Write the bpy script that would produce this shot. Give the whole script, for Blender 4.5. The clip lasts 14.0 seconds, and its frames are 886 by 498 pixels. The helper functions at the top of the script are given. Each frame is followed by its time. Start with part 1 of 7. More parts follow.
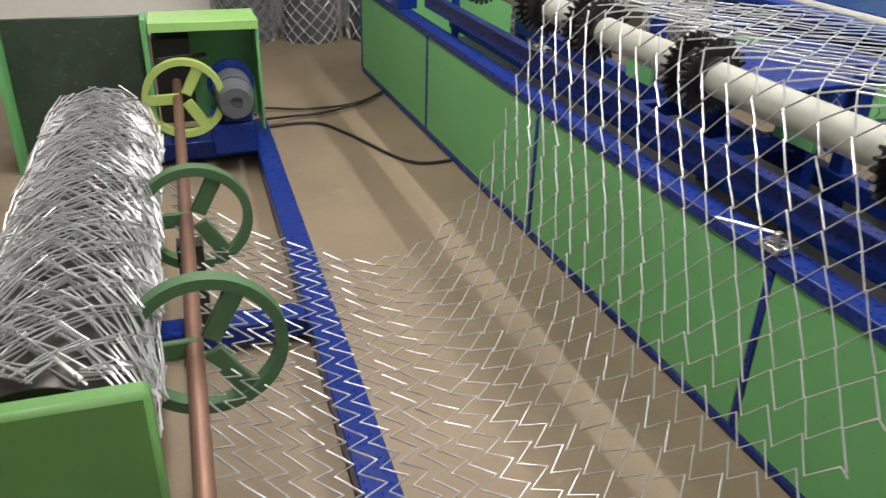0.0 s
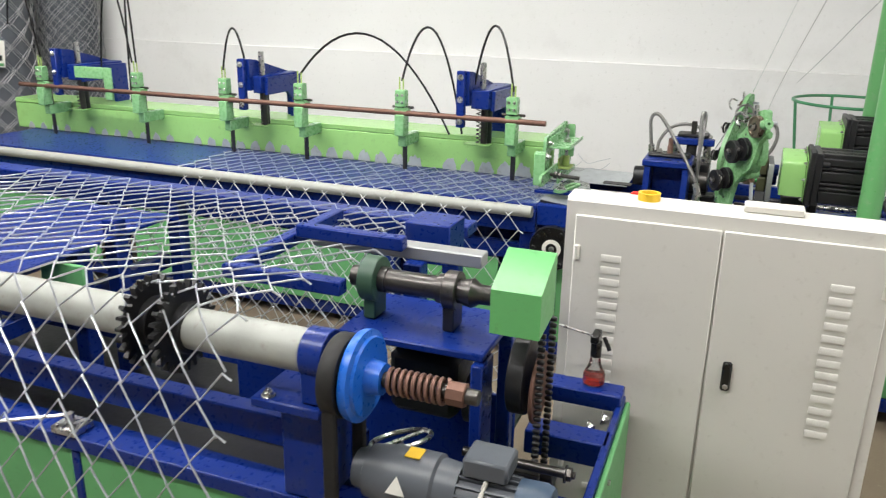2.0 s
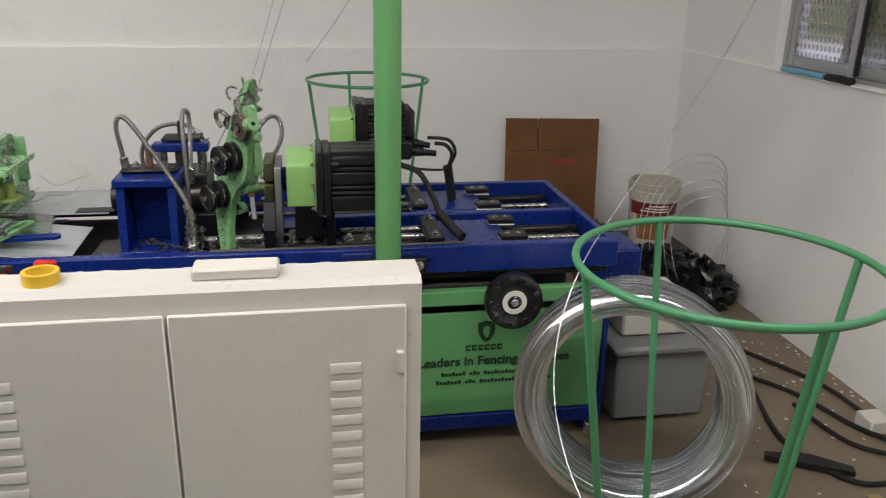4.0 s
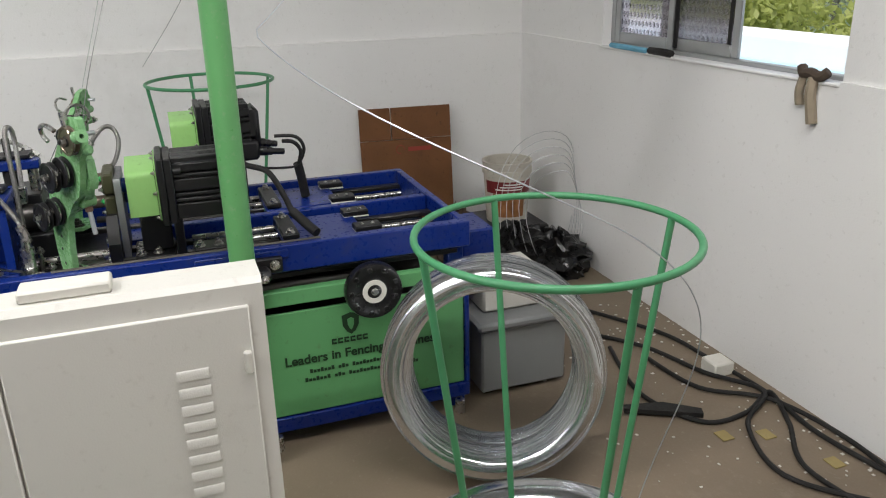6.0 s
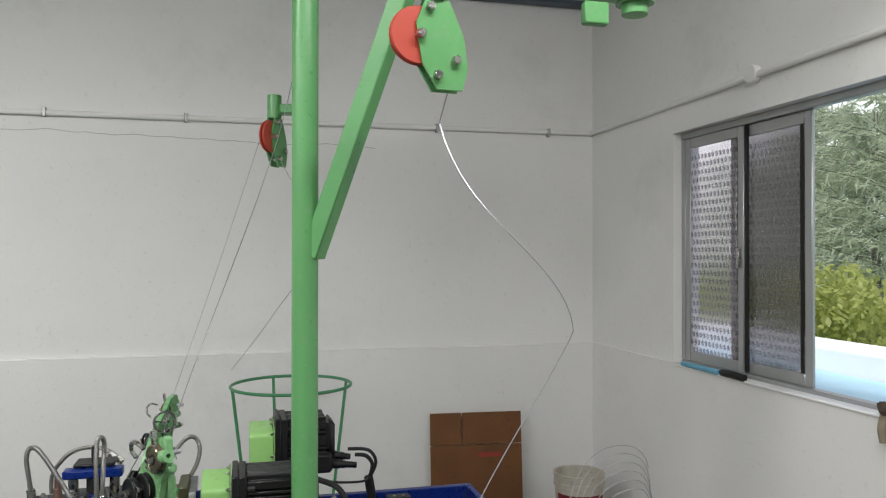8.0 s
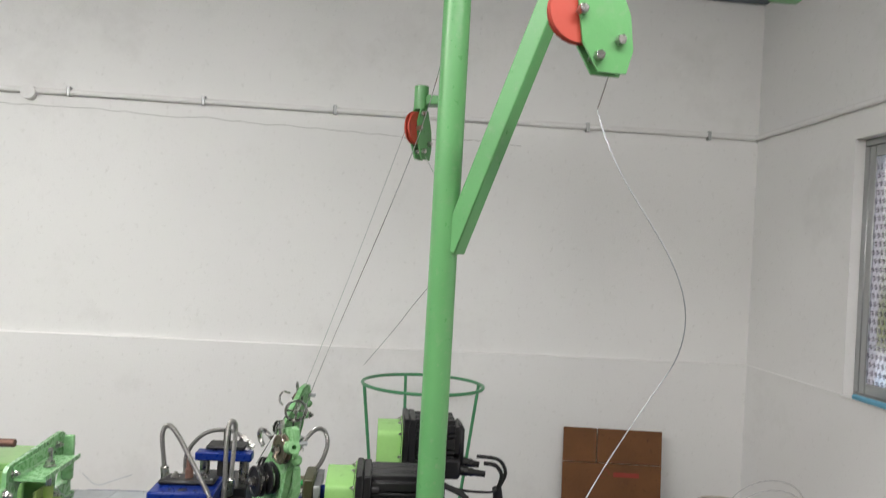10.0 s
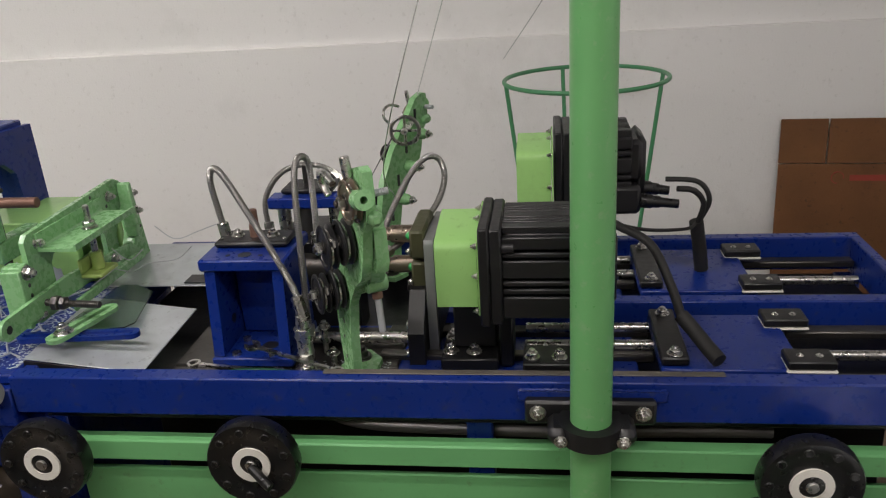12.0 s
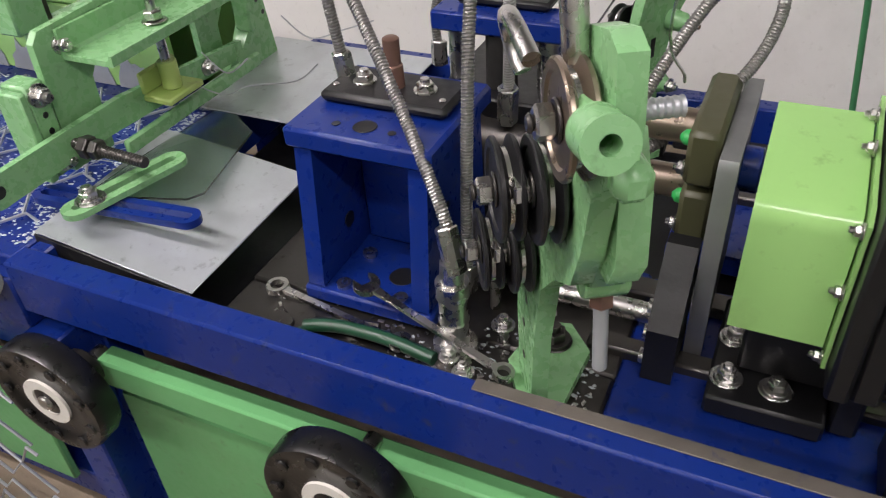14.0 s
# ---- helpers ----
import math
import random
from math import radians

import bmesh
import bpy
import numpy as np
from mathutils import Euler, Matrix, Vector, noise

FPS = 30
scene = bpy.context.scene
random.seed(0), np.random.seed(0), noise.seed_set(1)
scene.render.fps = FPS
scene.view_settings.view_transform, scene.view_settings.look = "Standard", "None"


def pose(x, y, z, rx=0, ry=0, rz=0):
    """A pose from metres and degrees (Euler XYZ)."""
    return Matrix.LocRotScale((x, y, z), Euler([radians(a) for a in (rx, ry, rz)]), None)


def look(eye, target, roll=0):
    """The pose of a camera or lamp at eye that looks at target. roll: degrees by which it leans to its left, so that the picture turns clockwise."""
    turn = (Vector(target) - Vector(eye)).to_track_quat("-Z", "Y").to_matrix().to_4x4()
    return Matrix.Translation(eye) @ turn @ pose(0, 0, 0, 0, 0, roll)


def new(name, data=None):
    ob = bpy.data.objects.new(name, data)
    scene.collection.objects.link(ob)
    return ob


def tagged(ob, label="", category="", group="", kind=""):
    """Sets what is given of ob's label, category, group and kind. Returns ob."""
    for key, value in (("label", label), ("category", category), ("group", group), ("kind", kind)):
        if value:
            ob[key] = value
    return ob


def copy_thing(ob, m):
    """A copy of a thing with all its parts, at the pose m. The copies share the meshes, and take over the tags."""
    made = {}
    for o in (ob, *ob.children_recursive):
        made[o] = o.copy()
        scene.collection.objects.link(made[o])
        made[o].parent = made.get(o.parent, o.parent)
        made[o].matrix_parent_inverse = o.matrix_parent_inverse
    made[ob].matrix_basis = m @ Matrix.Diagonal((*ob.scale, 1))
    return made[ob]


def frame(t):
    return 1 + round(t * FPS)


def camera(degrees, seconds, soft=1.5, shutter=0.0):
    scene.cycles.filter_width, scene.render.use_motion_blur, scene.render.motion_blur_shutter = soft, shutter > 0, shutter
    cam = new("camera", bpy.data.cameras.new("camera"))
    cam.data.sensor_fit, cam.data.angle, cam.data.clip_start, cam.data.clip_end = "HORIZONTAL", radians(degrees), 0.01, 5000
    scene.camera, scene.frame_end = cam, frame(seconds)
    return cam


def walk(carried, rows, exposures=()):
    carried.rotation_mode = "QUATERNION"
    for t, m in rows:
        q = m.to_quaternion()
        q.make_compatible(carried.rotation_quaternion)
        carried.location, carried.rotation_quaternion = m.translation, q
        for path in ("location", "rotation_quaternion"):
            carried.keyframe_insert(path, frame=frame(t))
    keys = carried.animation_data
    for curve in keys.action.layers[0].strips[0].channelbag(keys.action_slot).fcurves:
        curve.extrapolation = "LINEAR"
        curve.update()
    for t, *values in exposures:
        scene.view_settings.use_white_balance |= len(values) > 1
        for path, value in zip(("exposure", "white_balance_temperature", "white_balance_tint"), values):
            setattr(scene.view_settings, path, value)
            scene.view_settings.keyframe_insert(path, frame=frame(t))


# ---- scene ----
cam = camera(58.8, 14.0, soft=1.1, shutter=0.14)
PATH = [
    (0, (0.327, 0.277, 1.557), (0.962, 1.927, 0.623), 1.7),
    (0.5, (0.324, 0.228, 1.734), (1.359, 1.665, 0.806), 0.9),
    (1, (0.369, 0.184, 1.675), (1.814, 1.337, 0.912), -2.9),
    (1.5, (0.353, 0.196, 1.714), (2.047, 1.034, 1.058), 1.1),
    (2, (0.469, 0.159, 1.712), (2.247, 0.83, 1.088), 1.1),
    (2.5, (0.711, 0.086, 1.706), (2.579, 0.564, 1.176), 1.4),
    (3, (0.919, 0.034, 1.719), (2.835, 0.304, 1.214), 1.6),
    (3.5, (1.197, 0.028, 1.722), (3.137, 0.055, 1.235), 2.3),
    (4, (1.354, -0.092, 1.678), (3.213, -0.42, 1.018), 1.2),
    (6.5, (1.287, -0.158, 1.7), (3.059, -0.836, 1.067), -1.0),
    (7, (1.286, -0.139, 1.774), (3.151, -0.792, 1.467), -0.1),
    (7.5, (1.258, -0.136, 1.833), (3.165, -0.73, 1.742), 0.0),
    (9.8, (1.364, -0.117, 1.864), (3.347, -0.327, 2.014), 3.7),
    (10, (1.426, -0.15, 1.827), (3.42, -0.308, 1.843), 3.2),
    (10.5, (1.608, -0.211, 1.778), (3.593, -0.214, 1.532), 4.0),
    (11, (1.874, -0.203, 1.742), (3.843, -0.117, 1.401), 3.1),
    (11.5, (2.12, -0.198, 1.705), (4.024, -0.027, 1.116), -0.4),
    (12, (2.412, -0.258, 1.666), (4.258, 0.007, 0.945), -3.7),
    (12.5, (2.634, -0.28, 1.635), (4.365, 0.263, 0.792), -5.7),
    (13, (2.881, -0.208, 1.581), (4.494, 0.464, 0.607), -4.1),
    (13.5, (3.077, -0.125, 1.558), (4.575, 0.576, 0.432), -4.4),
    (14, (3.316, -0.022, 1.488), (4.733, 0.69, 0.27), -3.8),
]
EXPOSURES = [(0.0, 0.04, 7000, 11), (0.5, 0.05, 7100, 10), (1.0, 0.15, 6500, 8), (1.5, 0.14, 6600, 9), (2.0, 0.1, 6500, 10), (2.5, -0.1, 6500, 10), (3.0, -0.1, 6500, 10), (3.5, -0.25, 6600, 11), (4.0, -0.55, 6700, 14), (5.2, -0.4, 6600, 12),
             (6.5, -0.25, 6350, 10), (7.0, -0.42, 6300, 8), (7.7, -0.47, 6400, 9), (9.8, -0.1, 6400, 10), (10.5, -0.52, 6900, 18), (11.0, -0.71, 6900, 16), (11.5, -0.73, 6800, 15), (12.0, -0.62, 6800, 16), (13.0, -0.33, 6700, 18), (14.0, -0.15, 6650, 19)]
walk(cam, [(t, look(eye, target, roll)) for t, eye, target, roll in PATH], EXPOSURES)

# ---- world and light ----
world = bpy.data.worlds.new("overcast_sky")
scene.world = world
world.use_nodes = True
wn, wl = world.node_tree.nodes, world.node_tree.links
sky = wn.new("ShaderNodeTexSky")
sky.sky_type, sky.sun_disc = "NISHITA", False
sky.sun_elevation, sky.sun_rotation = radians(62), radians(0)
sky.air_density, sky.dust_density = 1.0, 1.5
wl.new(sky.outputs[0], wn["Background"].inputs[0])
wn["Background"].inputs[1].default_value = 0.15
sun_lamp = new("sun", bpy.data.lights.new("sun", "SUN"))
sun_lamp.data.energy, sun_lamp.data.angle, sun_lamp.data.color = 5.0, radians(10), (1.0, 0.96, 0.9)
sun_lamp.matrix_world = look((0, 4, 8), (0.5, 0.0, 0.0))


def strip_light(x, y, z, sx, sy, watts, tilt=0):
    lamp = new("strip_lamp", bpy.data.lights.new("strip_lamp", "AREA"))
    lamp.data.shape, lamp.data.size, lamp.data.size_y = "RECTANGLE", sx, sy
    lamp.data.energy, lamp.data.color = watts, (1.0, 0.985, 0.96)
    lamp.matrix_world = pose(x, y, z, 0, -tilt, 0)


strip_light(0.6, 2.6, 3.40, 0.06, 4.5, 158)
strip_light(3.0, 3.0, 3.40, 0.06, 4.5, 174, 14)
strip_light(2.2, -1.0, 3.40, 0.10, 2.0, 58, 22)

# ---- materials ----


def material(name, color, rough=0.5, metal=0.0, var=0.12, scale=6.0, fine=60.0, bump=0.02, dirt=None, dirt_amount=0.0, dirt_scale=3.0, emit=0.0, coat=0.0):
    """Painted or bare surface: two scales of variation, fine relief and optional stains."""
    m = bpy.data.materials.new(name)
    m.use_nodes = True
    n, l = m.node_tree.nodes, m.node_tree.links
    b = n["Principled BSDF"]
    tc = n.new("ShaderNodeTexCoord")
    big = n.new("ShaderNodeTexNoise"); big.inputs["Scale"].default_value = scale; big.inputs["Detail"].default_value = 6
    small = n.new("ShaderNodeTexNoise"); small.inputs["Scale"].default_value = fine; small.inputs["Detail"].default_value = 4
    geo = n.new("ShaderNodeNewGeometry")
    l.new(geo.outputs["Position"], big.inputs["Vector"]); l.new(geo.outputs["Position"], small.inputs["Vector"])
    mix = n.new("ShaderNodeMix"); mix.data_type = "RGBA"
    mix.inputs["A"].default_value = (*[c * (1 - var) for c in color], 1)
    mix.inputs["B"].default_value = (*[min(1, c * (1 + var)) for c in color], 1)
    l.new(big.outputs["Fac"], mix.inputs["Factor"])
    out = mix.outputs["Result"]
    if dirt:
        dn = n.new("ShaderNodeTexNoise"); dn.inputs["Scale"].default_value = dirt_scale; dn.inputs["Detail"].default_value = 9; dn.inputs["Roughness"].default_value = 0.7
        l.new(geo.outputs["Position"], dn.inputs["Vector"])
        ramp = n.new("ShaderNodeMapRange")
        ramp.inputs["From Min"].default_value, ramp.inputs["From Max"].default_value = 0.56, 0.78
        ramp.inputs["To Max"].default_value = dirt_amount
        l.new(dn.outputs["Fac"], ramp.inputs["Value"])
        sp = n.new("ShaderNodeTexNoise"); sp.inputs["Scale"].default_value = 38; sp.inputs["Detail"].default_value = 5; sp.inputs["Roughness"].default_value = 0.65
        l.new(geo.outputs["Position"], sp.inputs["Vector"])
        sr = n.new("ShaderNodeMapRange")
        sr.inputs["From Min"].default_value, sr.inputs["From Max"].default_value = 0.60, 0.72
        sr.inputs["To Max"].default_value = dirt_amount * 0.9
        l.new(sp.outputs["Fac"], sr.inputs["Value"])
        sm = n.new("ShaderNodeMix"); sm.data_type = "RGBA"
        l.new(sr.outputs["Result"], sm.inputs["Factor"]); l.new(out, sm.inputs["A"]); sm.inputs["B"].default_value = (*dirt, 1)
        out = sm.outputs["Result"]
        dm = n.new("ShaderNodeMix"); dm.data_type = "RGBA"
        l.new(ramp.outputs["Result"], dm.inputs["Factor"]); l.new(out, dm.inputs["A"]); dm.inputs["B"].default_value = (*dirt, 1)
        out = dm.outputs["Result"]
    l.new(out, b.inputs["Base Color"])
    rr = n.new("ShaderNodeMapRange")
    rr.inputs["To Min"].default_value, rr.inputs["To Max"].default_value = max(0.02, rough - 0.12), min(1, rough + 0.12)
    l.new(small.outputs["Fac"], rr.inputs["Value"]); l.new(rr.outputs["Result"], b.inputs["Roughness"])
    b.inputs["Metallic"].default_value = metal
    if coat:
        b.inputs["Coat Weight"].default_value, b.inputs["Coat Roughness"].default_value = coat, 0.15
    if bump:
        bp = n.new("ShaderNodeBump"); bp.inputs["Strength"].default_value = bump * 5; bp.inputs["Distance"].default_value = 0.004
        l.new(small.outputs["Fac"], bp.inputs["Height"]); l.new(bp.outputs["Normal"], b.inputs["Normal"])
    if emit:
        b.inputs["Emission Color"].default_value = (*color, 1); b.inputs["Emission Strength"].default_value = emit
    return m


GREEN = material("green_panel_paint", (0.13, 0.38, 0.15), 0.42, var=0.08, dirt=(0.10, 0.13, 0.06), dirt_amount=0.35)
LIME = material("lime_green_paint", (0.30, 0.56, 0.185), 0.20, var=0.08, dirt=(0.12, 0.16, 0.06), dirt_amount=0.35, dirt_scale=5)
MINT = material("mid_green_paint", (0.21, 0.44, 0.20), 0.28, var=0.1, dirt=(0.08, 0.12, 0.06), dirt_amount=0.5, dirt_scale=8)
POLEGREEN = material("mast_green_paint", (0.12, 0.345, 0.125), 0.32, var=0.1, dirt=(0.30, 0.36, 0.26), dirt_amount=0.35, dirt_scale=16)
CASTGREEN = material("cast_green_paint", (0.03, 0.075, 0.045), 0.45, var=0.2)
DKGREEN = material("dark_green_paint", (0.06, 0.26, 0.115), 0.4, var=0.12, dirt=(0.1, 0.1, 0.06), dirt_amount=0.3)
BLUE = material("blue_machine_paint", (0.0045, 0.022, 0.175), 0.30, var=0.15, dirt=(0.05, 0.055, 0.09), dirt_amount=0.6, dirt_scale=6)
for m in (BLUE, GREEN):
    m.node_tree.nodes["Principled BSDF"].inputs["Specular IOR Level"].default_value = 0.3
BRIGHTBLUE = material("bright_blue_paint", (0.012, 0.12, 0.55), 0.3, var=0.1)
CABINET = material("cabinet_white_powder_coat", (0.65, 0.635, 0.59), 0.40, var=0.03, fine=300, bump=0.02, dirt=(0.40, 0.37, 0.32), dirt_amount=0.25, dirt_scale=4)
BLACK = material("black_metal", (0.007, 0.007, 0.008), 0.42, var=0.3, bump=0.03)
RUBBER = material("black_rubber", (0.009, 0.0085, 0.008), 0.65, var=0.3, bump=0.05)
PLASTIC = material("black_plastic", (0.007, 0.007, 0.007), 0.3, var=0.2)
STEEL = material("bright_steel", (0.55, 0.54, 0.52), 0.28, 1.0, var=0.15)
DARKSTEEL = material("oily_dark_steel", (0.09, 0.085, 0.08), 0.35, 0.9, var=0.4, dirt=(0.03, 0.02, 0.015), dirt_amount=0.7, dirt_scale=12)
ZINC = material("galvanised_wire", (0.52, 0.54, 0.57), 0.34, 0.60, var=0.15, bump=0)
BRIGHTZINC = material("bright_galvanised_wire", (0.82, 0.85, 0.90), 0.20, 1.0, var=0.2, scale=3, bump=0)
# each turn's colour is darkened at random, standing in for streaks of reflected light
zn, zl = BRIGHTZINC.node_tree.nodes, BRIGHTZINC.node_tree.links
zb = zn["Principled BSDF"].inputs["Base Color"]
zr, zg, zm = zn.new("ShaderNodeMapRange"), zn.new("ShaderNodeNewGeometry"), zn.new("ShaderNodeMix")
zr.inputs["To Min"].default_value, zr.inputs["To Max"].default_value = 0.0, 0.5
zl.new(zg.outputs["Random Per Island"], zr.inputs["Value"])
zm.data_type = "RGBA"
zm.inputs["B"].default_value = (0.22, 0.23, 0.26, 1)
zl.new(zr.outputs["Result"], zm.inputs["Factor"]); zl.new(zb.links[0].from_socket, zm.inputs["A"]); zl.new(zm.outputs["Result"], zb)
BRAID = material("braided_steel_hose", (0.26, 0.25, 0.24), 0.42, 0.8, var=0.15, fine=500, bump=0.02)
STRIP = material("wound_steel_strip", (0.36, 0.355, 0.34), 0.34, 0.9, var=0.1, bump=0)
RUST = material("rusty_steel", (0.17, 0.09, 0.065), 0.55, 0.5, var=0.35, dirt=(0.05, 0.03, 0.025), dirt_amount=0.7, dirt_scale=14)
COPPER = material("rusted_shaft", (0.24, 0.135, 0.105), 0.45, 0.6, var=0.35)
GREYPAINT = material("grey_motor_paint", (0.085, 0.095, 0.11), 0.4, var=0.15, dirt=(0.05, 0.045, 0.04), dirt_amount=0.4)
TUBE = material("grey_galvanised_tube", (0.33, 0.34, 0.31), 0.55, 0.1, var=0.2, scale=14, dirt=(0.20, 0.17, 0.13), dirt_amount=0.6, dirt_scale=10)
SHEET = material("worn_zinc_sheet", (0.50, 0.535, 0.555), 0.34, 0.45, var=0.22, scale=16, dirt=(0.16, 0.17, 0.18), dirt_amount=0.6, dirt_scale=9)
WALL = material("white_wall_plaster", (0.82, 0.815, 0.80), 0.85, var=0.06, scale=1.2, fine=140, bump=0.06, dirt=(0.55, 0.54, 0.51), dirt_amount=0.36, dirt_scale=1.4)
FLOOR = material("brown_concrete_floor", (0.20, 0.155, 0.108), 0.60, var=0.35, scale=1.6, fine=90, bump=0.05, dirt=(0.34, 0.30, 0.24), dirt_amount=0.35, dirt_scale=5)
CARD = material("brown_cardboard", (0.17, 0.072, 0.026), 0.85, var=0.35, scale=5, fine=120, bump=0.05, dirt=(0.06, 0.026, 0.013), dirt_amount=0.75, dirt_scale=4)
CARDPRINT = material("red_print", (0.30, 0.045, 0.03), 0.8)
WHITE = material("white_plastic", (0.68, 0.66, 0.60), 0.4, var=0.06, dirt=(0.35, 0.28, 0.2), dirt_amount=0.4, dirt_scale=12)
RED = material("red_plastic", (0.60, 0.03, 0.02), 0.3, var=0.1)
PULLEYRED = material("red_nylon_wheel", (0.46, 0.06, 0.035), 0.45, var=0.15)
REDLAMP = material("lit_red_button", (1.0, 0.10, 0.05), 0.3, emit=2.0)
YELLOW = material("yellow_plastic", (0.75, 0.48, 0.03), 0.4)
YLIME = material("yellow_green_paint", (0.36, 0.49, 0.14), 0.45, var=0.2, dirt=(0.2, 0.18, 0.1), dirt_amount=0.5, dirt_scale=12)
ALU = material("aluminium_frame", (0.42, 0.43, 0.43), 0.42, 0.6, var=0.1)
ROOFBLUE = material("blue_grey_roof_steel", (0.06, 0.085, 0.12), 0.5, var=0.1)
ROOFSHEET = material("roof_sheet", (0.40, 0.39, 0.37), 0.5, 0.2, var=0.15)
PRINT = material("dark_green_print", (0.012, 0.045, 0.016), 0.6)
LABEL = material("white_paper", (0.75, 0.74, 0.68), 0.7, var=0.05)
ROLLWIRE = material("dull_galvanised_wire", (0.50, 0.50, 0.51), 0.45, 0.5, var=0.3, bump=0)
GREYBOX = material("grey_junction_box", (0.20, 0.205, 0.205), 0.5, var=0.1)
CLOTH = material("dirty_rag", (0.30, 0.25, 0.18), 0.9, var=0.35, scale=20)
BLUECLOTH = material("blue_rag", (0.15, 0.40, 0.55), 0.9, var=0.3, scale=20)


def glass_material(name, color, rough, ior=1.45):
    m = bpy.data.materials.new(name)
    m.use_nodes = True
    b = m.node_tree.nodes["Principled BSDF"]
    b.inputs["Base Color"].default_value = (*color, 1)
    b.inputs["Roughness"].default_value, b.inputs["Transmission Weight"].default_value, b.inputs["IOR"].default_value = rough, 1.0, ior
    return m


CLEAR = glass_material("clear_plastic", (0.9, 0.9, 0.88), 0.15)
PATTERNED = glass_material("tinted_patterned_glass", (0.62, 0.58, 0.62), 0.12)
ACRYLIC = glass_material("clear_green_acrylic", (0.84, 0.96, 0.89), 0.22)
OIL = glass_material("red_oil", (0.75, 0.06, 0.03), 0.1)

# ---- mesh tools ----


class Geo:
    """Collects verts and faces of one mesh."""

    def __init__(self):
        self.v, self.f, self.pieces, self.hold = [], [], [], False

    def add(self, verts, faces, m=None):
        k = len(self.v)
        if not self.hold or not self.pieces:
            self.pieces.append((k, len(self.f)))
        self.v += [tuple(m @ Vector(p)) if m else tuple(p) for p in verts]
        self.f += [tuple(i + k for i in f) for f in faces]
        return self

    def box(self, a, b, bevel=0.004, m=None):
        """A chamfered box between two corners."""
        lo, hi = [min(p, q) for p, q in zip(a, b)], [max(p, q) for p, q in zip(a, b)]
        c = min(bevel, 0.45 * min(h - g for g, h in zip(lo, hi)))
        ids, verts = {}, []
        for sx in (0, 1):
            for sy in (0, 1):
                for sz in (0, 1):
                    s = (sx, sy, sz)
                    for ax in range(3):
                        p = [(hi if s[i] else lo)[i] + (0 if i == ax else (-c if s[i] else c)) for i in range(3)]
                        ids[s, ax] = len(verts)
                        verts.append(p)
        faces = []
        for ax in range(3):
            u, w = (ax + 1) % 3, (ax + 2) % 3
            for d in (0, 1):
                loop = []
                for su, sw in ((0, 0), (1, 0), (1, 1), (0, 1)):
                    s = [0, 0, 0]; s[ax], s[u], s[w] = d, su, sw
                    loop.append(ids[tuple(s), ax])
                faces.append(loop if d else loop[::-1])
            for su in (0, 1):
                for sw in (0, 1):
                    s0, s1 = [0, 0, 0], [0, 0, 0]
                    s0[u] = s1[u] = su; s0[w] = s1[w] = sw; s1[ax] = 1
                    q = [ids[tuple(s0), u], ids[tuple(s1), u], ids[tuple(s1), w], ids[tuple(s0), w]]
                    faces.append(q if (su == sw) == 0 else q[::-1])
        for sx in (0, 1):
            for sy in (0, 1):
                for sz in (0, 1):
                    t = [ids[(sx, sy, sz), i] for i in range(3)]
                    faces.append(t if (sx + sy + sz) % 2 else t[::-1])
        return self.add(verts, faces, m)

    def lathe(self, p0, p1, profile, seg=20):
        """A turned shape along p0-p1: profile of (distance along, radius)."""
        p0, p1 = Vector(p0), Vector(p1)
        z = (p1 - p0).normalized()
        x = z.orthogonal().normalized(); y = z.cross(x)
        verts, faces = [], []
        for d, r in profile:
            for i in range(seg):
                a = 2 * math.pi * i / seg
                verts.append(p0 + z * d + (x * math.cos(a) + y * math.sin(a)) * max(r, 1e-4))
        for j in range(len(profile) - 1):
            for i in range(seg):
                a, b = j * seg + i, j * seg + (i + 1) % seg
                faces.append((a, b, b + seg, a + seg))
        if profile[0] != profile[-1]:
            faces.append(tuple(range(seg))[::-1])
            faces.append(tuple(range((len(profile) - 1) * seg, len(profile) * seg)))
        return self.add(verts, faces)

    def cyl(self, p0, p1, r, seg=18, c=0.002):
        d = (Vector(p1) - Vector(p0)).length
        c = min(c, r * 0.4, d * 0.4)
        return self.lathe(p0, p1, [(0, r - c), (c, r), (d - c, r), (d, r - c)], seg)

    def pipe(self, p0, p1, r, inner, seg=20):
        d = (Vector(p1) - Vector(p0)).length
        return self.lathe(p0, p1, [(0, inner), (0, r), (d, r), (d, inner), (0, inner)], seg)

    def sweep(self, pts, r, seg=8, closed=False, cap=True):
        """A round bar along a polyline."""
        pts = [Vector(p) for p in pts]
        n = len(pts)
        verts, faces = [], []
        up = None
        for i, p in enumerate(pts):
            a = pts[(i - 1) % n] if closed or i else p
            b = pts[(i + 1) % n] if closed or i < n - 1 else p
            d = (b - a).normalized()
            if up is None:
                up = d.orthogonal().normalized()
            up = (up - d * up.dot(d))
            up = up.normalized() if up.length > 1e-6 else d.orthogonal().normalized()
            s = d.cross(up)
            for k in range(seg):
                t = 2 * math.pi * k / seg
                verts.append(p + (up * math.cos(t) + s * math.sin(t)) * r)
        for i in range(n if closed else n - 1):
            for k in range(seg):
                a, b = i * seg + k, i * seg + (k + 1) % seg
                e = ((i + 1) % n) * seg
                faces.append((a, b, e + (k + 1) % seg, e + k))
        if cap and not closed:
            faces.append(tuple(range(seg))[::-1]); faces.append(tuple(range((n - 1) * seg, n * seg)))
        return self.add(verts, faces)

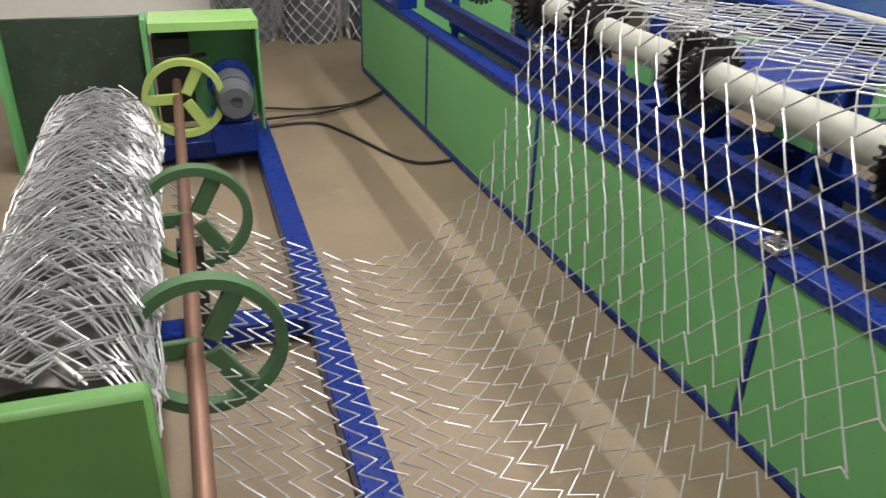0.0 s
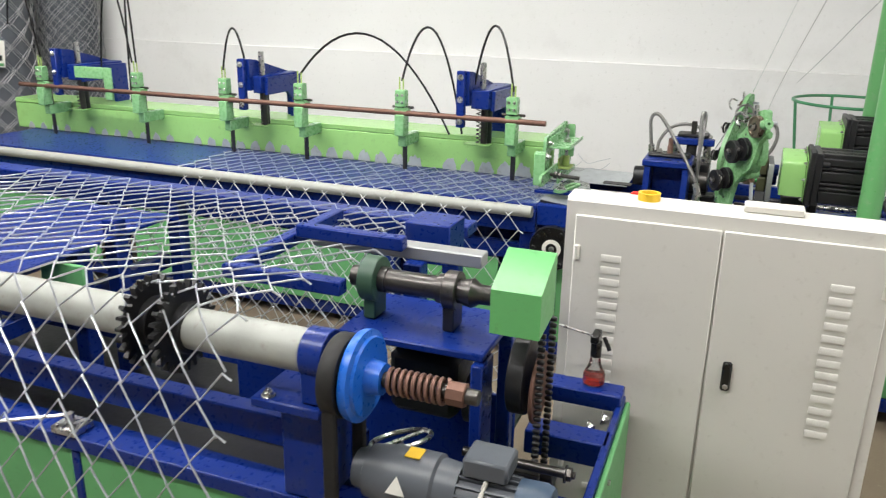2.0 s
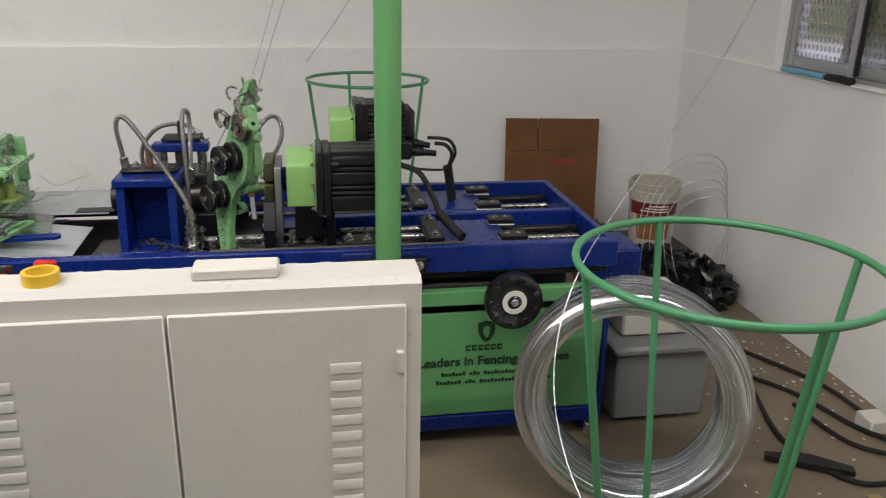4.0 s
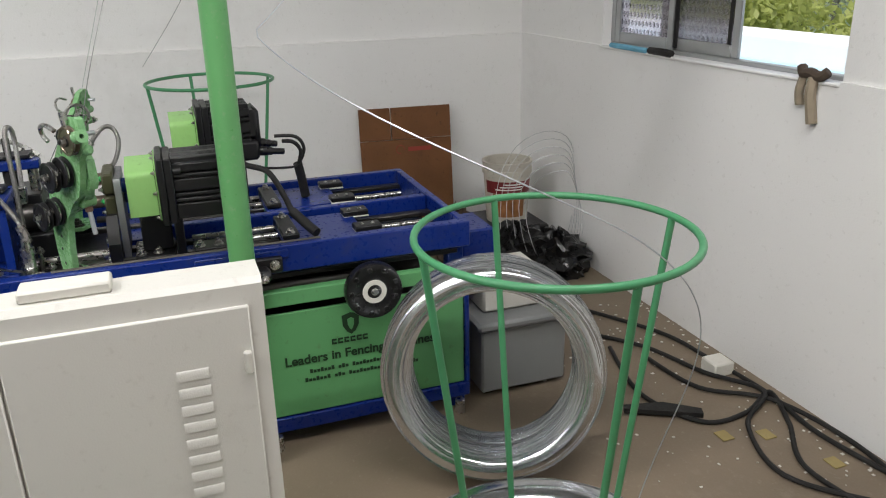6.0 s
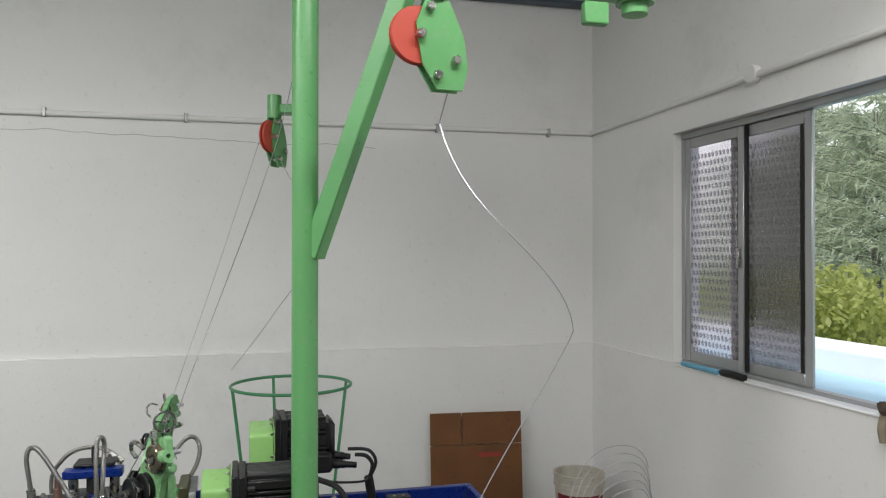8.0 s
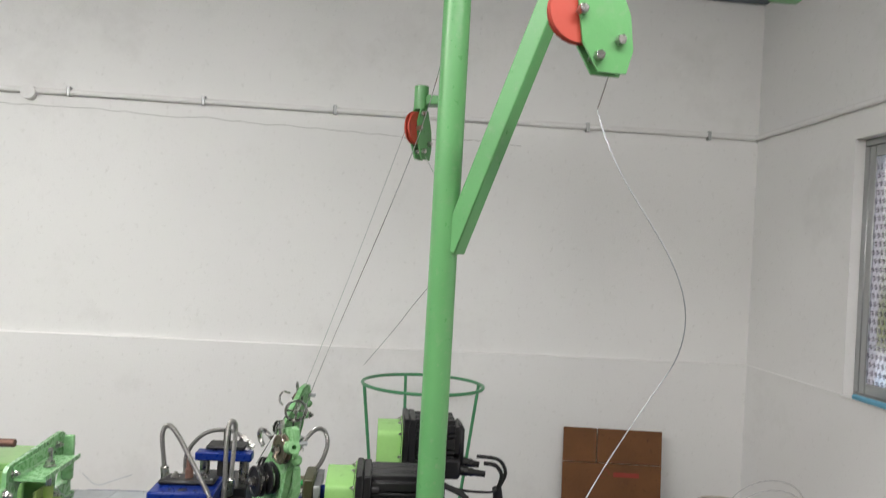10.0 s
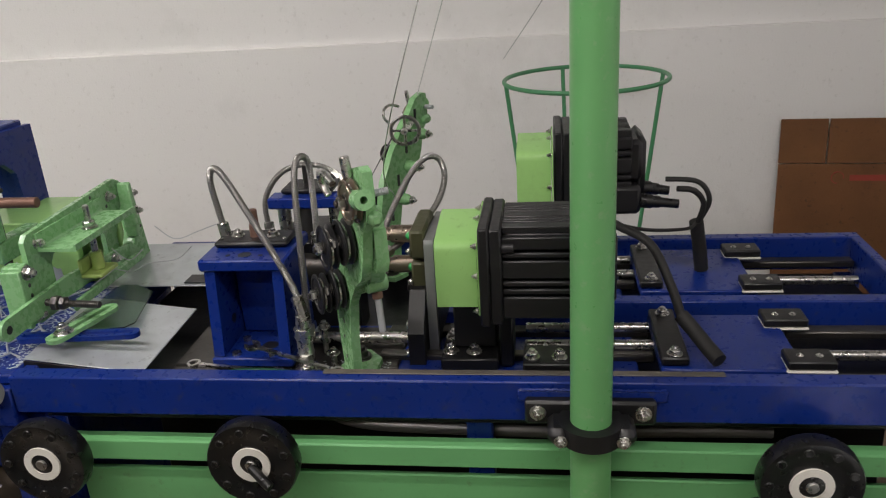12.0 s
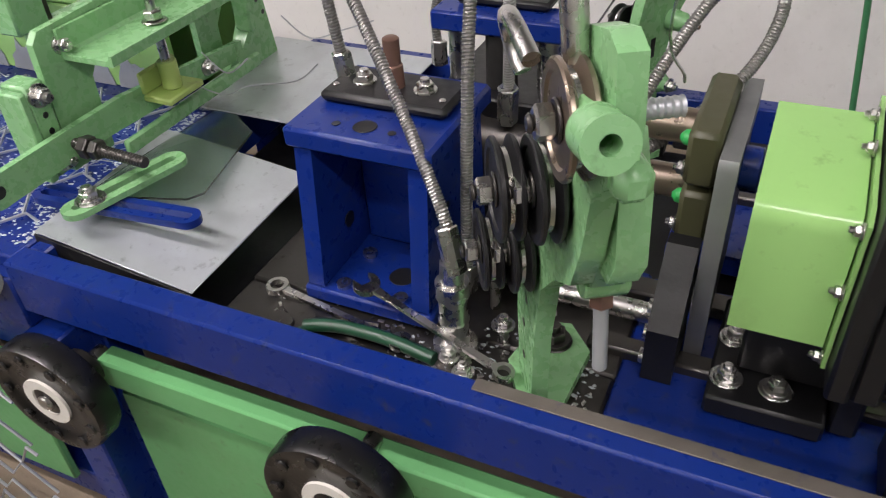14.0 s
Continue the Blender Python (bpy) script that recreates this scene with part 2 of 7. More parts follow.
    def ring(self, c, axis, R, r, seg=40, sub=8):
        c, z = Vector(c), Vector(axis).normalized()
        x = z.orthogonal().normalized(); y = z.cross(x)
        return self.sweep([c + (x * math.cos(2 * math.pi * i / seg) + y * math.sin(2 * math.pi * i / seg)) * R for i in range(seg)], r, sub, closed=True)

    def prism(self, poly, m, depth):
        """A flat plate: outline in the xy plane of m, thickness along its z."""
        n = len(poly)
        verts = [(x, y, 0) for x, y in poly] + [(x, y, depth) for x, y in poly]
        faces = [tuple(range(n))[::-1], tuple(range(n, 2 * n))] + [(i, (i + 1) % n, n + (i + 1) % n, n + i) for i in range(n)]
        return self.add(verts, faces, m)

    def hexbolt(self, p, axis, r=0.011, h=0.009):
        p, a = Vector(p), Vector(axis).normalized()
        self.cyl(p, p + a * h * 0.3, r * 1.35, 14, 0.0005)
        self.hold = True
        self.cyl(p + a * h * 0.25, p + a * h * 1.2, r, 6, 0.0015)
        self.cyl(p + a * h * 1.1, p + a * h * 1.8, r * 0.55, 8, 0.001)
        self.hold = False
        return self

    def split(self):
        """Each piece as a Geo of its own."""
        out, ends = [], self.pieces[1:] + [(len(self.v), len(self.f))]
        for (v0, f0), (v1, f1) in zip(self.pieces, ends):
            g = Geo()
            g.v, g.f, g.pieces = self.v[v0:v1], [tuple(i - v0 for i in f) for f in self.f[f0:f1]], [(0, 0)]
            out.append(g)
        return out

    def mesh(self, name, mat, smooth=38):
        me = bpy.data.meshes.new(name)
        me.from_pydata(self.v, [], self.f)
        me.materials.append(mat)
        me.validate()
        if smooth:
            bm = bmesh.new(); bm.from_mesh(me)
            bmesh.ops.recalc_face_normals(bm, faces=bm.faces)
            bm.to_mesh(me); bm.free()
            me.shade_smooth()
            me.set_sharp_from_angle(angle=radians(smooth))
        return me


APART = {"bolt", "cooling_fin", "bolt_hole", "table_leg", "leg", "upper_leg", "sheet_leg", "clamp_bolt", "plate_bolt", "foot_bolt", "channel_bolt", "guide_rail", "guide_rod", "floor_screw", "screw", "hole", "plug", "lead", "lower_rail", "under_rail", "table_beam", "base_frame", "end_channel", "belt", "levelling_foot", "cross_beam", "spacer", "stud", "fitting", "finger_grip", "chain_link", "window_sill"}


def part(name, g, mat, parent=None, label="", smooth=38):
    if name in APART and len(g.pieces) > 1:
        return [part(name, q, mat, parent, label, smooth) for q in g.split()][0]
    ob = new(name, g.mesh(name, mat, smooth))
    ob.parent = parent
    if label:
        ob["label"] = label
    return ob


def thing(name, label, category, group="", kind=""):
    return tagged(new(name), label, category, group, kind)


def single(name, g, mat, label, category, group="", kind="", smooth=38):
    return tagged(part(name, g, mat, None, smooth=smooth), label, category, group, kind)


def arc(p0, p1, rise, n=14, side=(0, 0, 1)):
    """A bowed line from p0 to p1."""
    p0, p1, s = Vector(p0), Vector(p1), Vector(side)
    return [p0.lerp(p1, i / n) + s * rise * 4 * (i / n) * (1 - i / n) for i in range(n + 1)]


def spline(pts, n=8):
    """A smooth line through points."""
    pts = [Vector(p) for p in pts]
    out = []
    for i in range(len(pts) - 1):
        a, b, c, d = pts[max(i - 1, 0)], pts[i], pts[i + 1], pts[min(i + 2, len(pts) - 1)]
        for k in range(n):
            t = k / n
            out.append(0.5 * (2 * b + (c - a) * t + (2 * a - 5 * b + 4 * c - d) * t * t + (3 * b - a - 3 * c + d) * t ** 3))
    return out + [pts[-1]]


# ---- room ----
X0, X1, Y0, Y1, ZC = -2.6, 6.06, -2.41, 7.35, 3.46


def structure(name, g, mat, label, category, smooth=38):
    return single(name, g, mat, label, category, kind="structure", smooth=smooth)


structure("floor", Geo().box((X0 - 0.2, Y0 - 0.2, -0.1), (X1 + 0.2, Y1 + 0.2, 0), 0), FLOOR, "brown stained concrete workshop floor", "floor")
# back wall: the dado stands proud below the ledge
structure("wall_back", Geo().box((X1, Y0 - 0.2, 0), (X1 + 0.2, Y1 + 0.2, ZC + 0.6), 0), WALL, "white plastered workshop wall with faint stains", "wall")
structure("wall_back_dado", Geo().box((X1 - 0.028, Y0, 0), (X1, Y1, 1.265), 0.003), WALL, "white plastered lower wall with a ledge", "wall")
structure("wall_end", Geo().box((X0, Y1, 0), (X1, Y1 + 0.2, ZC + 0.6), 0), WALL, "white plastered workshop wall", "wall")
structure("wall_side", Geo().box((X0 - 0.2, Y0, 0), (X0, Y1, ZC + 0.6), 0), WALL, "white plastered workshop wall", "wall")
WX0, WX1, WZ0, WZ1 = 3.44, 5.06, 1.25, 2.50
g = Geo()
g.box((X0, Y0 - 0.16, 0), (WX0, Y0, ZC + 0.6), 0)
g.box((WX1, Y0 - 0.16, 0), (X1, Y0, ZC + 0.6), 0)
g.box((WX0, Y0 - 0.16, 0), (WX1, Y0, WZ0), 0)
g.box((WX0, Y0 - 0.16, WZ1), (WX1, Y0, ZC + 0.6), 0)
structure("wall_window", g, WALL, "white plastered wall with a window opening", "wall")
structure("wall_window_dado", Geo().box((WX1, Y0, 0), (X1 - 0.028, Y0 + 0.012, 1.265), 0).box((X0, Y0, 0), (WX0, Y0 + 0.012, 1.27), 0).box((WX0, Y0, 0), (WX1, Y0 + 0.012, 1.25), 0), WALL, "white plastered lower wall with a ledge", "wall")
structure("ceiling", Geo().box((X0 - 0.2, Y0 - 0.2, ZC + 0.62), (X1 + 0.2, Y1 + 0.2, ZC + 0.7), 0), ROOFSHEET, "ribbed grey roof sheeting", "ceiling")

# ---- weaving machine: long table and press line ----
table = thing("weaving_machine_table", "long blue weaving table with lime green back plate and roller", "machine table")
TY0, TY1 = 0.99, 4.58
part("table_top", Geo().box((3.88, TY0, 0.765), (4.42, TY1, 0.79)), BLUE, table)
g = Geo()
g.box((3.86, TY0, 0.66), (3.90, TY1, 0.762)); g.box((4.62, TY0, 0.60), (4.68, TY1, 0.70))
part("table_beam", g, BLUE, table)
part("front_roller", Geo().cyl((3.835, TY0 + 0.01, 0.765), (3.835, TY1 + 0.05, 0.765), 0.027, 24), TUBE, table, "dirty white steel roller")
for y in (1.03, 1.75, 3.50, 4.5):
    part("table_leg", Geo().box((3.89, y - 0.04, 0.0), (3.97, y + 0.04, 0.66)).box((4.56, y - 0.04, 0), (4.64, y + 0.04, 0.66)), BLUE, table)
part("lower_rail", Geo().box((3.92, TY0, 0.50), (3.97, TY1, 0.58)).box((3.92, TY0, 0.05), (3.97, TY1, 0.13)), BLUE, table)
for y0, y1 in ((1.17, 1.60), (1.85, 3.36), (3.63, 4.42)):
    part("side_panel", Geo().box((3.895, y0, 0.13), (3.912, y1, 0.50)), GREEN, table, "mid green sheet panel")
part("back_sheet", Geo().box((4.50, TY0, 0.06), (4.52, TY1, 0.60)), BLUE, table)
# green back plate with a folded top
BY0, BY1 = 1.10, 4.72
part("back_plate", Geo().box((4.40, BY0, 0.79), (4.425, BY1, 0.955)), LIME, table, "lime green back plate with paint worn in scallops")
part("plate_top", Geo().box((4.40, BY0, 0.957), (4.66, BY1, 0.985)).box((4.63, BY0, 0.70), (4.66, BY1, 0.955)), LIME, table)
rnd = random.Random(4)
for i in range(34):
    y = 1.2 + i * 0.103
    s = 0.6 + 0.4 * max(0, 1 - i / 26)
    g = Geo()
    n = 12
    poly = [(0.04 * s * math.cos(math.pi * k / n) * (1 + 0.2 * rnd.random()), 0.07 * s * math.sin(math.pi * k / n) * (0.75 + 0.4 * rnd.random())) for k in range(n + 1)]
    if i % 8 != 5:
        g.prism(poly, Matrix.Translation((4.3985, y, 0.792)) @ Euler((radians(90), 0, radians(-90))).to_matrix().to_4x4(), 0.002)
        part("worn_patch", g, SHEET, table)
# press rod on brackets
part("press_rod", Geo().cyl((4.21, 1.05, 1.108), (4.21, 4.44, 1.108), 0.014, 14), RUST, table, "rusty brown steel rod")
BRACKETS = (1.221, 1.817, 2.416, 2.902, 3.515, 4.25)
for y in BRACKETS:
    b = part("rod_bracket", Geo().box((4.18, y - 0.026, 0.99), (4.25, y + 0.026, 1.10)), MINT, table)
    part("rod_seat", Geo().box((4.20, y - 0.034, 1.101), (4.26, y + 0.034, 1.135)), MINT, b)
    part("hose_block", Geo().box((4.19, y - 0.028, 1.14), (4.24, y + 0.028, 1.225)), MINT, b)
    part("stay", Geo().box((4.22, y - 0.022, 0.93), (4.40, y + 0.022, 0.989)), MINT, b)
    g = Geo()
    for dz in (1.165, 1.20):
        for dy in (-0.013, 0.013):
            g.hexbolt((4.19, y + dy, dz), (-1, 0, 0), 0.006, 0.004)
    part("bolt", g, STEEL, b)
    part("blade", Geo().box((4.255, y - 0.012, 0.80), (4.27, y + 0.012, 1.10)), DARKSTEEL, b)
    part("stud", Geo().cyl((4.21, y + 0.008, 1.22), (4.21, y + 0.008, 1.29), 0.004, 8).cyl((4.21, y - 0.012, 1.22), (4.21, y - 0.012, 1.28), 0.004, 8), YLIME, b)
    part("cross_pin", Geo().cyl((4.235, y - 0.06, 1.135), (4.235, y + 0.06, 1.135), 0.007, 8), DARKSTEEL, b)


def press_head(ya, yb, green=False):
    """A blue press head: bolted strip, tapering gusset, square arm and a C-shaped end plate reaching down behind the table."""
    h = thing("press_head", "blue painted steel press head over the weaving table", "press head", "press heads")
    f = part("front_plate", Geo().box((4.20, ya - 0.042, 1.085), (4.235, ya, 1.365)), BLUE, h)
    for dz in (1.115, 1.225, 1.335):
        part("bolt", Geo().hexbolt((4.20, ya - 0.021, dz), (-1, 0, 0), 0.012, 0.007), STEEL, f)
    mx = Matrix.Translation((0, ya - 0.002, 0)) @ Euler((radians(90), 0, 0)).to_matrix().to_4x4()
    part("gusset", Geo().prism([(4.237, 1.19), (4.237, 1.362), (4.30, 1.355), (4.655, 1.262), (4.655, 1.19)], mx, 0.055), BLUE, h)
    part("arm", Geo().box((4.26, yb + 0.021, 1.175), (4.655, ya - 0.059, 1.268), 0.004), BLUE, h)
    me = Matrix.Translation((0, yb + 0.019, 0)) @ Euler((radians(90), 0, 0)).to_matrix().to_4x4()
    part("end_plate", Geo().prism([(4.29, 1.165), (4.30, 1.262), (4.665, 1.252), (4.668, 0.987), (4.555, 0.987), (4.545, 1.125), (4.50, 1.165)], me, 0.019), BLUE, h, "blue C-shaped end plate")
    part("leg", Geo().box((4.60, yb + 0.021, 0.987), (4.655, ya - 0.062, 1.173)), BLUE, h)
    part("base_plate", Geo().box((4.27, yb + 0.02, 0.985), (4.36, ya - 0.02, 0.995)), LIME, h)
    part("cylinder", Geo().cyl((4.335, yb + 0.05, 0.995), (4.335, yb + 0.05, 1.173), 0.026, 16), BLACK, h)
    part("piston", Geo().cyl((4.33, (ya + yb) / 2 - 0.01, 1.268), (4.33, (ya + yb) / 2 - 0.01, 1.40), 0.016, 14), STEEL, h, "bright steel piston rod")
    part("guide", Geo().cyl((4.31, (ya + yb) / 2 - 0.03, 0.995), (4.31, (ya + yb) / 2 - 0.03, 1.173), 0.018, 14), DARKSTEEL, h)
    part("spring", Geo().sweep([(4.30 + 0.011 * math.cos(k * 0.9), ya - 0.09 + 0.011 * math.sin(k * 0.9), 0.995 + k * 0.0030) for k in range(60)], 0.003, 5), DARKSTEEL, h)
    if green:
        g = Geo().box((4.20, yb - 0.30, 1.08), (4.215, yb - 0.24, 1.27))
        g.hold = True
        g.box((4.20, yb - 0.24, 1.20), (4.215, yb - 0.02, 1.27))
        part("green_plate", g, MINT, h)
    h.location = (0, 0, -0.028)
    return h


press_head(1.513, 1.338); press_head(2.805, 2.672); press_head(4.15, 3.995, True)
CABLES = [((4.22, 4.25, 1.28), (4.5, 4.8, 1.45), 0.40), ((4.22, 3.515, 1.28), (4.25, 3.60, 1.04), 0.52), ((4.21, 2.902, 1.27), (4.25, 2.76, 1.18), 0.27), ((4.22, 2.416, 1.27), (4.35, 1.60, 0.99), 0.35),
          ((4.22, 1.817, 1.27), (4.35, 1.53, 1.0), 0.39), ((4.22, 1.221, 1.25), (4.33, 1.46, 1.26), 0.30), ((4.21, 3.535, 1.28), (4.4, 3.95, 1.22), 0.48)]
for a, b, r in CABLES:
    single("air_hose", Geo().sweep(arc(a, b, r, 18), 0.006, 6), PLASTIC, "thin black air hose looping over the press line", "hose", "air hoses")

# ---- twisting bed at the end of the weaving machine ----
LEDGE = material("worn_tan_steel", (0.13, 0.115, 0.10), 0.55, 0.3, var=0.5, scale=18, dirt=(0.02, 0.03, 0.10), dirt_amount=0.95, dirt_scale=16)
bed = thing("twisting_machine_bed", "blue steel machine bed on green panels with three black handwheels", "machine bed")
BX0, BX1, BBY0, BBY1 = 3.86, 4.74, -1.17, 0.985
part("front_beam", Geo().box((BX0, BBY0, 0.700), (BX0 + 0.045, BBY1, 0.797)), BLUE, bed)
part("back_beam", Geo().box((BX1 - 0.04, BBY0, 0.69), (BX1, BBY1, 0.795)), BLUE, bed)
part("end_beam", Geo().box((BX0 + 0.047, BBY1 - 0.035, 0.69), (BX1 - 0.042, BBY1, 0.79)), BLUE, bed)
part("end_beam", Geo().box((BX0 + 0.047, BBY0, 0.69), (BX1 - 0.042, BBY0 + 0.03, 0.795)), BLUE, bed)
part("middle_beam", Geo().box((4.27, BBY0 + 0.032, 0.70), (4.31, -0.08, 0.79)), BLUE, bed)
part("tray", Geo().box((BX0 + 0.047, BBY0 + 0.032, 0.66), (BX1 - 0.042, BBY1 - 0.037, 0.68)), BLACK, bed, "oily black tray")
part("worn_ledge", Geo().box((3.885, -0.62, 0.7975), (3.9045, 0.24, 0.80), 0.001), LEDGE, bed, "bare worn steel ledge")
part("green_rail", Geo().box((3.865, BBY0, 0.570), (3.905, 0.88, 0.626)), GREEN, bed)
part("front_panel", Geo().box((3.885, BBY0 + 0.02, 0.12), (3.90, 0.88, 0.535)), GREEN, bed, "mid green sheet panel with printed lettering")
part("base_frame", Geo().box((3.875, BBY0, 0.06), (3.93, 0.92, 0.118)).box((4.66, BBY0, 0.06), (4.72, 0.92, 0.118)).box((3.875, BBY0 - 0.0, 0.122), (3.93, BBY0 + 0.018, 0.545)), BLUE, bed)
# black sheet added behind the panel so the gaps under the bed look shaded
part("shade_sheet", Geo().box((4.30, BBY0 + 0.03, 0.10), (4.32, 0.90, 0.65)), BLACK, bed)
for y in (BBY0 + 0.04, -0.1, 0.93):
    part("leg", Geo().box((3.91, y - 0.03, 0), (3.97, y + 0.03, 0.684)).box((4.64, y - 0.03, 0), (4.70, y + 0.03, 0.684)), BLUE, bed)
part("side_leg", Geo().box((3.845, 0.93, 0.0), (3.93, 1.0, 0.66)), BLUE, bed)
part("levelling_foot", Geo().cyl((3.86, -0.40, 0.0), (3.86, -0.40, 0.06), 0.02, 12).cyl((3.86, BBY0 + 0.05, 0.0), (3.86, BBY0 + 0.05, 0.06), 0.02, 12), STEEL, bed)


def handwheel(y, z, r, crank, x=3.775):
    w = part("handwheel", Geo().lathe((x, y, z), (x + 0.045, y, z), [(0, 0.02), (0.004, 0.030), (0.004, r * 0.72), (0.0, r * 0.78), (0.0, r * 0.97), (0.008, r), (0.036, r), (0.044, r * 0.96), (0.044, r * 0.7), (0.03, r * 0.66), (0.03, 0.02)], 36), PLASTIC, bed, "black plastic handwheel with a silver dial")
    part("dial", Geo().pipe((x - 0.0005, y, z), (x + 0.004, y, z), r * 0.42, r * 0.25, 28), WHITE, w)
    part("axle", Geo().cyl((x - 0.006, y, z), (x + 0.12, y, z), 0.013, 12), STEEL, w)
    g = Geo()
    for k in range(9):
        a = math.pi * 2 * k / 9
        g.cyl((x - 0.003, y + r * 0.8 * math.cos(a), z + r * 0.8 * math.sin(a)), (x + 0.003, y + r * 0.8 * math.cos(a), z + r * 0.8 * math.sin(a)), r * 0.1, 8)
    part("finger_grip", g, PLASTIC, w)
    if crank:
        a = radians(crank)
        part("crank", Geo().cyl((x - 0.006, y, z), (x - 0.03, y + 0.06 * math.cos(a), z + 0.06 * math.sin(a)), 0.011, 10), PLASTIC, w)
    part("bearing", Geo().cyl((x + 0.06, y, z), (x + 0.085, y, z), 0.034, 16), DARKSTEEL, w)


handwheel(0.889, 0.62, 0.103, 0); handwheel(0.391, 0.632, 0.103, 215); handwheel(-0.775, 0.612, 0.103, 0)

# writing on the front panel
def lettering(text, y, z, size, name="lettering", x=3.882, parent=None, mat=None, bold=0.0):
    cu = bpy.data.curves.new(name, "FONT")
    cu.body, cu.size, cu.align_x, cu.extrude, cu.offset = text, size, "CENTER", 0.0008, bold
    ob = new(name, cu)
    me = bpy.data.meshes.new_from_object(ob)
    bpy.data.objects.remove(ob)
    me.materials.append(mat or PRINT)
    ob = new(name, me)
    ob.parent = parent
    ob.matrix_basis = Matrix.Translation((x, y, z)) @ Euler((radians(90), 0, radians(-90))).to_matrix().to_4x4()
    return ob


lettering("Leaders in Fencing Machines", -0.74, 0.325, 0.050, parent=bed, bold=0.0012)
g = Geo()
for z, w, k in ((0.283, 0.40, 30), (0.250, 0.44, 32)):
    for i in range(k):
        yy = -0.74 + w / 2 - w * (i + 0.5) / k
        if i not in (7, 11):
            g.box((3.8815, yy - w / k * 0.38, z), (3.8845, yy + w / k * 0.38, z + 0.010 + 0.005 * ((i * 7) % 3 == 0)), 0)
part("fine_print", g, PRINT, bed, "two lines of fine dark print")
m = Matrix.Translation((3.8845, -0.705, 0.455)) @ Euler((radians(90), 0, radians(-90))).to_matrix().to_4x4()
shield = [(-0.032, 0.035), (0, 0.045), (0.032, 0.035), (0.03, -0.005), (0.016, -0.03), (0, -0.042), (-0.016, -0.03), (-0.03, -0.005)]
part("shield_mark", Geo().prism(shield, m, 0.002), PRINT, bed)
part("shield_inner", Geo().prism([(0.38 * a, 0.55 * b) for a, b in shield], Matrix.Translation((-0.0015, 0, 0)) @ m, 0.003), GREEN, bed)
g = Geo()
for i in range(6):
    yy = -0.705 + 0.066 - i * 0.0235
    g.box((3.8815, yy - 0.009, 0.383), (3.8845, yy + 0.009, 0.389), 0).box((3.8815, yy - 0.009, 0.398), (3.8845, yy + 0.009, 0.404), 0).box((3.8815, yy + 0.004, 0.389), (3.8845, yy + 0.009, 0.398), 0)
part("name_bars", g, PRINT, bed, "dark name mark")

# slides, rods and saddles on the bed
for x0, x1 in ((3.93, 4.24), (4.34, 4.68)):
    xm = (x0 + x1) / 2
    part("saddle", Geo().box((x0 + 0.02, -0.80, 0.755), (x1 - 0.02, -0.50, 0.778)), BLUE, bed, "blue sliding saddle plate")
    part("guide_rail", Geo().box((x0 + 0.02, -1.13, 0.73), (x0 + 0.06, -0.82, 0.75)).box((x1 - 0.06, -1.13, 0.73), (x1 - 0.02, -0.82, 0.75)).box((x1 - 0.06, -0.5, 0.73), (x1 - 0.02, 0.15, 0.75)).box((x0 + 0.13, -0.5, 0.73), (x0 + 0.16, 0.15, 0.75)), DARKSTEEL, bed)
    part("guide_rod", Geo().cyl((xm + 0.015, -0.60, 0.757), (xm + 0.015, -0.20, 0.757), 0.0125, 14).cyl((x1 - 0.05, -0.60, 0.757), (x1 - 0.05, -0.20, 0.757), 0.0125, 14).cyl((xm, -1.1, 0.74), (xm, -0.86, 0.74), 0.012, 14), STEEL, bed, "bright steel guide rod")
    part("stop_bar", Geo().box((x0 + 0.03, -0.56, 0.78), (x1 - 0.03, -0.50, 0.80)), BLACK, bed)
    for xx in (x0 + 0.045, x1 - 0.065):
        c = part("clamp_block", Geo().box((xx - 0.03, -0.86, 0.779), (xx + 0.035, -0.76, 0.80)), BLACK, bed)
        part("screw", Geo().hexbolt((xx, -0.79, 0.80), (0, 0, 1), 0.006, 0.003).hexbolt((xx, -0.83, 0.80), (0, 0, 1), 0.006, 0.003), STEEL, c)
        part("pad", Geo().box((xx - 0.032, -0.862, 0.772), (xx + 0.036, -0.758, 0.7785)), WHITE, c)
    g = Geo()
    for xx in (x0 + 0.05, x1 - 0.06):
        g.hexbolt((xx, -0.53, 0.80), (0, 0, 1), 0.013, 0.01)
    part("bolt", g, STEEL, bed)
    # motor carriage
    part("carriage", Geo().box((x0 - 0.018, -0.46, 0.70), (x1 - 0.0, 0.10, 0.735)), BLUE, bed)


RAWSTEEL = material("raw_steel", (0.26, 0.265, 0.27), 0.5, 0.7, var=0.25, scale=14)
OLIVE = material("olive_paint", (0.055, 0.055, 0.025), 0.45, var=0.2)
BRONZE = material("oily_bronze_steel", (0.30, 0.24, 0.19), 0.3, 0.9, var=0.3)


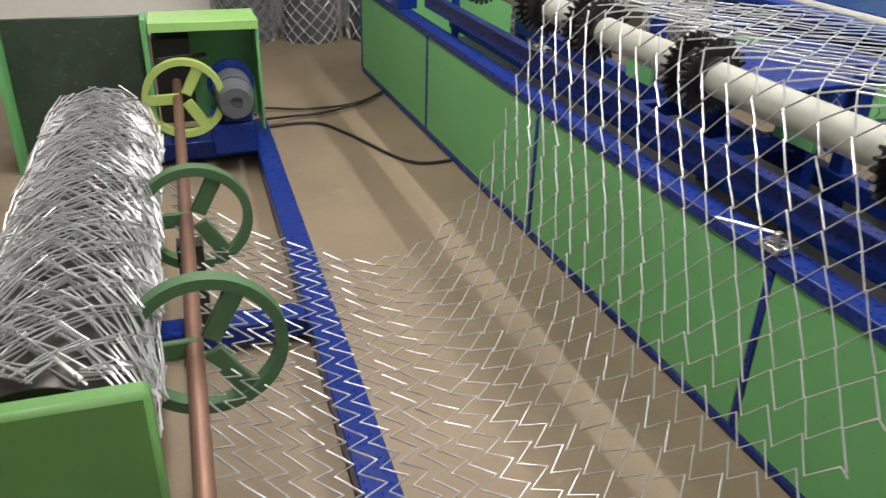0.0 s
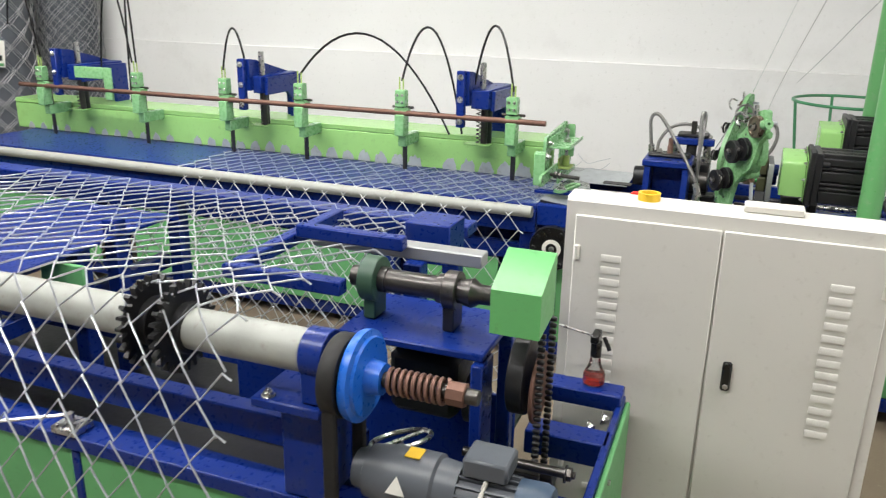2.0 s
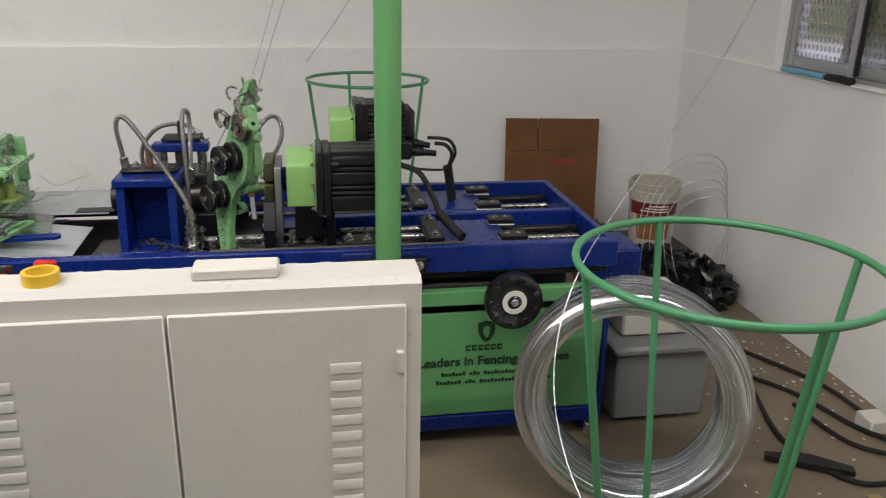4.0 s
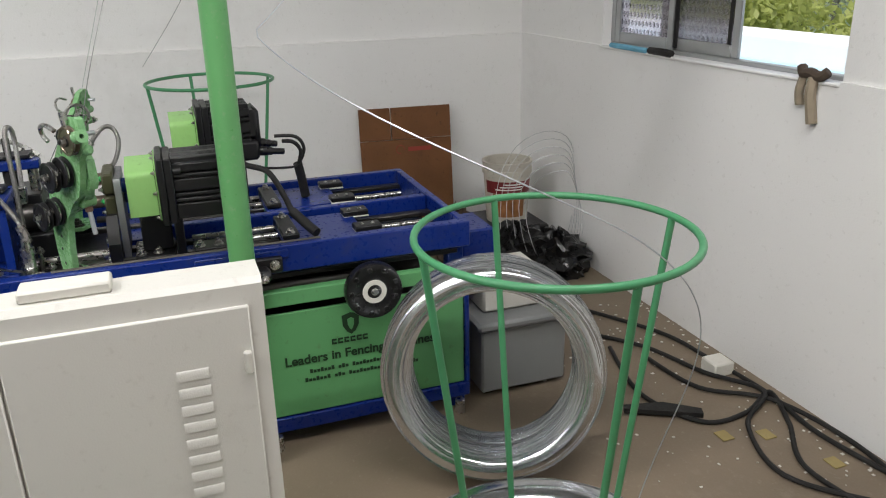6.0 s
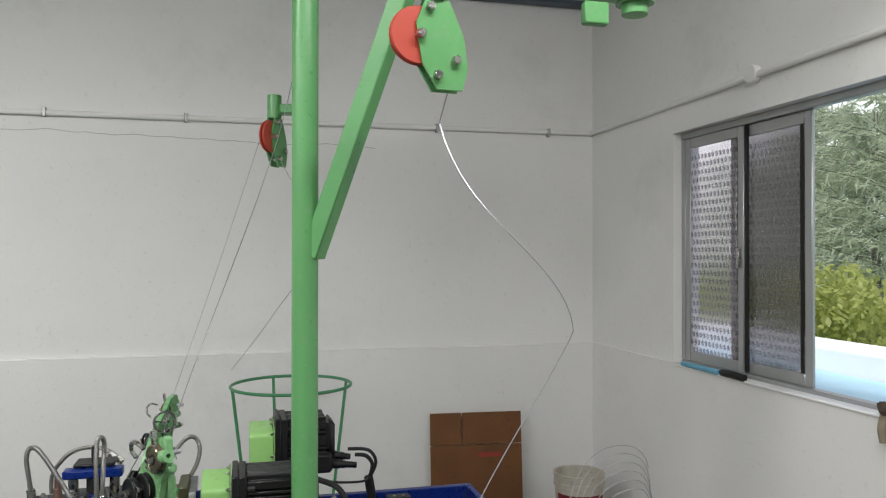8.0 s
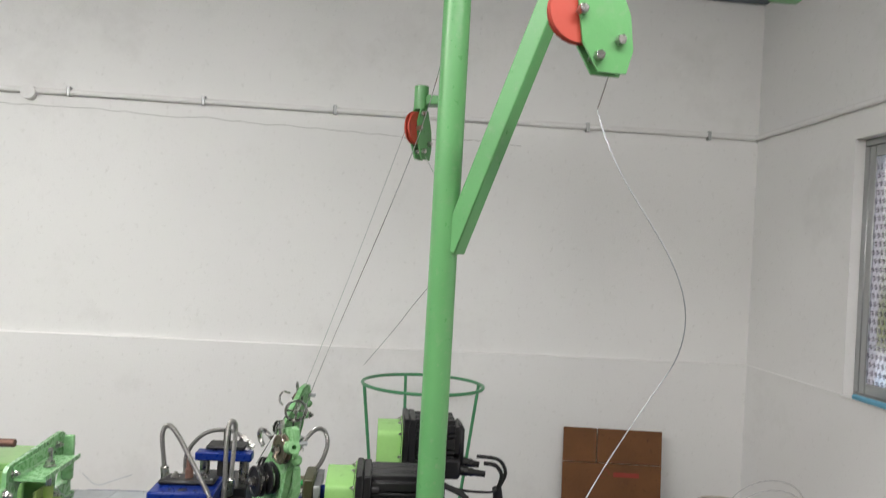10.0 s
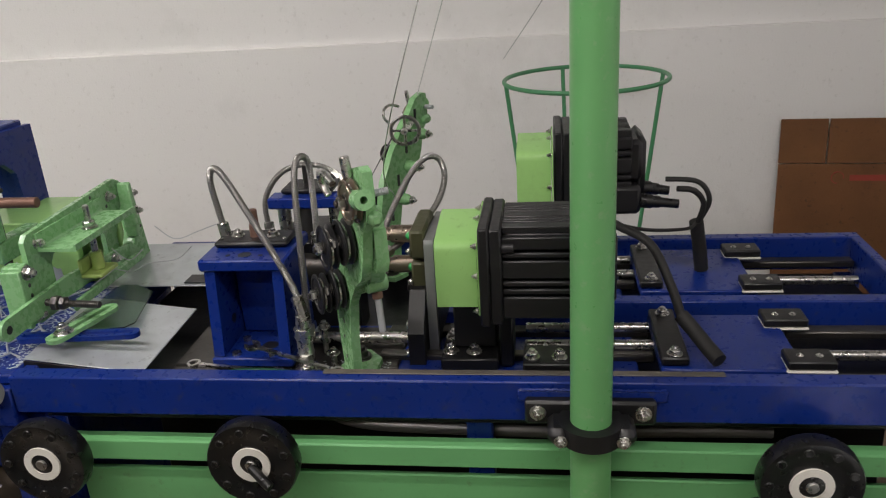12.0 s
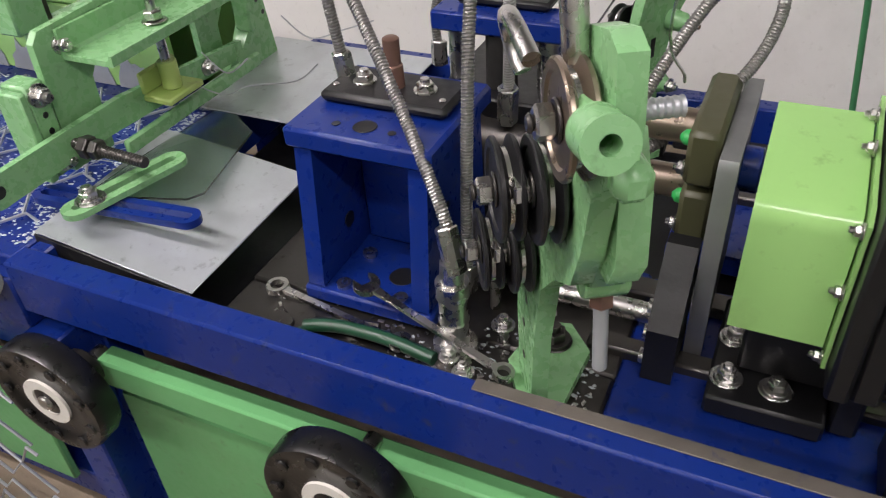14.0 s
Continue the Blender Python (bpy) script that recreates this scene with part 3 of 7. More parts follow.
def servo(xf, xb, y0, zlo, zbev, zhi, flange, end, rear=False):
    """A ribbed black servo motor behind a bent lime sheet cover; xf and xb are the cover's front and back, flange its (x0, x1, z0, z1)."""
    s = thing("servo_motor", "black ribbed servo motor with lime green gearbox cover", "motor", "servo motors")
    my = Matrix.Translation((0, y0, 0)) @ Euler((radians(90), 0, 0)).to_matrix().to_4x4()
    c = part("gear_cover", Geo().prism([(xf, zlo), (xf, zbev - 0.022), (xf + 0.0015, zbev - 0.014), (xf + 0.005, zbev - 0.0065), (xf + 0.0105, zbev - 0.0015), (xf + 0.018, zbev + 0.002), (xb - 0.006, zhi), (xb, zhi - 0.006), (xb, zlo)], my, 0.090), LIME, s, "glossy lime green bent sheet cover")
    ml = Matrix.Translation((0, y0 - 0.092, 0)) @ Euler((radians(90), 0, 0)).to_matrix().to_4x4()
    part("cover_flange", Geo().prism([(xf - 0.012, zlo - 0.016), (xf - 0.012, zbev + 0.004), (xf + 0.004, zbev + 0.014), (xb + 0.012, zhi + 0.012), (xb + 0.012, zlo - 0.016)], ml, 0.004), LIME, c)
    g = Geo()
    for x, z in ((xf - 0.004, zlo - 0.008), (xf - 0.005, (zlo + zbev) / 2), (xf - 0.004, zbev - 0.006), (xf + 0.09, zhi + 0.002), (xb - 0.02, zhi + 0.006)):
        g.hexbolt((x, y0 - 0.0915, z), (0, 1, 0), 0.006, 0.007)
    part("screw", g, STEEL, c)
    x0, x1, z0, z1 = flange
    yf = y0 - 0.098
    part("flange", Geo().box((x0, yf - 0.022, z0), (x1, yf, z1), 0.004), BLACK, s)
    part("flange", Geo().box((x0 + 0.003, yf - 0.048, z0 + 0.003), (x1 - 0.003, yf - 0.0222, z1 - 0.003), 0.004), BLACK, s)
    b = part("housing", Geo().box((x0 + 0.024, end, z0 + 0.022), (x1 - 0.024, yf - 0.0485, z1 - 0.016), 0.012), BLACK, s)
    g = Geo()
    zz, xx = z0 + 0.016, x0 + 0.030
    for hgt in (0.050, 0.012, 0.012, 0.040, 0.012, 0.028, 0.012):
        if zz + hgt < z1 - 0.02:
            g.box((x0 + 0.008, end + 0.004, zz), (x0 + 0.026, yf - 0.0485, zz + hgt), 0.003)
        zz += hgt + 0.006
    for wid in (0.030, 0.010, 0.010, 0.034, 0.010, 0.010, 0.026):
        if xx + wid < x1 - 0.01:
            g.box((xx, end + 0.004, z1 - 0.022), (xx + wid, yf - 0.0485, z1 - 0.006), 0.002)
        xx += wid + 0.006
    part("rib", g, BLACK, b)
    part("corner_stud", Geo().cyl((x0 + 0.012, yf - 0.0485, z1 - 0.046), (x0 + 0.012, yf - 0.075, z1 - 0.046), 0.012, 14), BLACK, b)
    part("end_cap", Geo().box((x0 + 0.03, end - 0.035, z0 + 0.03), (x1 - 0.03, end - 0.002, z1 - 0.025), 0.015), BLACK, s)
    if rear:
        # terminal block with cable plugs on the end
        t = part("terminal_block", Geo().box((x0 - 0.005, end - 0.02, z0 - 0.002), (x0 + 0.09, end + 0.085, z0 + 0.075), 0.010).box((x0 + 0.02, end - 0.025, z0 + 0.08), (x1 - 0.05, end + 0.02, z1 - 0.03), 0.012), BLACK, s)
        for dx, dz, dl in ((0.02, 0.03, 0.10), (0.06, 0.055, 0.08)):
            part("plug", Geo().lathe((x0 + dx, end - 0.02, z0 + dz), (x0 + dx, end - 0.02 - dl, z0 + dz - 0.012), [(0, 0.014), (0, 0.019), (0.03, 0.019), (0.034, 0.016), (0.05, 0.016), (0.055, 0.013), (dl, 0.012)], 14), PLASTIC, t)
        return s
    part("foot", Geo().box((4.0, y0 - 0.125, 0.742), (4.19, y0 + 0.008, 0.772), 0.004), BLACK, s)
    part("pedestal", Geo().box((4.055, y0 - 0.12, 0.774), (4.15, y0 - 0.02, z0 - 0.002), 0.004).box((4.02, y0 - 0.16, 0.742), (4.15, y0 - 0.129, 0.89), 0.004), BLACK, s)
    g = Geo()
    for dx in (4.037, 4.11):
        for dy in (-0.012, -0.068):
            g.cyl((dx, y0 + dy, 0.772), (dx, y0 + dy, 0.775), 0.020, 18)
            g.hexbolt((dx, y0 + dy, 0.775), (0, 0, 1), 0.0115, 0.011)
    part("foot_bolt", g, STEEL, s)
    # bearing plate with its stepped foot, olive bearing blocks and two spindles in front of the gearbox
    p = part("bearing_plate", Geo().prism([(4.088, 0.742), (4.112, 0.742), (4.120, 0.985), (4.330, 0.985), (4.330, 1.022), (4.106, 1.026), (4.098, 1.015)], Matrix.Translation((0, y0 + 0.046, 0)) @ Euler((radians(90), 0, 0)).to_matrix().to_4x4(), 0.022), RAWSTEEL, s, "raw steel bearing plate")
    part("plate_web", Geo().box((4.113, y0 + 0.026, 0.742), (4.325, y0 + 0.044, 0.984)), BLACK, p)
    part("plate_foot", Geo().prism([(4.035, 0.736), (4.13, 0.736), (4.13, 0.90), (4.108, 0.90), (4.035, 0.818)], Matrix.Translation((0, y0 + 0.088, 0)) @ Euler((radians(90), 0, 0)).to_matrix().to_4x4(), 0.038), BLACK, p)
    for dx, dz in ((4.048, 0.762), (4.060, 0.793), (4.073, 0.824)):
        q = part("socket_screw", Geo().pipe((dx, y0 + 0.089, dz), (dx, y0 + 0.094, dz), 0.010, 0.005, 14), STEEL, p)
    for z in (1.01, 0.93):
        o = part("housing_block", Geo().box((4.13, y0 + 0.047, z - 0.042), (4.30, y0 + 0.085, z + 0.030), 0.006), OLIVE, p, "olive painted bearing block")
        part("spindle", Geo().lathe((4.20, y0 + 0.08, z), (4.20, y0 + 0.20, z), [(0, 0.02), (0, 0.022), (0.06, 0.022), (0.06, 0.017), (0.115, 0.017), (0.12, 0.013)], 18), BRONZE, o)
        part("grease_nipple", Geo().lathe((4.15, y0 + 0.085, z + 0.012), (4.15, y0 + 0.096, z + 0.012), [(0, 0.010), (0.006, 0.009), (0.011, 0.003)], 12), NIPPLE, o, "bright green plastic cap")
        part("clamp_bolt", Geo().hexbolt((4.145, y0 + 0.086, z - 0.026), (0, 1, 0), 0.008, 0.007), STEEL, o)
    part("spacer", Geo().cyl((4.16, y0 + 0.002, 0.99), (4.16, y0 + 0.025, 0.99), 0.026, 16).cyl((4.25, y0 + 0.002, 0.93), (4.25, y0 + 0.025, 0.93), 0.026, 16), BLUE, s)
    return s


NIPPLE = material("bright_green_plastic", (0.02, 0.35, 0.08), 0.4)
servo(3.955, 4.125, -0.016, 0.927, 1.076, 1.098, (3.910, 4.130, 0.900, 1.122), -0.365)
servo(4.425, 4.600, -0.178, 0.960, 1.145, 1.160, (4.420, 4.640, 0.975, 1.197), -0.48, True)
part_holder = thing("slide_bracket", "black steel bracket with hex bolts on the bed", "bracket", "slide brackets")
part("base", Geo().box((3.93, -0.36, 0.742), (4.02, -0.20, 0.80)), BLACK, part_holder)
g = Geo()
for y in (-0.22, -0.28, -0.34):
    g.hexbolt((3.96, y, 0.80), (0, 0, 1), 0.013, 0.012)
part("bolt", g, STEEL, part_holder)

part("carriage", Geo().box((4.062, 0.102, 0.70), (4.25, 0.362, 0.733)), BLUE, bed)
part("guide_rod", Geo().cyl((4.135, 0.07, 0.757), (4.135, 0.36, 0.757), 0.0145, 14), STEEL, bed)
part("lead_screw", Geo().lathe((4.08, 0.07, 0.715), (4.08, 0.30, 0.715), [(0.003 * k, 0.013 + 0.0018 * (k % 2)) for k in range(77)], 14), DARKSTEEL, bed, "dark threaded lead screw")

# cage block with hydraulic plate
def cage(xf, y0, y1, depth, zt):
    """An open cast block: base, two cheeks that widen downwards, back, thick top with a bolted plate."""
    c = thing("die_block", "blue open steel die block with a black top plate", "die block", "die blocks")
    zb = 0.742
    part("base", Geo().box((xf - 0.022, y0 - 0.002, zb), (xf + depth, y1 + 0.002, zb + 0.024)), BLUE, c)
    for yy in (y1 - 0.004, y0 + 0.030):
        m = Matrix.Translation((0, yy, 0)) @ Euler((radians(90), 0, 0)).to_matrix().to_4x4()
        part("side", Geo().prism([(xf - 0.016, zb + 0.026), (xf + 0.008, zt - 0.032), (xf + depth - 0.01, zt - 0.032), (xf + depth - 0.002, zb + 0.026)], m, 0.026), BLUE, c)
    part("back", Geo().box((xf + depth - 0.075, y0 + 0.032, zb + 0.026), (xf + depth - 0.055, y1 - 0.032, zt - 0.032)), BLUE, c)
    part("top", Geo().box((xf, y0 - 0.006, zt - 0.030), (xf + depth + 0.01, y1 + 0.006, zt), 0.005), BLUE, c)
    t = part("top_plate", Geo().box((xf + 0.075, y0 + 0.008, zt + 0.001), (xf + 0.165, y1 - 0.008, zt + 0.017), 0.006), BLACK, c)
    part("plate_stud", Geo().lathe((xf + 0.12, (y0 + y1) / 2, zt + 0.017), (xf + 0.12, (y0 + y1) / 2, zt + 0.085), [(0, 0.014), (0.03, 0.013), (0.032, 0.011), (0.066, 0.011), (0.068, 0.008)], 14), COPPER, t, "rust-brown stud")
    part("plate_bolt", Geo().hexbolt((xf + 0.12, y1 - 0.055, zt + 0.017), (0, 0, 1), 0.012, 0.010).hexbolt((xf + 0.12, y0 + 0.055, zt + 0.017), (0, 0, 1), 0.012, 0.010).cyl((xf + 0.10, y0 + 0.022, zt + 0.0165), (xf + 0.10, y0 + 0.022, zt + 0.019), 0.005, 10).cyl((xf + 0.10, y1 - 0.022, zt + 0.0165), (xf + 0.10, y1 - 0.022, zt + 0.019), 0.005, 10), STEEL, t)
    g = Geo()
    for yy, xx in ((y1 - 0.055, xf - 0.002), (y1 - 0.055, xf + 0.075), (y0 + 0.055, xf - 0.002)):
        g.pipe((xx, yy, zb + 0.024), (xx, yy, zb + 0.031), 0.011, 0.005, 14)
    part("floor_screw", g, STEEL, c)
    z1 = zt + 0.0004
    part("hole", Geo().cyl((xf + 0.045, y0 + 0.075, zb + 0.0244), (xf + 0.045, y0 + 0.075, zb + 0.0254), 0.020, 18).cyl((xf + 0.034, (y0 + y1) / 2, z1), (xf + 0.034, (y0 + y1) / 2, z1 + 0.001), 0.016, 18).cyl((xf + 0.030, y0 + 0.06, z1), (xf + 0.030, y0 + 0.06, z1 + 0.001), 0.006, 10).cyl((xf + 0.030, y1 - 0.06, z1), (xf + 0.030, y1 - 0.06, z1 + 0.001), 0.006, 10).cyl((xf + 0.07, y1 - 0.0316, 0.83), (xf + 0.07, y1 - 0.0306, 0.83), 0.013, 14).cyl((xf + 0.05, y0 + 0.0032, 0.80), (xf + 0.05, y0 + 0.0038, 0.80), 0.012, 14).cyl((xf + 0.06, y0 + 0.0032, 0.90), (xf + 0.06, y0 + 0.0038, 0.90), 0.006, 10), BLACK, c)
    return c


cage(4.03, 0.352, 0.552, 0.19, 1.012)
c2 = thing("die_block", "blue top plate of the rear die block on bright steel columns", "die block", "die blocks")
part("top", Geo().box((4.30, 0.27, 1.045), (4.36, 0.47, 1.075)), BLUE, c2)
part("body", Geo().box((4.28, 0.28, 0.70), (4.50, 0.46, 0.96)), BLACK, c2)
for y in (0.30, 0.44):
    part("column", Geo().cyl((4.34, y, 0.96), (4.34, y, 1.045), 0.018, 14), STEEL, c2)
part("spring", Geo().cyl((4.33, 0.37, 0.96), (4.33, 0.37, 1.045), 0.024, 14), RUBBER, c2)
part("plate", Geo().box((4.33, 0.30, 1.077), (4.43, 0.44, 1.09)), BLACK, c2)
part("stud", Geo().cyl((4.36, 0.37, 1.09), (4.36, 0.37, 1.15), 0.013, 12), DARKSTEEL, c2)
hc = thing("hydraulic_cylinder", "black oily hydraulic cylinder between the die blocks", "cylinder")
part("barrel", Geo().lathe((4.30, 0.52, 0.88), (4.30, 0.40, 0.88), [(0, 0.05), (0, 0.075), (0.006, 0.078), (0.114, 0.078), (0.12, 0.075), (0.12, 0.05)], 24), BLACK, hc)
part("end_cap", Geo().lathe((4.30, 0.62, 0.88), (4.30, 0.52, 0.88), [(0, 0.02), (0.0, 0.045), (0.098, 0.05), (0.098, 0.0)], 20), BLACK, hc)
part("rod_end", Geo().lathe((4.30, 0.399, 0.88), (4.30, 0.28, 0.88), [(0, 0.0), (0, 0.072), (0.02, 0.055), (0.119, 0.05), (0.119, 0.0)], 20), DARKSTEEL, hc)
part("saddle", Geo().box((4.26, 0.24, 0.70), (4.36, 0.40, 0.82), 0.006), BLACK, hc)
HOSES = [[(4.165, 0.535, 1.03), (4.165, 0.545, 1.10), (4.165, 0.552, 1.165), (4.15, 0.535, 1.20), (4.12, 0.495, 1.185), (4.06, 0.40, 1.06), (4.01, 0.325, 0.95), (3.995, 0.305, 0.885)],
         [(4.06, 0.318, 0.80), (4.07, 0.32, 0.90), (4.09, 0.322, 1.05), (4.13, 0.33, 1.17), (4.17, 0.328, 1.215), (4.215, 0.318, 1.19), (4.24, 0.325, 1.06), (4.26, 0.335, 0.95)],
         [(4.45, 0.53, 0.93), (4.46, 0.535, 1.02), (4.47, 0.49, 1.09), (4.48, 0.43, 1.115), (4.49, 0.36, 1.105), (4.48, 0.30, 1.06)],
         [(4.20, 0.16, 0.97), (4.24, 0.13, 1.05), (4.30, 0.085, 1.13), (4.34, 0.045, 1.165), (4.36, 0.015, 1.15), (4.35, 0.005, 1.10), (4.30, 0.03, 1.04), (4.22, 0.10, 0.985), (4.16, 0.16, 0.955)]]
for pts in HOSES:
    h = single("steel_hose", Geo().sweep(spline(pts, 8), 0.0074, 12), BRAID, "strip-wound stainless steel hydraulic hose", "hose", "hydraulic hoses")
    line = [Vector(q) for q in spline(pts, 8)]
    # close steel windings
    for spin, start, pitch in ((1, 0.0, 0.0042),):
        turn, wrap_line = start, []
        for q0, q1 in zip(line[:-1], line[1:]):
            ax = (q1 - q0).normalized()
            s1 = ax.orthogonal().normalized() if not wrap_line else (s1 - ax * s1.dot(ax)).normalized()
            s2 = ax.cross(s1)
            steps = max(1, int((q1 - q0).length / 0.0006))
            for i in range(steps):
                turn += spin * (q1 - q0).length / steps / pitch * 2 * math.pi
                wrap_line.append(q0.lerp(q1, i / steps) + (s1 * math.cos(turn) + s2 * math.sin(turn)) * 0.0073)
        part("winding", Geo().sweep(wrap_line, 0.0016, 4), STRIP, h)
    d = (Vector(pts[0]) - Vector(pts[1])).normalized(); e = (Vector(pts[-1]) - Vector(pts[-2])).normalized()
    part("fitting", Geo().cyl(Vector(pts[0]) - d * 0.03, Vector(pts[0]) + d * 0.012, 0.014, 6).cyl(Vector(pts[-1]) - e * 0.05, Vector(pts[-1]) + e * 0.012, 0.015, 6), STEEL, h)


def wire_arm(o, heading, h, small, side):
    """A green plate arm leaning along its heading, with grooved straightening wheels and a wire eyelet."""
    a = thing("wire_guide_arm", "green cast wire guide arm with black grooved wheels", "wire guide", "wire guide arms")
    m = Euler((radians(90), 0, 0)).to_matrix().to_4x4()
    outline = [(-0.035, 0.0), (-0.050, 0.09), (-0.052, 0.20), (-0.025, 0.30), (0.030, 0.385), (0.085, 0.45), (0.135, 0.495), (0.175, 0.540), (0.215, 0.552), (0.235, 0.545), (0.240, 0.50), (0.236, 0.45), (0.205, 0.42), (0.190, 0.36), (0.165, 0.305), (0.115, 0.270), (0.065, 0.215), (0.040, 0.12), (0.032, 0.0)]
    p = part("plate", Geo().prism([(u, z * h) for u, z in outline], Matrix.Translation((0, 0.010, 0)) @ m, 0.020), MINT, a)
    if side < 0:
        inner = 0.040
        part("body", Geo().prism([(0.055, 0.225 * h), (0.115, 0.262 * h), (0.160, 0.295 * h), (0.180, 0.345 * h), (0.190, 0.42 * h), (0.170, 0.455 * h), (0.125, 0.445 * h), (0.070, 0.36 * h), (0.045, 0.28 * h)], Matrix.Translation((0, inner, 0)) @ m, 0.029), MINT, a, "thick green cast body")
        part("lug", Geo().prism([(0.155, 0.318 * h), (0.188, 0.322 * h), (0.203, 0.350 * h), (0.196, 0.415 * h), (0.172, 0.424 * h), (0.162, 0.38 * h)], Matrix.Translation((0, inner, 0)) @ m, 0.026), MINT, a, "curved cast lug")
        part("lower_boss", Geo().cyl((0.12, -side * 0.012, 0.275 * h), (0.12, -side * 0.055, 0.275 * h), 0.022 * small, 16), MINT, a)
    else:
        for u, z in ((0.005, 0.11), (0.050, 0.22), (0.105, 0.32), (0.165, 0.42)):
            k = part("stub", Geo().lathe((u, -0.0105, z * h), (u, -0.052, z * h), [(0, 0.010), (0, 0.019), (0.028, 0.017), (0.034, 0.013), (0.0415, 0.012), (0.0415, 0.0)], 16), MINT, a)
            part("stub_bolt", Geo().hexbolt((u, -0.0522, z * h), (0, -1, 0), 0.010, 0.010), STEEL, k)
            part("slot", Geo().box((u - 0.006, -0.0112, (z + 0.045) * h), (u + 0.006, -0.0103, (z + 0.085) * h), 0), BLACK, p)
    part("foot", Geo().prism([(0.034, side * 0.022), (0.034, -side * 0.03), (-0.045, -side * 0.085), (-0.10, -side * 0.075), (-0.115, -side * 0.035), (-0.05, side * 0.022)], Matrix.Translation((0, 0, -0.013)), 0.013), MINT, a)
    part("foot_bolt", Geo().cyl((-0.072, -side * 0.044, 0.0), (-0.072, -side * 0.044, 0.003), 0.024, 18).hexbolt((-0.072, -side * 0.044, 0.003), (0, 0, 1), 0.016, 0.015), DARKSTEEL, a)
    for u, z, r, du, dz in ((0.020, 0.235, 0.046, -0.028, -0.016), (0.122, 0.378, 0.048, -0.030, -0.016), (0.195, 0.482, 0.044, 0.0, 0.0)):
        r *= small
        for k in ((0, 1) if du else (0,)):
            uu, zz, d0 = u + du * k, (z + dz * k) * h, 0.014 + 0.026 * k
            w = part("guide_wheel", Geo().lathe((uu, side * d0, zz), (uu, side * (d0 + 0.022), zz), [(0, 0.010), (0, r * 0.96), (0.0015, r), (0.0045, r), (0.010, r * 0.74), (0.012, r * 0.74), (0.0175, r), (0.0205, r), (0.022, r * 0.96), (0.022, r * 0.80), (0.0195, r * 0.76), (0.0195, 0.010)], 36), BRONZE if z > 0.4 else BLACK, a, "brown steel grooved wheel" if z > 0.4 else "")
            part("race", Geo().lathe((uu, side * (d0 + 0.0085), zz), (uu, side * (d0 + 0.0135), zz), [(0, r * 0.72), (0, r * 0.785), (0.005, r * 0.785), (0.005, r * 0.72), (0, r * 0.72)], 32), STEEL, w)
            part("washer", Geo().cyl((uu, side * (d0 + 0.0195), zz), (uu, side * (d0 + 0.0225), zz), 0.0165 * small, 18), DARKSTEEL, w)
            part("axle_nut", Geo().cyl((uu, side * (d0 + 0.0225), zz), (uu, side * (d0 + 0.037), zz), 0.0135 * small, 6), STEEL, w)
            part("axle_end", Geo().cyl((uu, side * (d0 + 0.037), zz), (uu, side * (d0 + 0.042), zz), 0.0075 * small, 10), DARKSTEEL, w)
    part("eyelet", Geo().pipe((0.240, side * 0.022, 0.497 * h), (0.272, side * 0.022, 0.505 * h), 0.0190, 0.0072, 28), MINT, a, "turned green wire eyelet")
    part("eyelet_arm", Geo().box((0.20, side * 0.020 - 0.010, 0.482 * h), (0.242, side * 0.020 + 0.010, 0.510 * h), 0.005).box((0.20, -side * 0.006 - 0.014, 0.440 * h), (0.250, -side * 0.006 + 0.014, 0.470 * h), 0.008), MINT, a)
    part("threaded_stub", Geo().lathe((0.225, -side * 0.012, 0.50 * h), (0.225, -side * 0.040, 0.50 * h), [(0.0025 * i, 0.0065 + 0.001 * (i % 2)) for i in range(12)], 14), ZINC, a)
    if side < 0:
        part("tension_pin", Geo().cyl((0.12, -side * 0.034, 0.262 * h), (0.135, -side * 0.034, 0.165 * h), 0.0075, 12), ZINC, a)
        part("nut", Geo().cyl((0.120, -side * 0.034, 0.256 * h), (0.1225, -side * 0.034, 0.238 * h), 0.0125, 6), COPPER, a)
    part("lifting_ring", Geo().sweep(spline([(0.16, side * 0.045, 0.512 * h), (0.12, side * 0.050, 0.525 * h), (0.085, side * 0.048, 0.515 * h), (0.075, side * 0.042, 0.490 * h), (0.09, side * 0.036, 0.47 * h)]), 0.0075 * small, 10), STEEL, a, "polished hooked lever")
    part("pin", Geo().cyl((0.178, side * 0.018, 0.515 * h), (0.174, side * 0.022, 0.565 * h), 0.010 * small, 12), STEEL, a)
    for u, z in ((-0.008, 0.05), (-0.012, 0.10), (0.0, 0.145), (0.105, 0.435)):
        part("bolt_hole", Geo().cyl((u, side * 0.0102, z * h), (u, side * 0.0108, z * h), 0.0055, 12), DARKSTEEL, p)
    for u, z in ((0.0, 0.12), (0.15, 0.40)):
        part("bolt", Geo().hexbolt((u, -side * 0.0145, z * h), (0, -side, 0), 0.008, 0.006), STEEL, a)
    a.matrix_basis = Matrix.Translation(o) @ Matrix.Rotation(heading, 4, "Z")
    return a


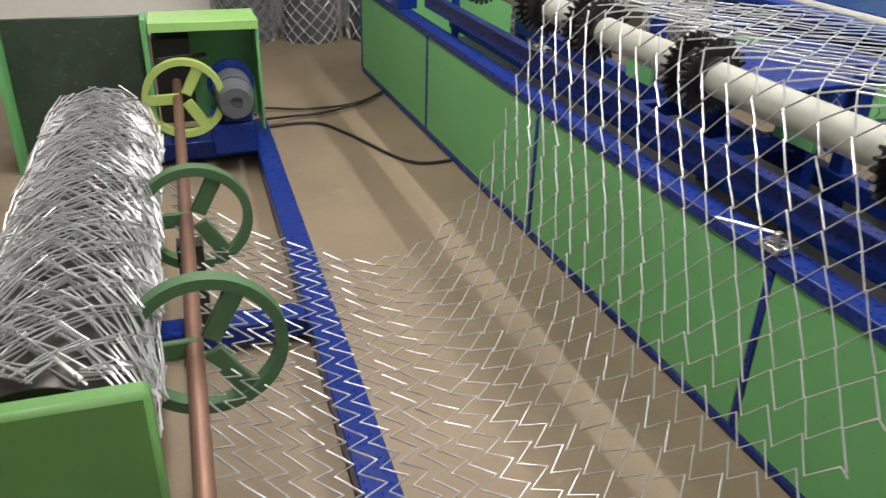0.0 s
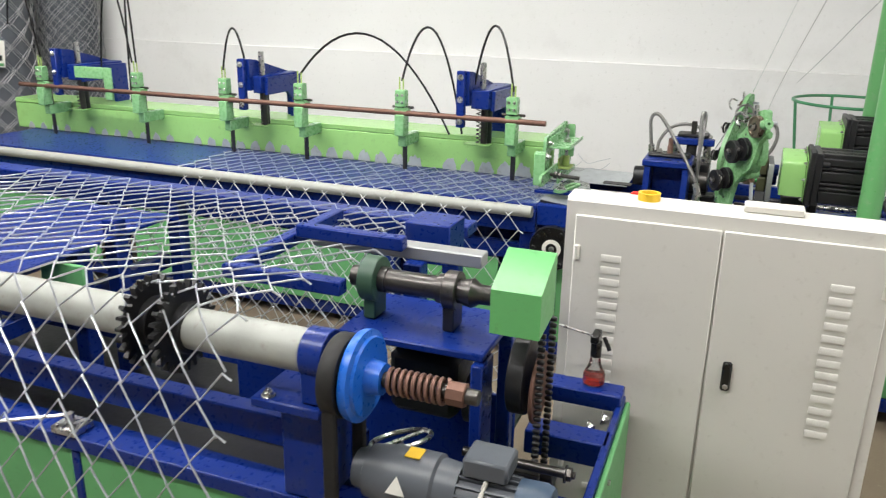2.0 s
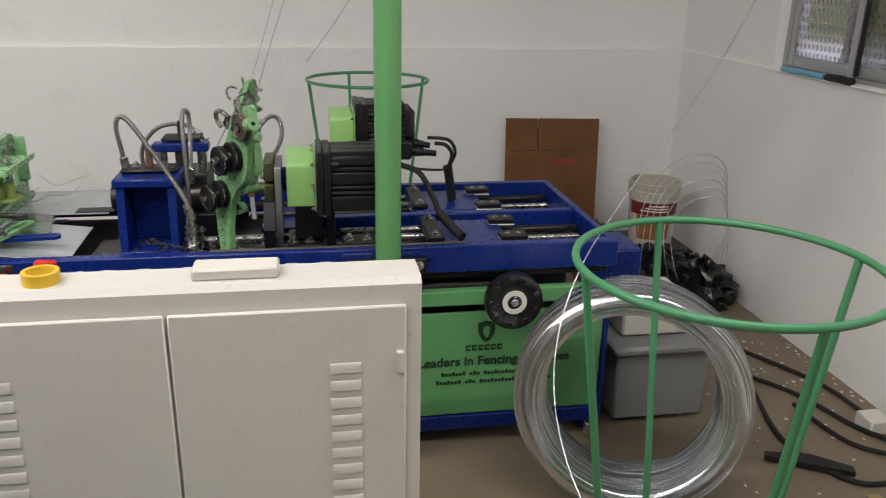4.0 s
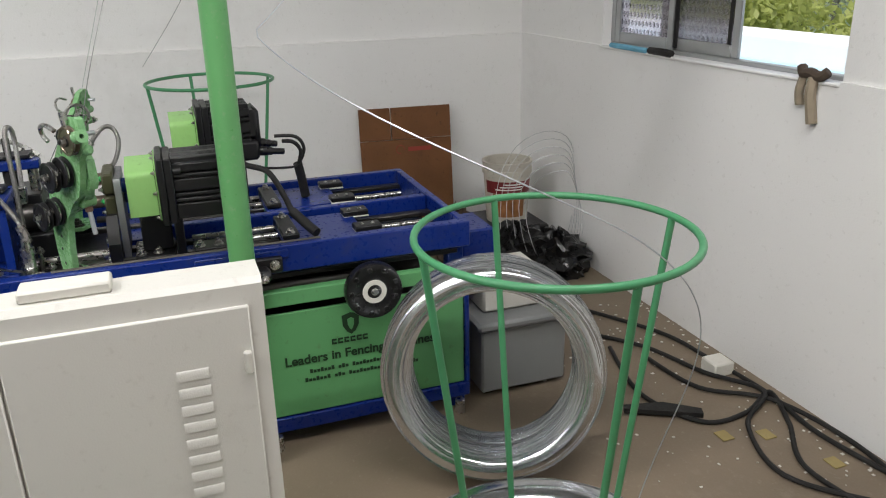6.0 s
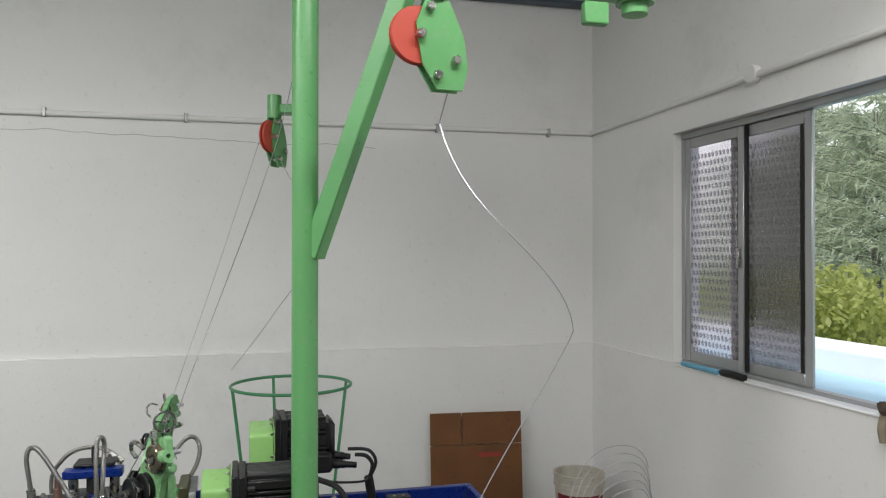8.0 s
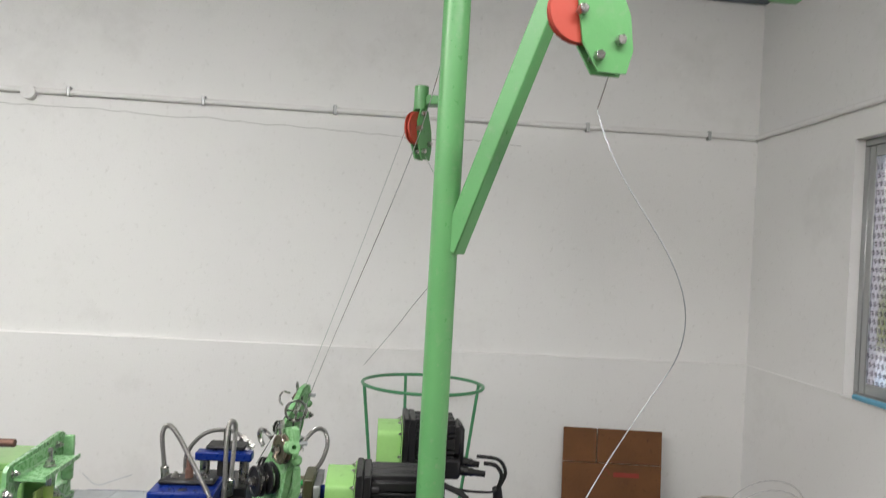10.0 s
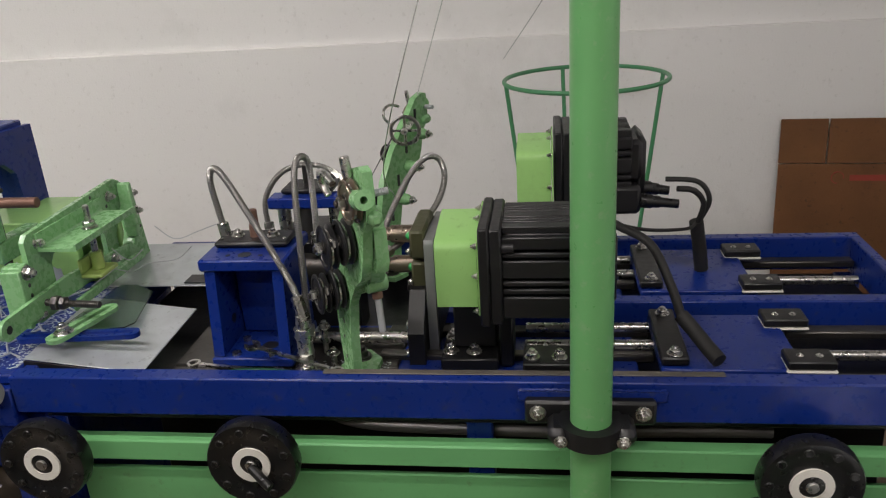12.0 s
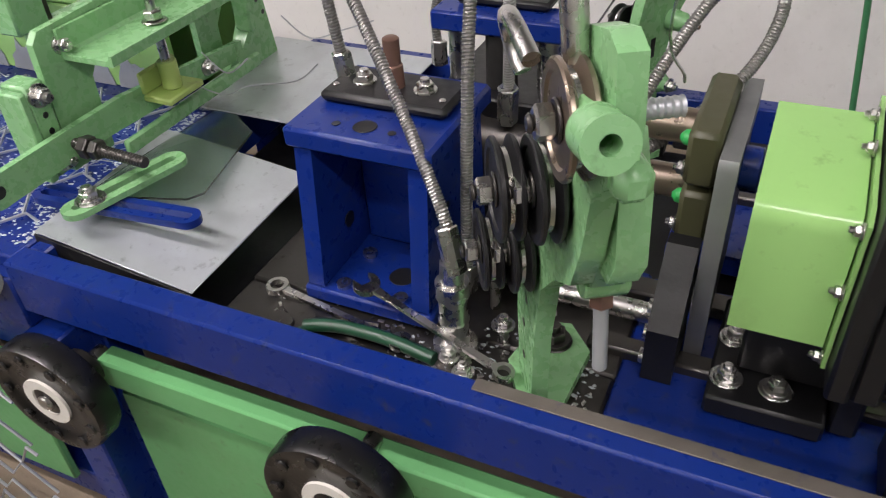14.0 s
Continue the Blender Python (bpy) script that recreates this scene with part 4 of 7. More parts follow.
wire_arm((3.958, 0.188, 0.752), radians(211.5), 0.99, 0.98, -1)
rear = wire_arm((4.665, 0.225, 0.742), math.atan2(-0.09, 0.20), 0.90, 0.60, 1)
single("arm_plinth", Geo().box((4.66, 0.17, 0.682), (4.70, 0.29, 0.73)), BLACK, "black plinth under the rear guide arm", "plinth")
single("valve_wheel", Geo().ring((4.66, 0.155, 1.163), (1, 0.2, 0.1), 0.042, 0.006, 28, 6).cyl((4.64, 0.155, 1.163), (4.80, 0.155, 1.163), 0.010, 10).sweep([(4.66, 0.155, 1.12), (4.66, 0.155, 1.205)], 0.004, 6).sweep([(4.66, 0.115, 1.163), (4.66, 0.195, 1.163)], 0.004, 6), STEEL, "small bright adjusting wheel on the guide arm", "adjusting wheel")

# ---- post with swinging wire boom ----
post = thing("wire_mast", "green tubular mast clamped to the bed with a braced boom", "mast")
PX, PY = 3.80, -0.340
part("tube", Geo().cyl((PX, PY, 0.0), (PX, PY, 3.3), 0.042, 28), POLEGREEN, post)
brace_dir = Vector((-0.21, -0.28, 0.88))
b0 = Vector((PX - 0.01, PY - 0.03, 1.86))
bm_m = Matrix.Translation(b0) @ brace_dir.to_track_quat("Z", "Y").to_matrix().to_4x4()
part("brace", Geo().box((-0.03, -0.03, -0.02), (0.03, 0.03, 1.35), 0.004, bm_m), POLEGREEN, post)
part("boom", Geo().box((-0.035, -0.035, 0.0), (0.035, 0.035, 1.15), 0.004, Matrix.Translation((PX, PY, 3.02)) @ Vector((-0.6, -0.79, 0)).to_track_quat("Z", "Y").to_matrix().to_4x4()), POLEGREEN, post)
cl = part("clamp", Geo().pipe((PX, PY, 0.708), (PX, PY, 0.748), 0.066, 0.043, 32).box((PX + 0.03, PY - 0.135, 0.712), (PX + 0.058, PY + 0.135, 0.768), 0.006).box((PX - 0.045, PY - 0.088, 0.709), (PX + 0.032, PY - 0.045, 0.747), 0.012).box((PX - 0.045, PY + 0.045, 0.709), (PX + 0.032, PY + 0.088, 0.747), 0.012), BLACK, post, "black cast clamp with bright bolts")
part("clamp_bolt", Geo().hexbolt((PX + 0.03, PY - 0.108, 0.742), (-1, 0, 0), 0.013, 0.011).hexbolt((PX + 0.03, PY + 0.108, 0.742), (-1, 0, 0), 0.013, 0.011).hexbolt((PX - 0.046, PY - 0.062, 0.724), (-1, 0, 0), 0.0105, 0.009).hexbolt((PX - 0.046, PY + 0.062, 0.724), (-1, 0, 0), 0.0105, 0.009), STEEL, cl)
part("weld_plate", Geo().box((3.850, PY - 0.16, 0.756), (3.8595, PY + 0.15, 0.782), 0.003), BLUE, post)
part("weld_bead", Geo().sweep([(3.852 + 0.001 * math.sin(k * 2.1), PY - 0.155 + 0.3 * k / 60, 0.7835 + 0.0012 * math.sin(k * 1.7)) for k in range(61)], 0.0032, 5), BLUE, post, "rough weld bead painted blue")


def wire_head(top, axis, s, tint):
    """A hanging pulley block: two green cheeks round a red grooved wheel, on a swivel tube."""
    p = thing("wire_pulley", "green pulley block with a red grooved wheel hanging from a boom", "pulley", "wire pulleys")
    R = Matrix.Translation(top) @ Matrix.Rotation(radians(axis), 4, "Z")
    def at(x, y, z):
        return R @ Vector((x * s, y * s, z * s))
    part("swivel", Geo().cyl(at(0, 0, 0.0), at(0, 0, -0.11), 0.033 * s, 20), POLEGREEN, p)
    cheek = [(-0.03, 0.0), (0.035, 0.0), (0.075, -0.09), (0.085, -0.17), (0.07, -0.225), (-0.0, -0.225), (-0.04, -0.16), (-0.055, -0.06)]
    for dx in (-0.022, 0.014):
        m = R @ Matrix.Translation((dx * s, 0, -0.11 * s)) @ Euler((radians(90), 0, radians(90))).to_matrix().to_4x4()
        part("cheek", Geo().prism([(-a * s, b * s) for a, b in cheek], m, 0.007 * s), POLEGREEN, p)
    part("wheel", Geo().lathe(at(-0.013, 0.045, -0.20), at(0.013, 0.045, -0.20), [(0, 0.01), (0, 0.072 * s), (0.008 * s, 0.075 * s), (0.013 * s, 0.055 * s), (0.018 * s, 0.075 * s), (0.026 * s, 0.072 * s), (0.026 * s, 0.01)], 30), PULLEYRED, p)
    g = Geo()
    for y, z in ((0.045, -0.20), (0.0, -0.30), (-0.05, -0.26), (0.02, -0.13)):
        g.cyl(at(-0.04, y, z), at(0.03, y, z), 0.012 * s, 6)
    part("bolt", g, STEEL, p)
    return p


wire_head((3.20, -0.615, 2.60), 8, 1.0, 0)
arm = thing("swing_arm", "green swing arm of square tube with a rusty spring", "swing arm")
part("tube", Geo().box((-0.025, -0.02, 0), (0.025, 0.02, 0.50), 0.003, Matrix.Translation((3.20, -0.64, 2.555)) @ Vector((0, -1, 0.0)).to_track_quat("Z", "Y").to_matrix().to_4x4()), POLEGREEN, arm)
part("pivot_tube", Geo().cyl((3.20, -1.18, 2.50), (3.20, -1.18, 3.2), 0.036, 22).pipe((3.20, -1.18, 2.53), (3.20, -1.18, 2.60), 0.052, 0.037, 24), POLEGREEN, arm)
part("gusset", Geo().box((3.185, -1.14, 2.58), (3.215, -1.05, 2.75)).box((3.17, -1.09, 2.46), (3.20, -1.02, 2.52)), POLEGREEN, arm)
part("spring", Geo().cyl((3.22, -0.80, 2.62), (3.30, -0.96, 2.80), 0.018, 12), RUST, arm, "rusty coil spring")
part("bolt", Geo().hexbolt((3.16, -1.06, 2.565), (-1, 0, 0), 0.012, 0.01).hexbolt((3.15, -1.18, 2.56), (-1, 0, 0), 0.010, 0.01).hexbolt((3.18, -0.86, 2.53), (0, 0, -1), 0.012, 0.01), STEEL, arm)
mast2 = thing("wire_mast", "rear green tubular mast behind the motors", "mast")
part("tube", Geo().cyl((4.80, -0.42, 0.0), (4.80, -0.42, 3.3), 0.04, 24), POLEGREEN, mast2)
part("arm", Geo().box((4.78, -0.40, 2.47), (4.86, -0.31, 2.51)), POLEGREEN, mast2)
part("spring", Geo().cyl((4.84, -0.38, 2.53), (4.82, -0.41, 2.60), 0.018, 10), RUST, mast2)
wire_head((4.86, -0.29, 2.56), 58, 0.95, 0)

# ---- end frame of the weaving table ----
ef = thing("mesh_edge_guide", "green slotted edge guide frame bolted at the table end", "guide frame")


def upright(y):
    return Matrix.Translation((0, y, 0)) @ Euler((radians(90), 0, 0)).to_matrix().to_4x4()


part("main_plate", Geo().prism([(4.052, 0.84), (4.060, 1.05), (4.075, 1.066), (4.50, 1.085), (4.53, 1.07), (4.535, 1.03), (4.46, 0.93), (4.46, 0.86), (4.40, 0.86), (4.40, 1.0), (4.30, 1.005), (4.28, 0.985), (4.16, 0.985), (4.145, 0.965), (4.14, 0.84)], upright(1.02), 0.014), MINT, ef)
part("end_fold", Geo().box((4.505, 0.965, 0.90), (4.525, 1.004, 1.068), 0.004), MINT, ef)
part("rear_plate", Geo().prism([(4.535, 1.045), (4.60, 1.035), (4.635, 0.80), (4.47, 0.80), (4.475, 0.835), (4.515, 0.86), (4.545, 0.905)], upright(1.032), 0.020), MINT, ef)
part("curved_plate", Geo().prism([(4.465, 0.845), (4.50, 0.855), (4.525, 0.88), (4.54, 0.92), (4.545, 1.04), (4.53, 1.04), (4.525, 0.93), (4.51, 0.895), (4.485, 0.872), (4.465, 0.865)], upright(1.004), 0.024), MINT, ef)
part("front_post", Geo().box((4.012, 0.998, 0.850), (4.050, 1.050, 1.005), 0.004), MINT, ef)
part("post_cap", Geo().box((3.995, 0.992, 0.850), (4.010, 1.045, 1.000), 0.003), MINT, ef)
part("front_arm", Geo().prism([(3.898 + 0.026 * math.cos(q), 0.897 + 0.026 * math.sin(q)) for q in [radians(90 + 18 * i) for i in range(11)]] + [(4.12, 0.875), (4.48, 0.860), (4.48, 0.893), (4.16, 0.925), (4.06, 0.925)], upright(0.988), 0.012), MINT, ef, "long green slotted arm")
part("lower_arm", Geo().box((4.12, 0.950, 0.838), (4.50, 0.962, 0.866)), MINT, ef)
my = Matrix.Translation((4.10, 0, 0)) @ Euler((radians(90), 0, radians(90))).to_matrix().to_4x4()
part("top_bracket", Geo().prism([(1.004, 1.060), (0.997, 1.060), (0.997, 1.026), (0.992, 1.021), (0.908, 1.021), (0.905, 1.030), (0.900, 1.030), (0.900, 1.014), (0.903, 1.012), (1.000, 1.012), (1.004, 1.016)], my, 0.30), MINT, ef, "folded green bracket")
part("adjuster", Geo().cyl((4.25, 0.948, 0.905), (4.25, 0.948, 1.085), 0.0085, 10).cyl((4.25, 0.948, 1.023), (4.25, 0.948, 1.026), 0.021, 16).cyl((4.25, 0.948, 1.027), (4.25, 0.948, 1.042), 0.016, 6).cyl((4.25, 0.948, 0.995), (4.25, 0.948, 1.010), 0.016, 6), STEEL, ef)
part("guide_cup", Geo().box((4.205, 0.918, 0.893), (4.295, 0.978, 0.905), 0.003).box((4.205, 0.970, 0.906), (4.295, 0.980, 0.945), 0.003).cyl((4.25, 0.948, 0.906), (4.25, 0.948, 0.955), 0.017, 14), YLIME, ef)


def slotted(a, b, w, slot, z0, z1):
    """A flat bar with round ends and a long slot through it."""
    a, b = Vector(a), Vector(b)
    L, d = (b - a).length, (b - a).normalized()
    def capsule(r, turn):
        pts = [(L + r * math.cos(q), r * math.sin(q)) for q in [radians(-90 + 20 * i) for i in range(10)]] + [(r * math.cos(q), r * math.sin(q)) for q in [radians(90 + 20 * i) for i in range(10)]]
        return pts[::turn]
    top = Matrix.Translation((a.x, a.y, 0)) @ Matrix.Rotation(math.atan2(d.y, d.x), 4, "Z")
    o, i = capsule(w / 2, 1), capsule(slot / 2, 1)
    n, v = len(o), []
    for z in (z0, z1):
        v += [top @ Vector((x, y, z)) for x, y in o] + [top @ Vector((x, y, z)) for x, y in i]
    f = []
    for k in range(n):
        j = (k + 1) % n
        f += [(k, j, 2 * n + j, 2 * n + k), (n + j, n + k, 3 * n + k, 3 * n + j), (2 * n + k, 2 * n + j, 3 * n + j, 3 * n + k), (j, k, n + k, n + j)]
    g = Geo()
    g.add(v, f)
    return g


part("slide_plate", slotted((3.962, 0.912), (4.125, 0.868), 0.048, 0.015, 0.838, 0.848), MINT, ef)
part("slot_bar", slotted((4.018, 0.752), (3.992, 1.015), 0.040, 0.014, 0.822, 0.834), BLUE, ef)
g = Geo()
for p in ((4.032, 0.998, 0.985), (4.032, 0.998, 0.875)):
    g.hexbolt(p, (0, -1, 0), 0.014, 0.014)
for p in ((4.590, 1.012, 1.015), (4.600, 1.012, 0.955), (4.455, 1.006, 1.045), (4.105, 1.006, 1.035), (4.37, 0.976, 0.885)):
    g.hexbolt(p, (0, -1, 0), 0.0115, 0.013)
g.cyl((3.985, 0.906, 0.848), (3.985, 0.906, 0.851), 0.024, 18)
g.hexbolt((3.985, 0.906, 0.851), (0, 0, 1), 0.015, 0.012)
part("bolt", g, STEEL, ef)
part("long_bolt", Geo().lathe((4.045, 0.975, 0.900), (4.045, 0.835, 0.893), [(0.0028 * k, 0.0085 + 0.0012 * (k % 2)) for k in range(51)], 10).cyl((4.045, 0.958, 0.899), (4.045, 0.940, 0.898), 0.019, 6).cyl((4.045, 0.936, 0.898), (4.045, 0.922, 0.8975), 0.017, 6), DARKSTEEL, ef, "threaded bolt with two nuts")
HOLES = Geo()
for x, y, z in ((4.032, 0.9972, 0.952), (4.032, 0.9972, 0.925), (4.032, 0.9972, 0.905), (4.59, 1.0112, 0.985), (4.61, 1.0112, 0.90), (4.595, 1.0112, 0.93), (4.20, 1.0052, 1.055), (4.37, 1.0052, 1.068), (4.44, 1.0052, 1.02)):
    HOLES.cyl((x, y, z), (x, y + 0.003, z), 0.0058, 12)
HOLES.cyl((3.900, 0.9755, 0.897), (3.900, 0.9785, 0.897), 0.011, 16)
part("bolt_hole", HOLES, BLACK, ef)
single("guard_sheet", Geo().prism([(4.02, 0.965), (4.07, 0.80), (4.095, 0.785), (4.29, 0.832), (4.335, 0.90), (4.335, 0.948), (4.12, 0.965)], Matrix.Translation((0, 0, 0.852)) @ Matrix.Rotation(radians(0.5), 4, "Y"), 0.004), ACRYLIC, "clear scratched acrylic guard plate under the edge guide", "guard plate")
g = Geo()
for pts in ([(4.30, 0.99, 0.90), (4.31, 0.90, 0.87), (4.33, 0.85, 0.885), (4.40, 0.80, 0.87), (4.42, 0.76, 0.90)], [(4.36, 0.97, 0.92), (4.37, 0.93, 0.88), (4.40, 0.90, 0.90)], [(4.60, 0.96, 0.90), (4.62, 0.91, 0.85), (4.66, 0.85, 0.86), (4.70, 0.80, 0.87)]):
    g.sweep(spline(pts), 0.0016, 5)
single("wire_offcuts", g, ZINC, "bent bright wire offcuts caught in the edge guide", "wire offcuts", kind="stuff")
sh = thing("drip_tray", "worn grey zinc drip sheet lying across the bed", "drip tray")
TRAY = Matrix(((-0.003, 1, 0, 3.930), (-1, -0.02, 0, 0.988), (-0.118, 0.055, 0.99, 0.803), (0, 0, 0, 1)))
part("sheet", Geo().box((0, 0, 0), (0.295, 0.31, 0.003), 0.001, TRAY), SHEET, sh)
part("lip", Geo().box((0, -0.003, -0.030), (0.293, 0.001, -0.001), 0.001, TRAY).box((0, -0.030, -0.034), (0.293, -0.003, -0.029), 0.001, TRAY), BLACK, sh, "folded black front lip")
part("rear_sheet", Geo().box((4.36, 0.66, 0.80), (4.70, 1.06, 0.804), 0.001), SHEET, sh)
part("dark_strip", Geo().box((4.37, 0.64, 0.805), (4.43, 0.78, 0.808), 0.001), BLACK, sh)

# tools on the bed
GRIP = material("oily_green_grip", (0.012, 0.060, 0.030), 0.35, var=0.3, dirt=(0.01, 0.012, 0.01), dirt_amount=0.7, dirt_scale=30)


def spanner(a, b, ra, rb, label):
    """A forged spanner: a flat waisted shank between two ends."""
    a, b = Vector(a), Vector(b)
    d = (b - a).normalized()
    up = Vector((0, 0, 1)); sd = d.cross(up).normalized(); up = sd.cross(d)
    g = Geo()
    m = Matrix((d, sd, up)).transposed().to_4x4(); m.translation = a
    L = (b - a).length
    g.prism([(ra * 0.9, -0.006), (ra + 0.02, -0.005), (L - rb - 0.02, -0.0045), (L - rb * 0.9, -0.006), (L - rb * 0.9, 0.006), (L - rb - 0.02, 0.0045), (ra + 0.02, 0.005), (ra * 0.9, 0.006)], Matrix.Translation(up * -0.003) @ m, 0.006)
    g.hold = True
    g.pipe(a - up * 0.0045, a + up * 0.0045, ra, ra * 0.62, 22)
    n = 14
    jaw = [(rb * math.cos(q), rb * math.sin(q)) for q in [radians(40 + 280 * i / n) for i in range(n + 1)]] + [(-rb * 0.1, -rb * 0.45), (-rb * 0.1, rb * 0.45)]
    mj = Matrix.Translation(b - up * 0.0045) @ m.to_3x3().to_4x4()
    g.prism(jaw, mj @ Matrix.Rotation(radians(15), 4, "Z"), 0.009)
    return single("spanner", g, STEEL, label, "spanner", "spanners")


spanner((4.005, 0.600, 0.752), (3.962, 0.375, 0.757), 0.017, 0.016, "chrome ring spanner lying on the bed")
spanner((3.952, 0.225, 0.766), (4.003, 0.443, 0.804), 0.014, 0.019, "chrome open-ended spanner resting on the block")
pl = thing("pliers", "pliers with dark green grips on the oily bed", "pliers", "pliers")
part("jaw", Geo().prism([(0, 0.012), (0.055, 0.020), (0.085, 0.012), (0.085, -0.012), (0.05, -0.022), (0.0, -0.008), (-0.012, 0.0)], pose(3.938, 0.595, 0.745, 0, 0, -92), 0.014), DARKSTEEL, pl)
part("pivot", Geo().cyl((3.936, 0.537, 0.758), (3.936, 0.537, 0.763), 0.011, 16), DARKSTEEL, pl)
for pts in ([(3.930, 0.515, 0.755), (3.915, 0.47, 0.757), (3.914, 0.40, 0.758), (3.918, 0.31, 0.757)], [(3.944, 0.515, 0.755), (3.958, 0.47, 0.757), (3.960, 0.40, 0.758), (3.950, 0.32, 0.757)]):
    part("handle", Geo().sweep(spline(pts), 0.0095, 10), GRIP, pl)
pl2 = thing("wire_cutter", "small oily cutter with dark handles lying by the pliers", "pliers", "pliers")
part("jaw", Geo().prism([(0, 0.009), (0.04, 0.014), (0.06, 0.0), (0.04, -0.014), (0.0, -0.009), (-0.02, 0.0)], pose(3.975, 0.560, 0.741, 0, 0, -110), 0.012), DARKSTEEL, pl2)
part("handle", Geo().sweep(spline([(3.962, 0.51, 0.748), (3.978, 0.46, 0.748), (3.985, 0.42, 0.748)]), 0.007, 8), DARKSTEEL, pl2)
single("clamp_plate", Geo().box((3.908, 0.10, 0.682), (4.020, 0.66, 0.738)), DARKSTEEL, "oily dark steel clamp plate on the bed", "plate")
plinth = thing("die_plinth", "oily steel plinth under the die block", "plinth")
part("slab", Geo().box((4.022, 0.37, 0.682), (4.23, 0.66, 0.741)), DARKSTEEL, plinth)
part("front_slab", Geo().box((4.022, 0.10, 0.682), (4.23, 0.368, 0.738)), DARKSTEEL, plinth)
part("worn_edge", Geo().box((4.04, 0.34, 0.7385), (4.22, 0.352, 0.744), 0.001), SHEET, plinth, "bright worn edge strip")
for x, y, r, hh in ((4.03, 0.255, 0.012, 0.03), (3.955, 0.30, 0.010, 0.025), (4.05, 0.22, 0.013, 0.05), (3.94, 0.275, 0.011, 0.02), (4.09, 0.29, 0.012, 0.07)):
    single("hex_bolt", Geo().cyl((x, y, 0.738), (x, y, 0.741 + hh), r * 0.6, 12).hexbolt((x, y, 0.738 + hh), (0, 0, 1), r, 0.010), STEEL, "oily steel hex bolt in the bed plate", "bolt", "bed bolts")
single("pipe_union", Geo().lathe((3.995, 0.31, 0.738), (3.995, 0.31, 0.89), [(0, 0.030), (0.014, 0.030), (0.014, 0.020), (0.05, 0.019), (0.055, 0.021), (0.058, 0.019), (0.095, 0.019), (0.095, 0.022), (0.118, 0.022), (0.118, 0.016), (0.15, 0.014)], 18), STEEL, "steel pipe union on the bed", "fitting")

g = Geo()
rnd = random.Random(8)
for k in range(90):
    y, x = 1.02 + rnd.random() ** 1.6 * 0.9, 3.95 + rnd.random() * 0.40
    a = rnd.random() * 3.1; L = 0.03 + 0.05 * rnd.random()
    g.sweep([(x, y, 0.797), (x + 0.5 * L * math.cos(a), y + 0.5 * L * math.sin(a), 0.80 + 0.01 * rnd.random()), (x + L * math.cos(a), y + L * math.sin(a), 0.797)], 0.0011, 4)
single("wire_offcuts", g, ZINC, "short bright wire offcuts scattered on the blue table", "wire offcuts", kind="stuff")

# dried coolant and swarf
RESIDUE = material("dried_coolant_residue", (0.42, 0.46, 0.48), 0.45, 0.1, var=0.4, scale=60, fine=300, bump=0.15)
def flakes(n, x0, x1, y0, y1, z, size, seed, bias=1.0):
    g, r = Geo(), random.Random(seed)
    for k in range(n):
        x, y = x0 + (x1 - x0) * r.random(), y0 + (y1 - y0) * r.random() ** bias
        s, q = size * r.uniform(0.3, 1.3), r.random() * 6.28
        m = 6
        ring = [(x + s * r.uniform(0.4, 1.1) * math.cos(q + 6.283 * i / m), y + s * r.uniform(0.5, 1.6) * math.sin(q + 6.283 * i / m), z) for i in range(m)]
        g.add(ring + [(x, y, z + 0.0012)], [(i, (i + 1) % m, m) for i in range(m)])
    return g


single("coolant_residue", flakes(1900, 3.91, 4.38, 1.0, 1.75, 0.7905, 0.0034, 4, 2.2), RESIDUE, "pale dried coolant residue on the blue table", "residue", kind="stuff")
single("coolant_residue", flakes(200, 3.91, 4.05, 0.12, 0.40, 0.7385, 0.0035, 9), RESIDUE, "pale dried coolant residue on the clamp plate", "residue", kind="stuff")
g, rnd = Geo(), random.Random(12)
for k in range(170):
    x, y = 3.91 + 0.14 * rnd.random(), 0.11 + 0.48 * rnd.random()
    s = 0.0015 + 0.003 * rnd.random()
    g.box((-s, -s * 0.5, 0), (s, s * 0.5, s * 0.6), 0, Matrix.Translation((x, y, 0.739)) @ Matrix.Rotation(rnd.random() * 3, 4, "Z"))
single("metal_swarf", g, STEEL, "bright metal swarf lying on the oily clamp plate", "swarf", kind="stuff")

# cable bundle over the saddle
single("cable_harness", Geo().sweep(spline([(4.40, -0.36, 1.0), (4.30, -0.432, 0.985), (4.20, -0.499, 0.973), (4.12, -0.538, 0.901), (4.05, -0.553, 0.853)]), 0.011, 10).sweep(spline([(4.055, -0.552, 0.857), (4.03, -0.575, 0.835), (3.99, -0.60, 0.812), (3.955, -0.62, 0.797)]), 0.0175, 12), RUBBER, "black braided cable bundle rising to the motor", "cable", "cables")
single("cable_harness", Geo().sweep(spline([(4.48, -0.655, 0.93), (4.49, -0.668, 0.86), (4.50, -0.68, 0.782)]), 0.019, 12).sweep(spline([(4.44, -0.595, 1.035), (4.45, -0.64, 1.025), (4.46, -0.668, 0.985), (4.475, -0.658, 0.925)]), 0.008, 8).sweep(spline([(4.48, -0.57, 1.05), (4.48, -0.655, 1.04), (4.475, -0.685, 0.99), (4.48, -0.66, 0.925)]), 0.007, 8).sweep(spline([(4.48, -0.655, 0.925), (4.42, -0.62, 0.93), (4.36, -0.52, 0.95), (4.34, -0.45, 0.97)]), 0.005, 6), RUBBER, "black braided cable bundle rising to the rear motor", "cable", "cables")
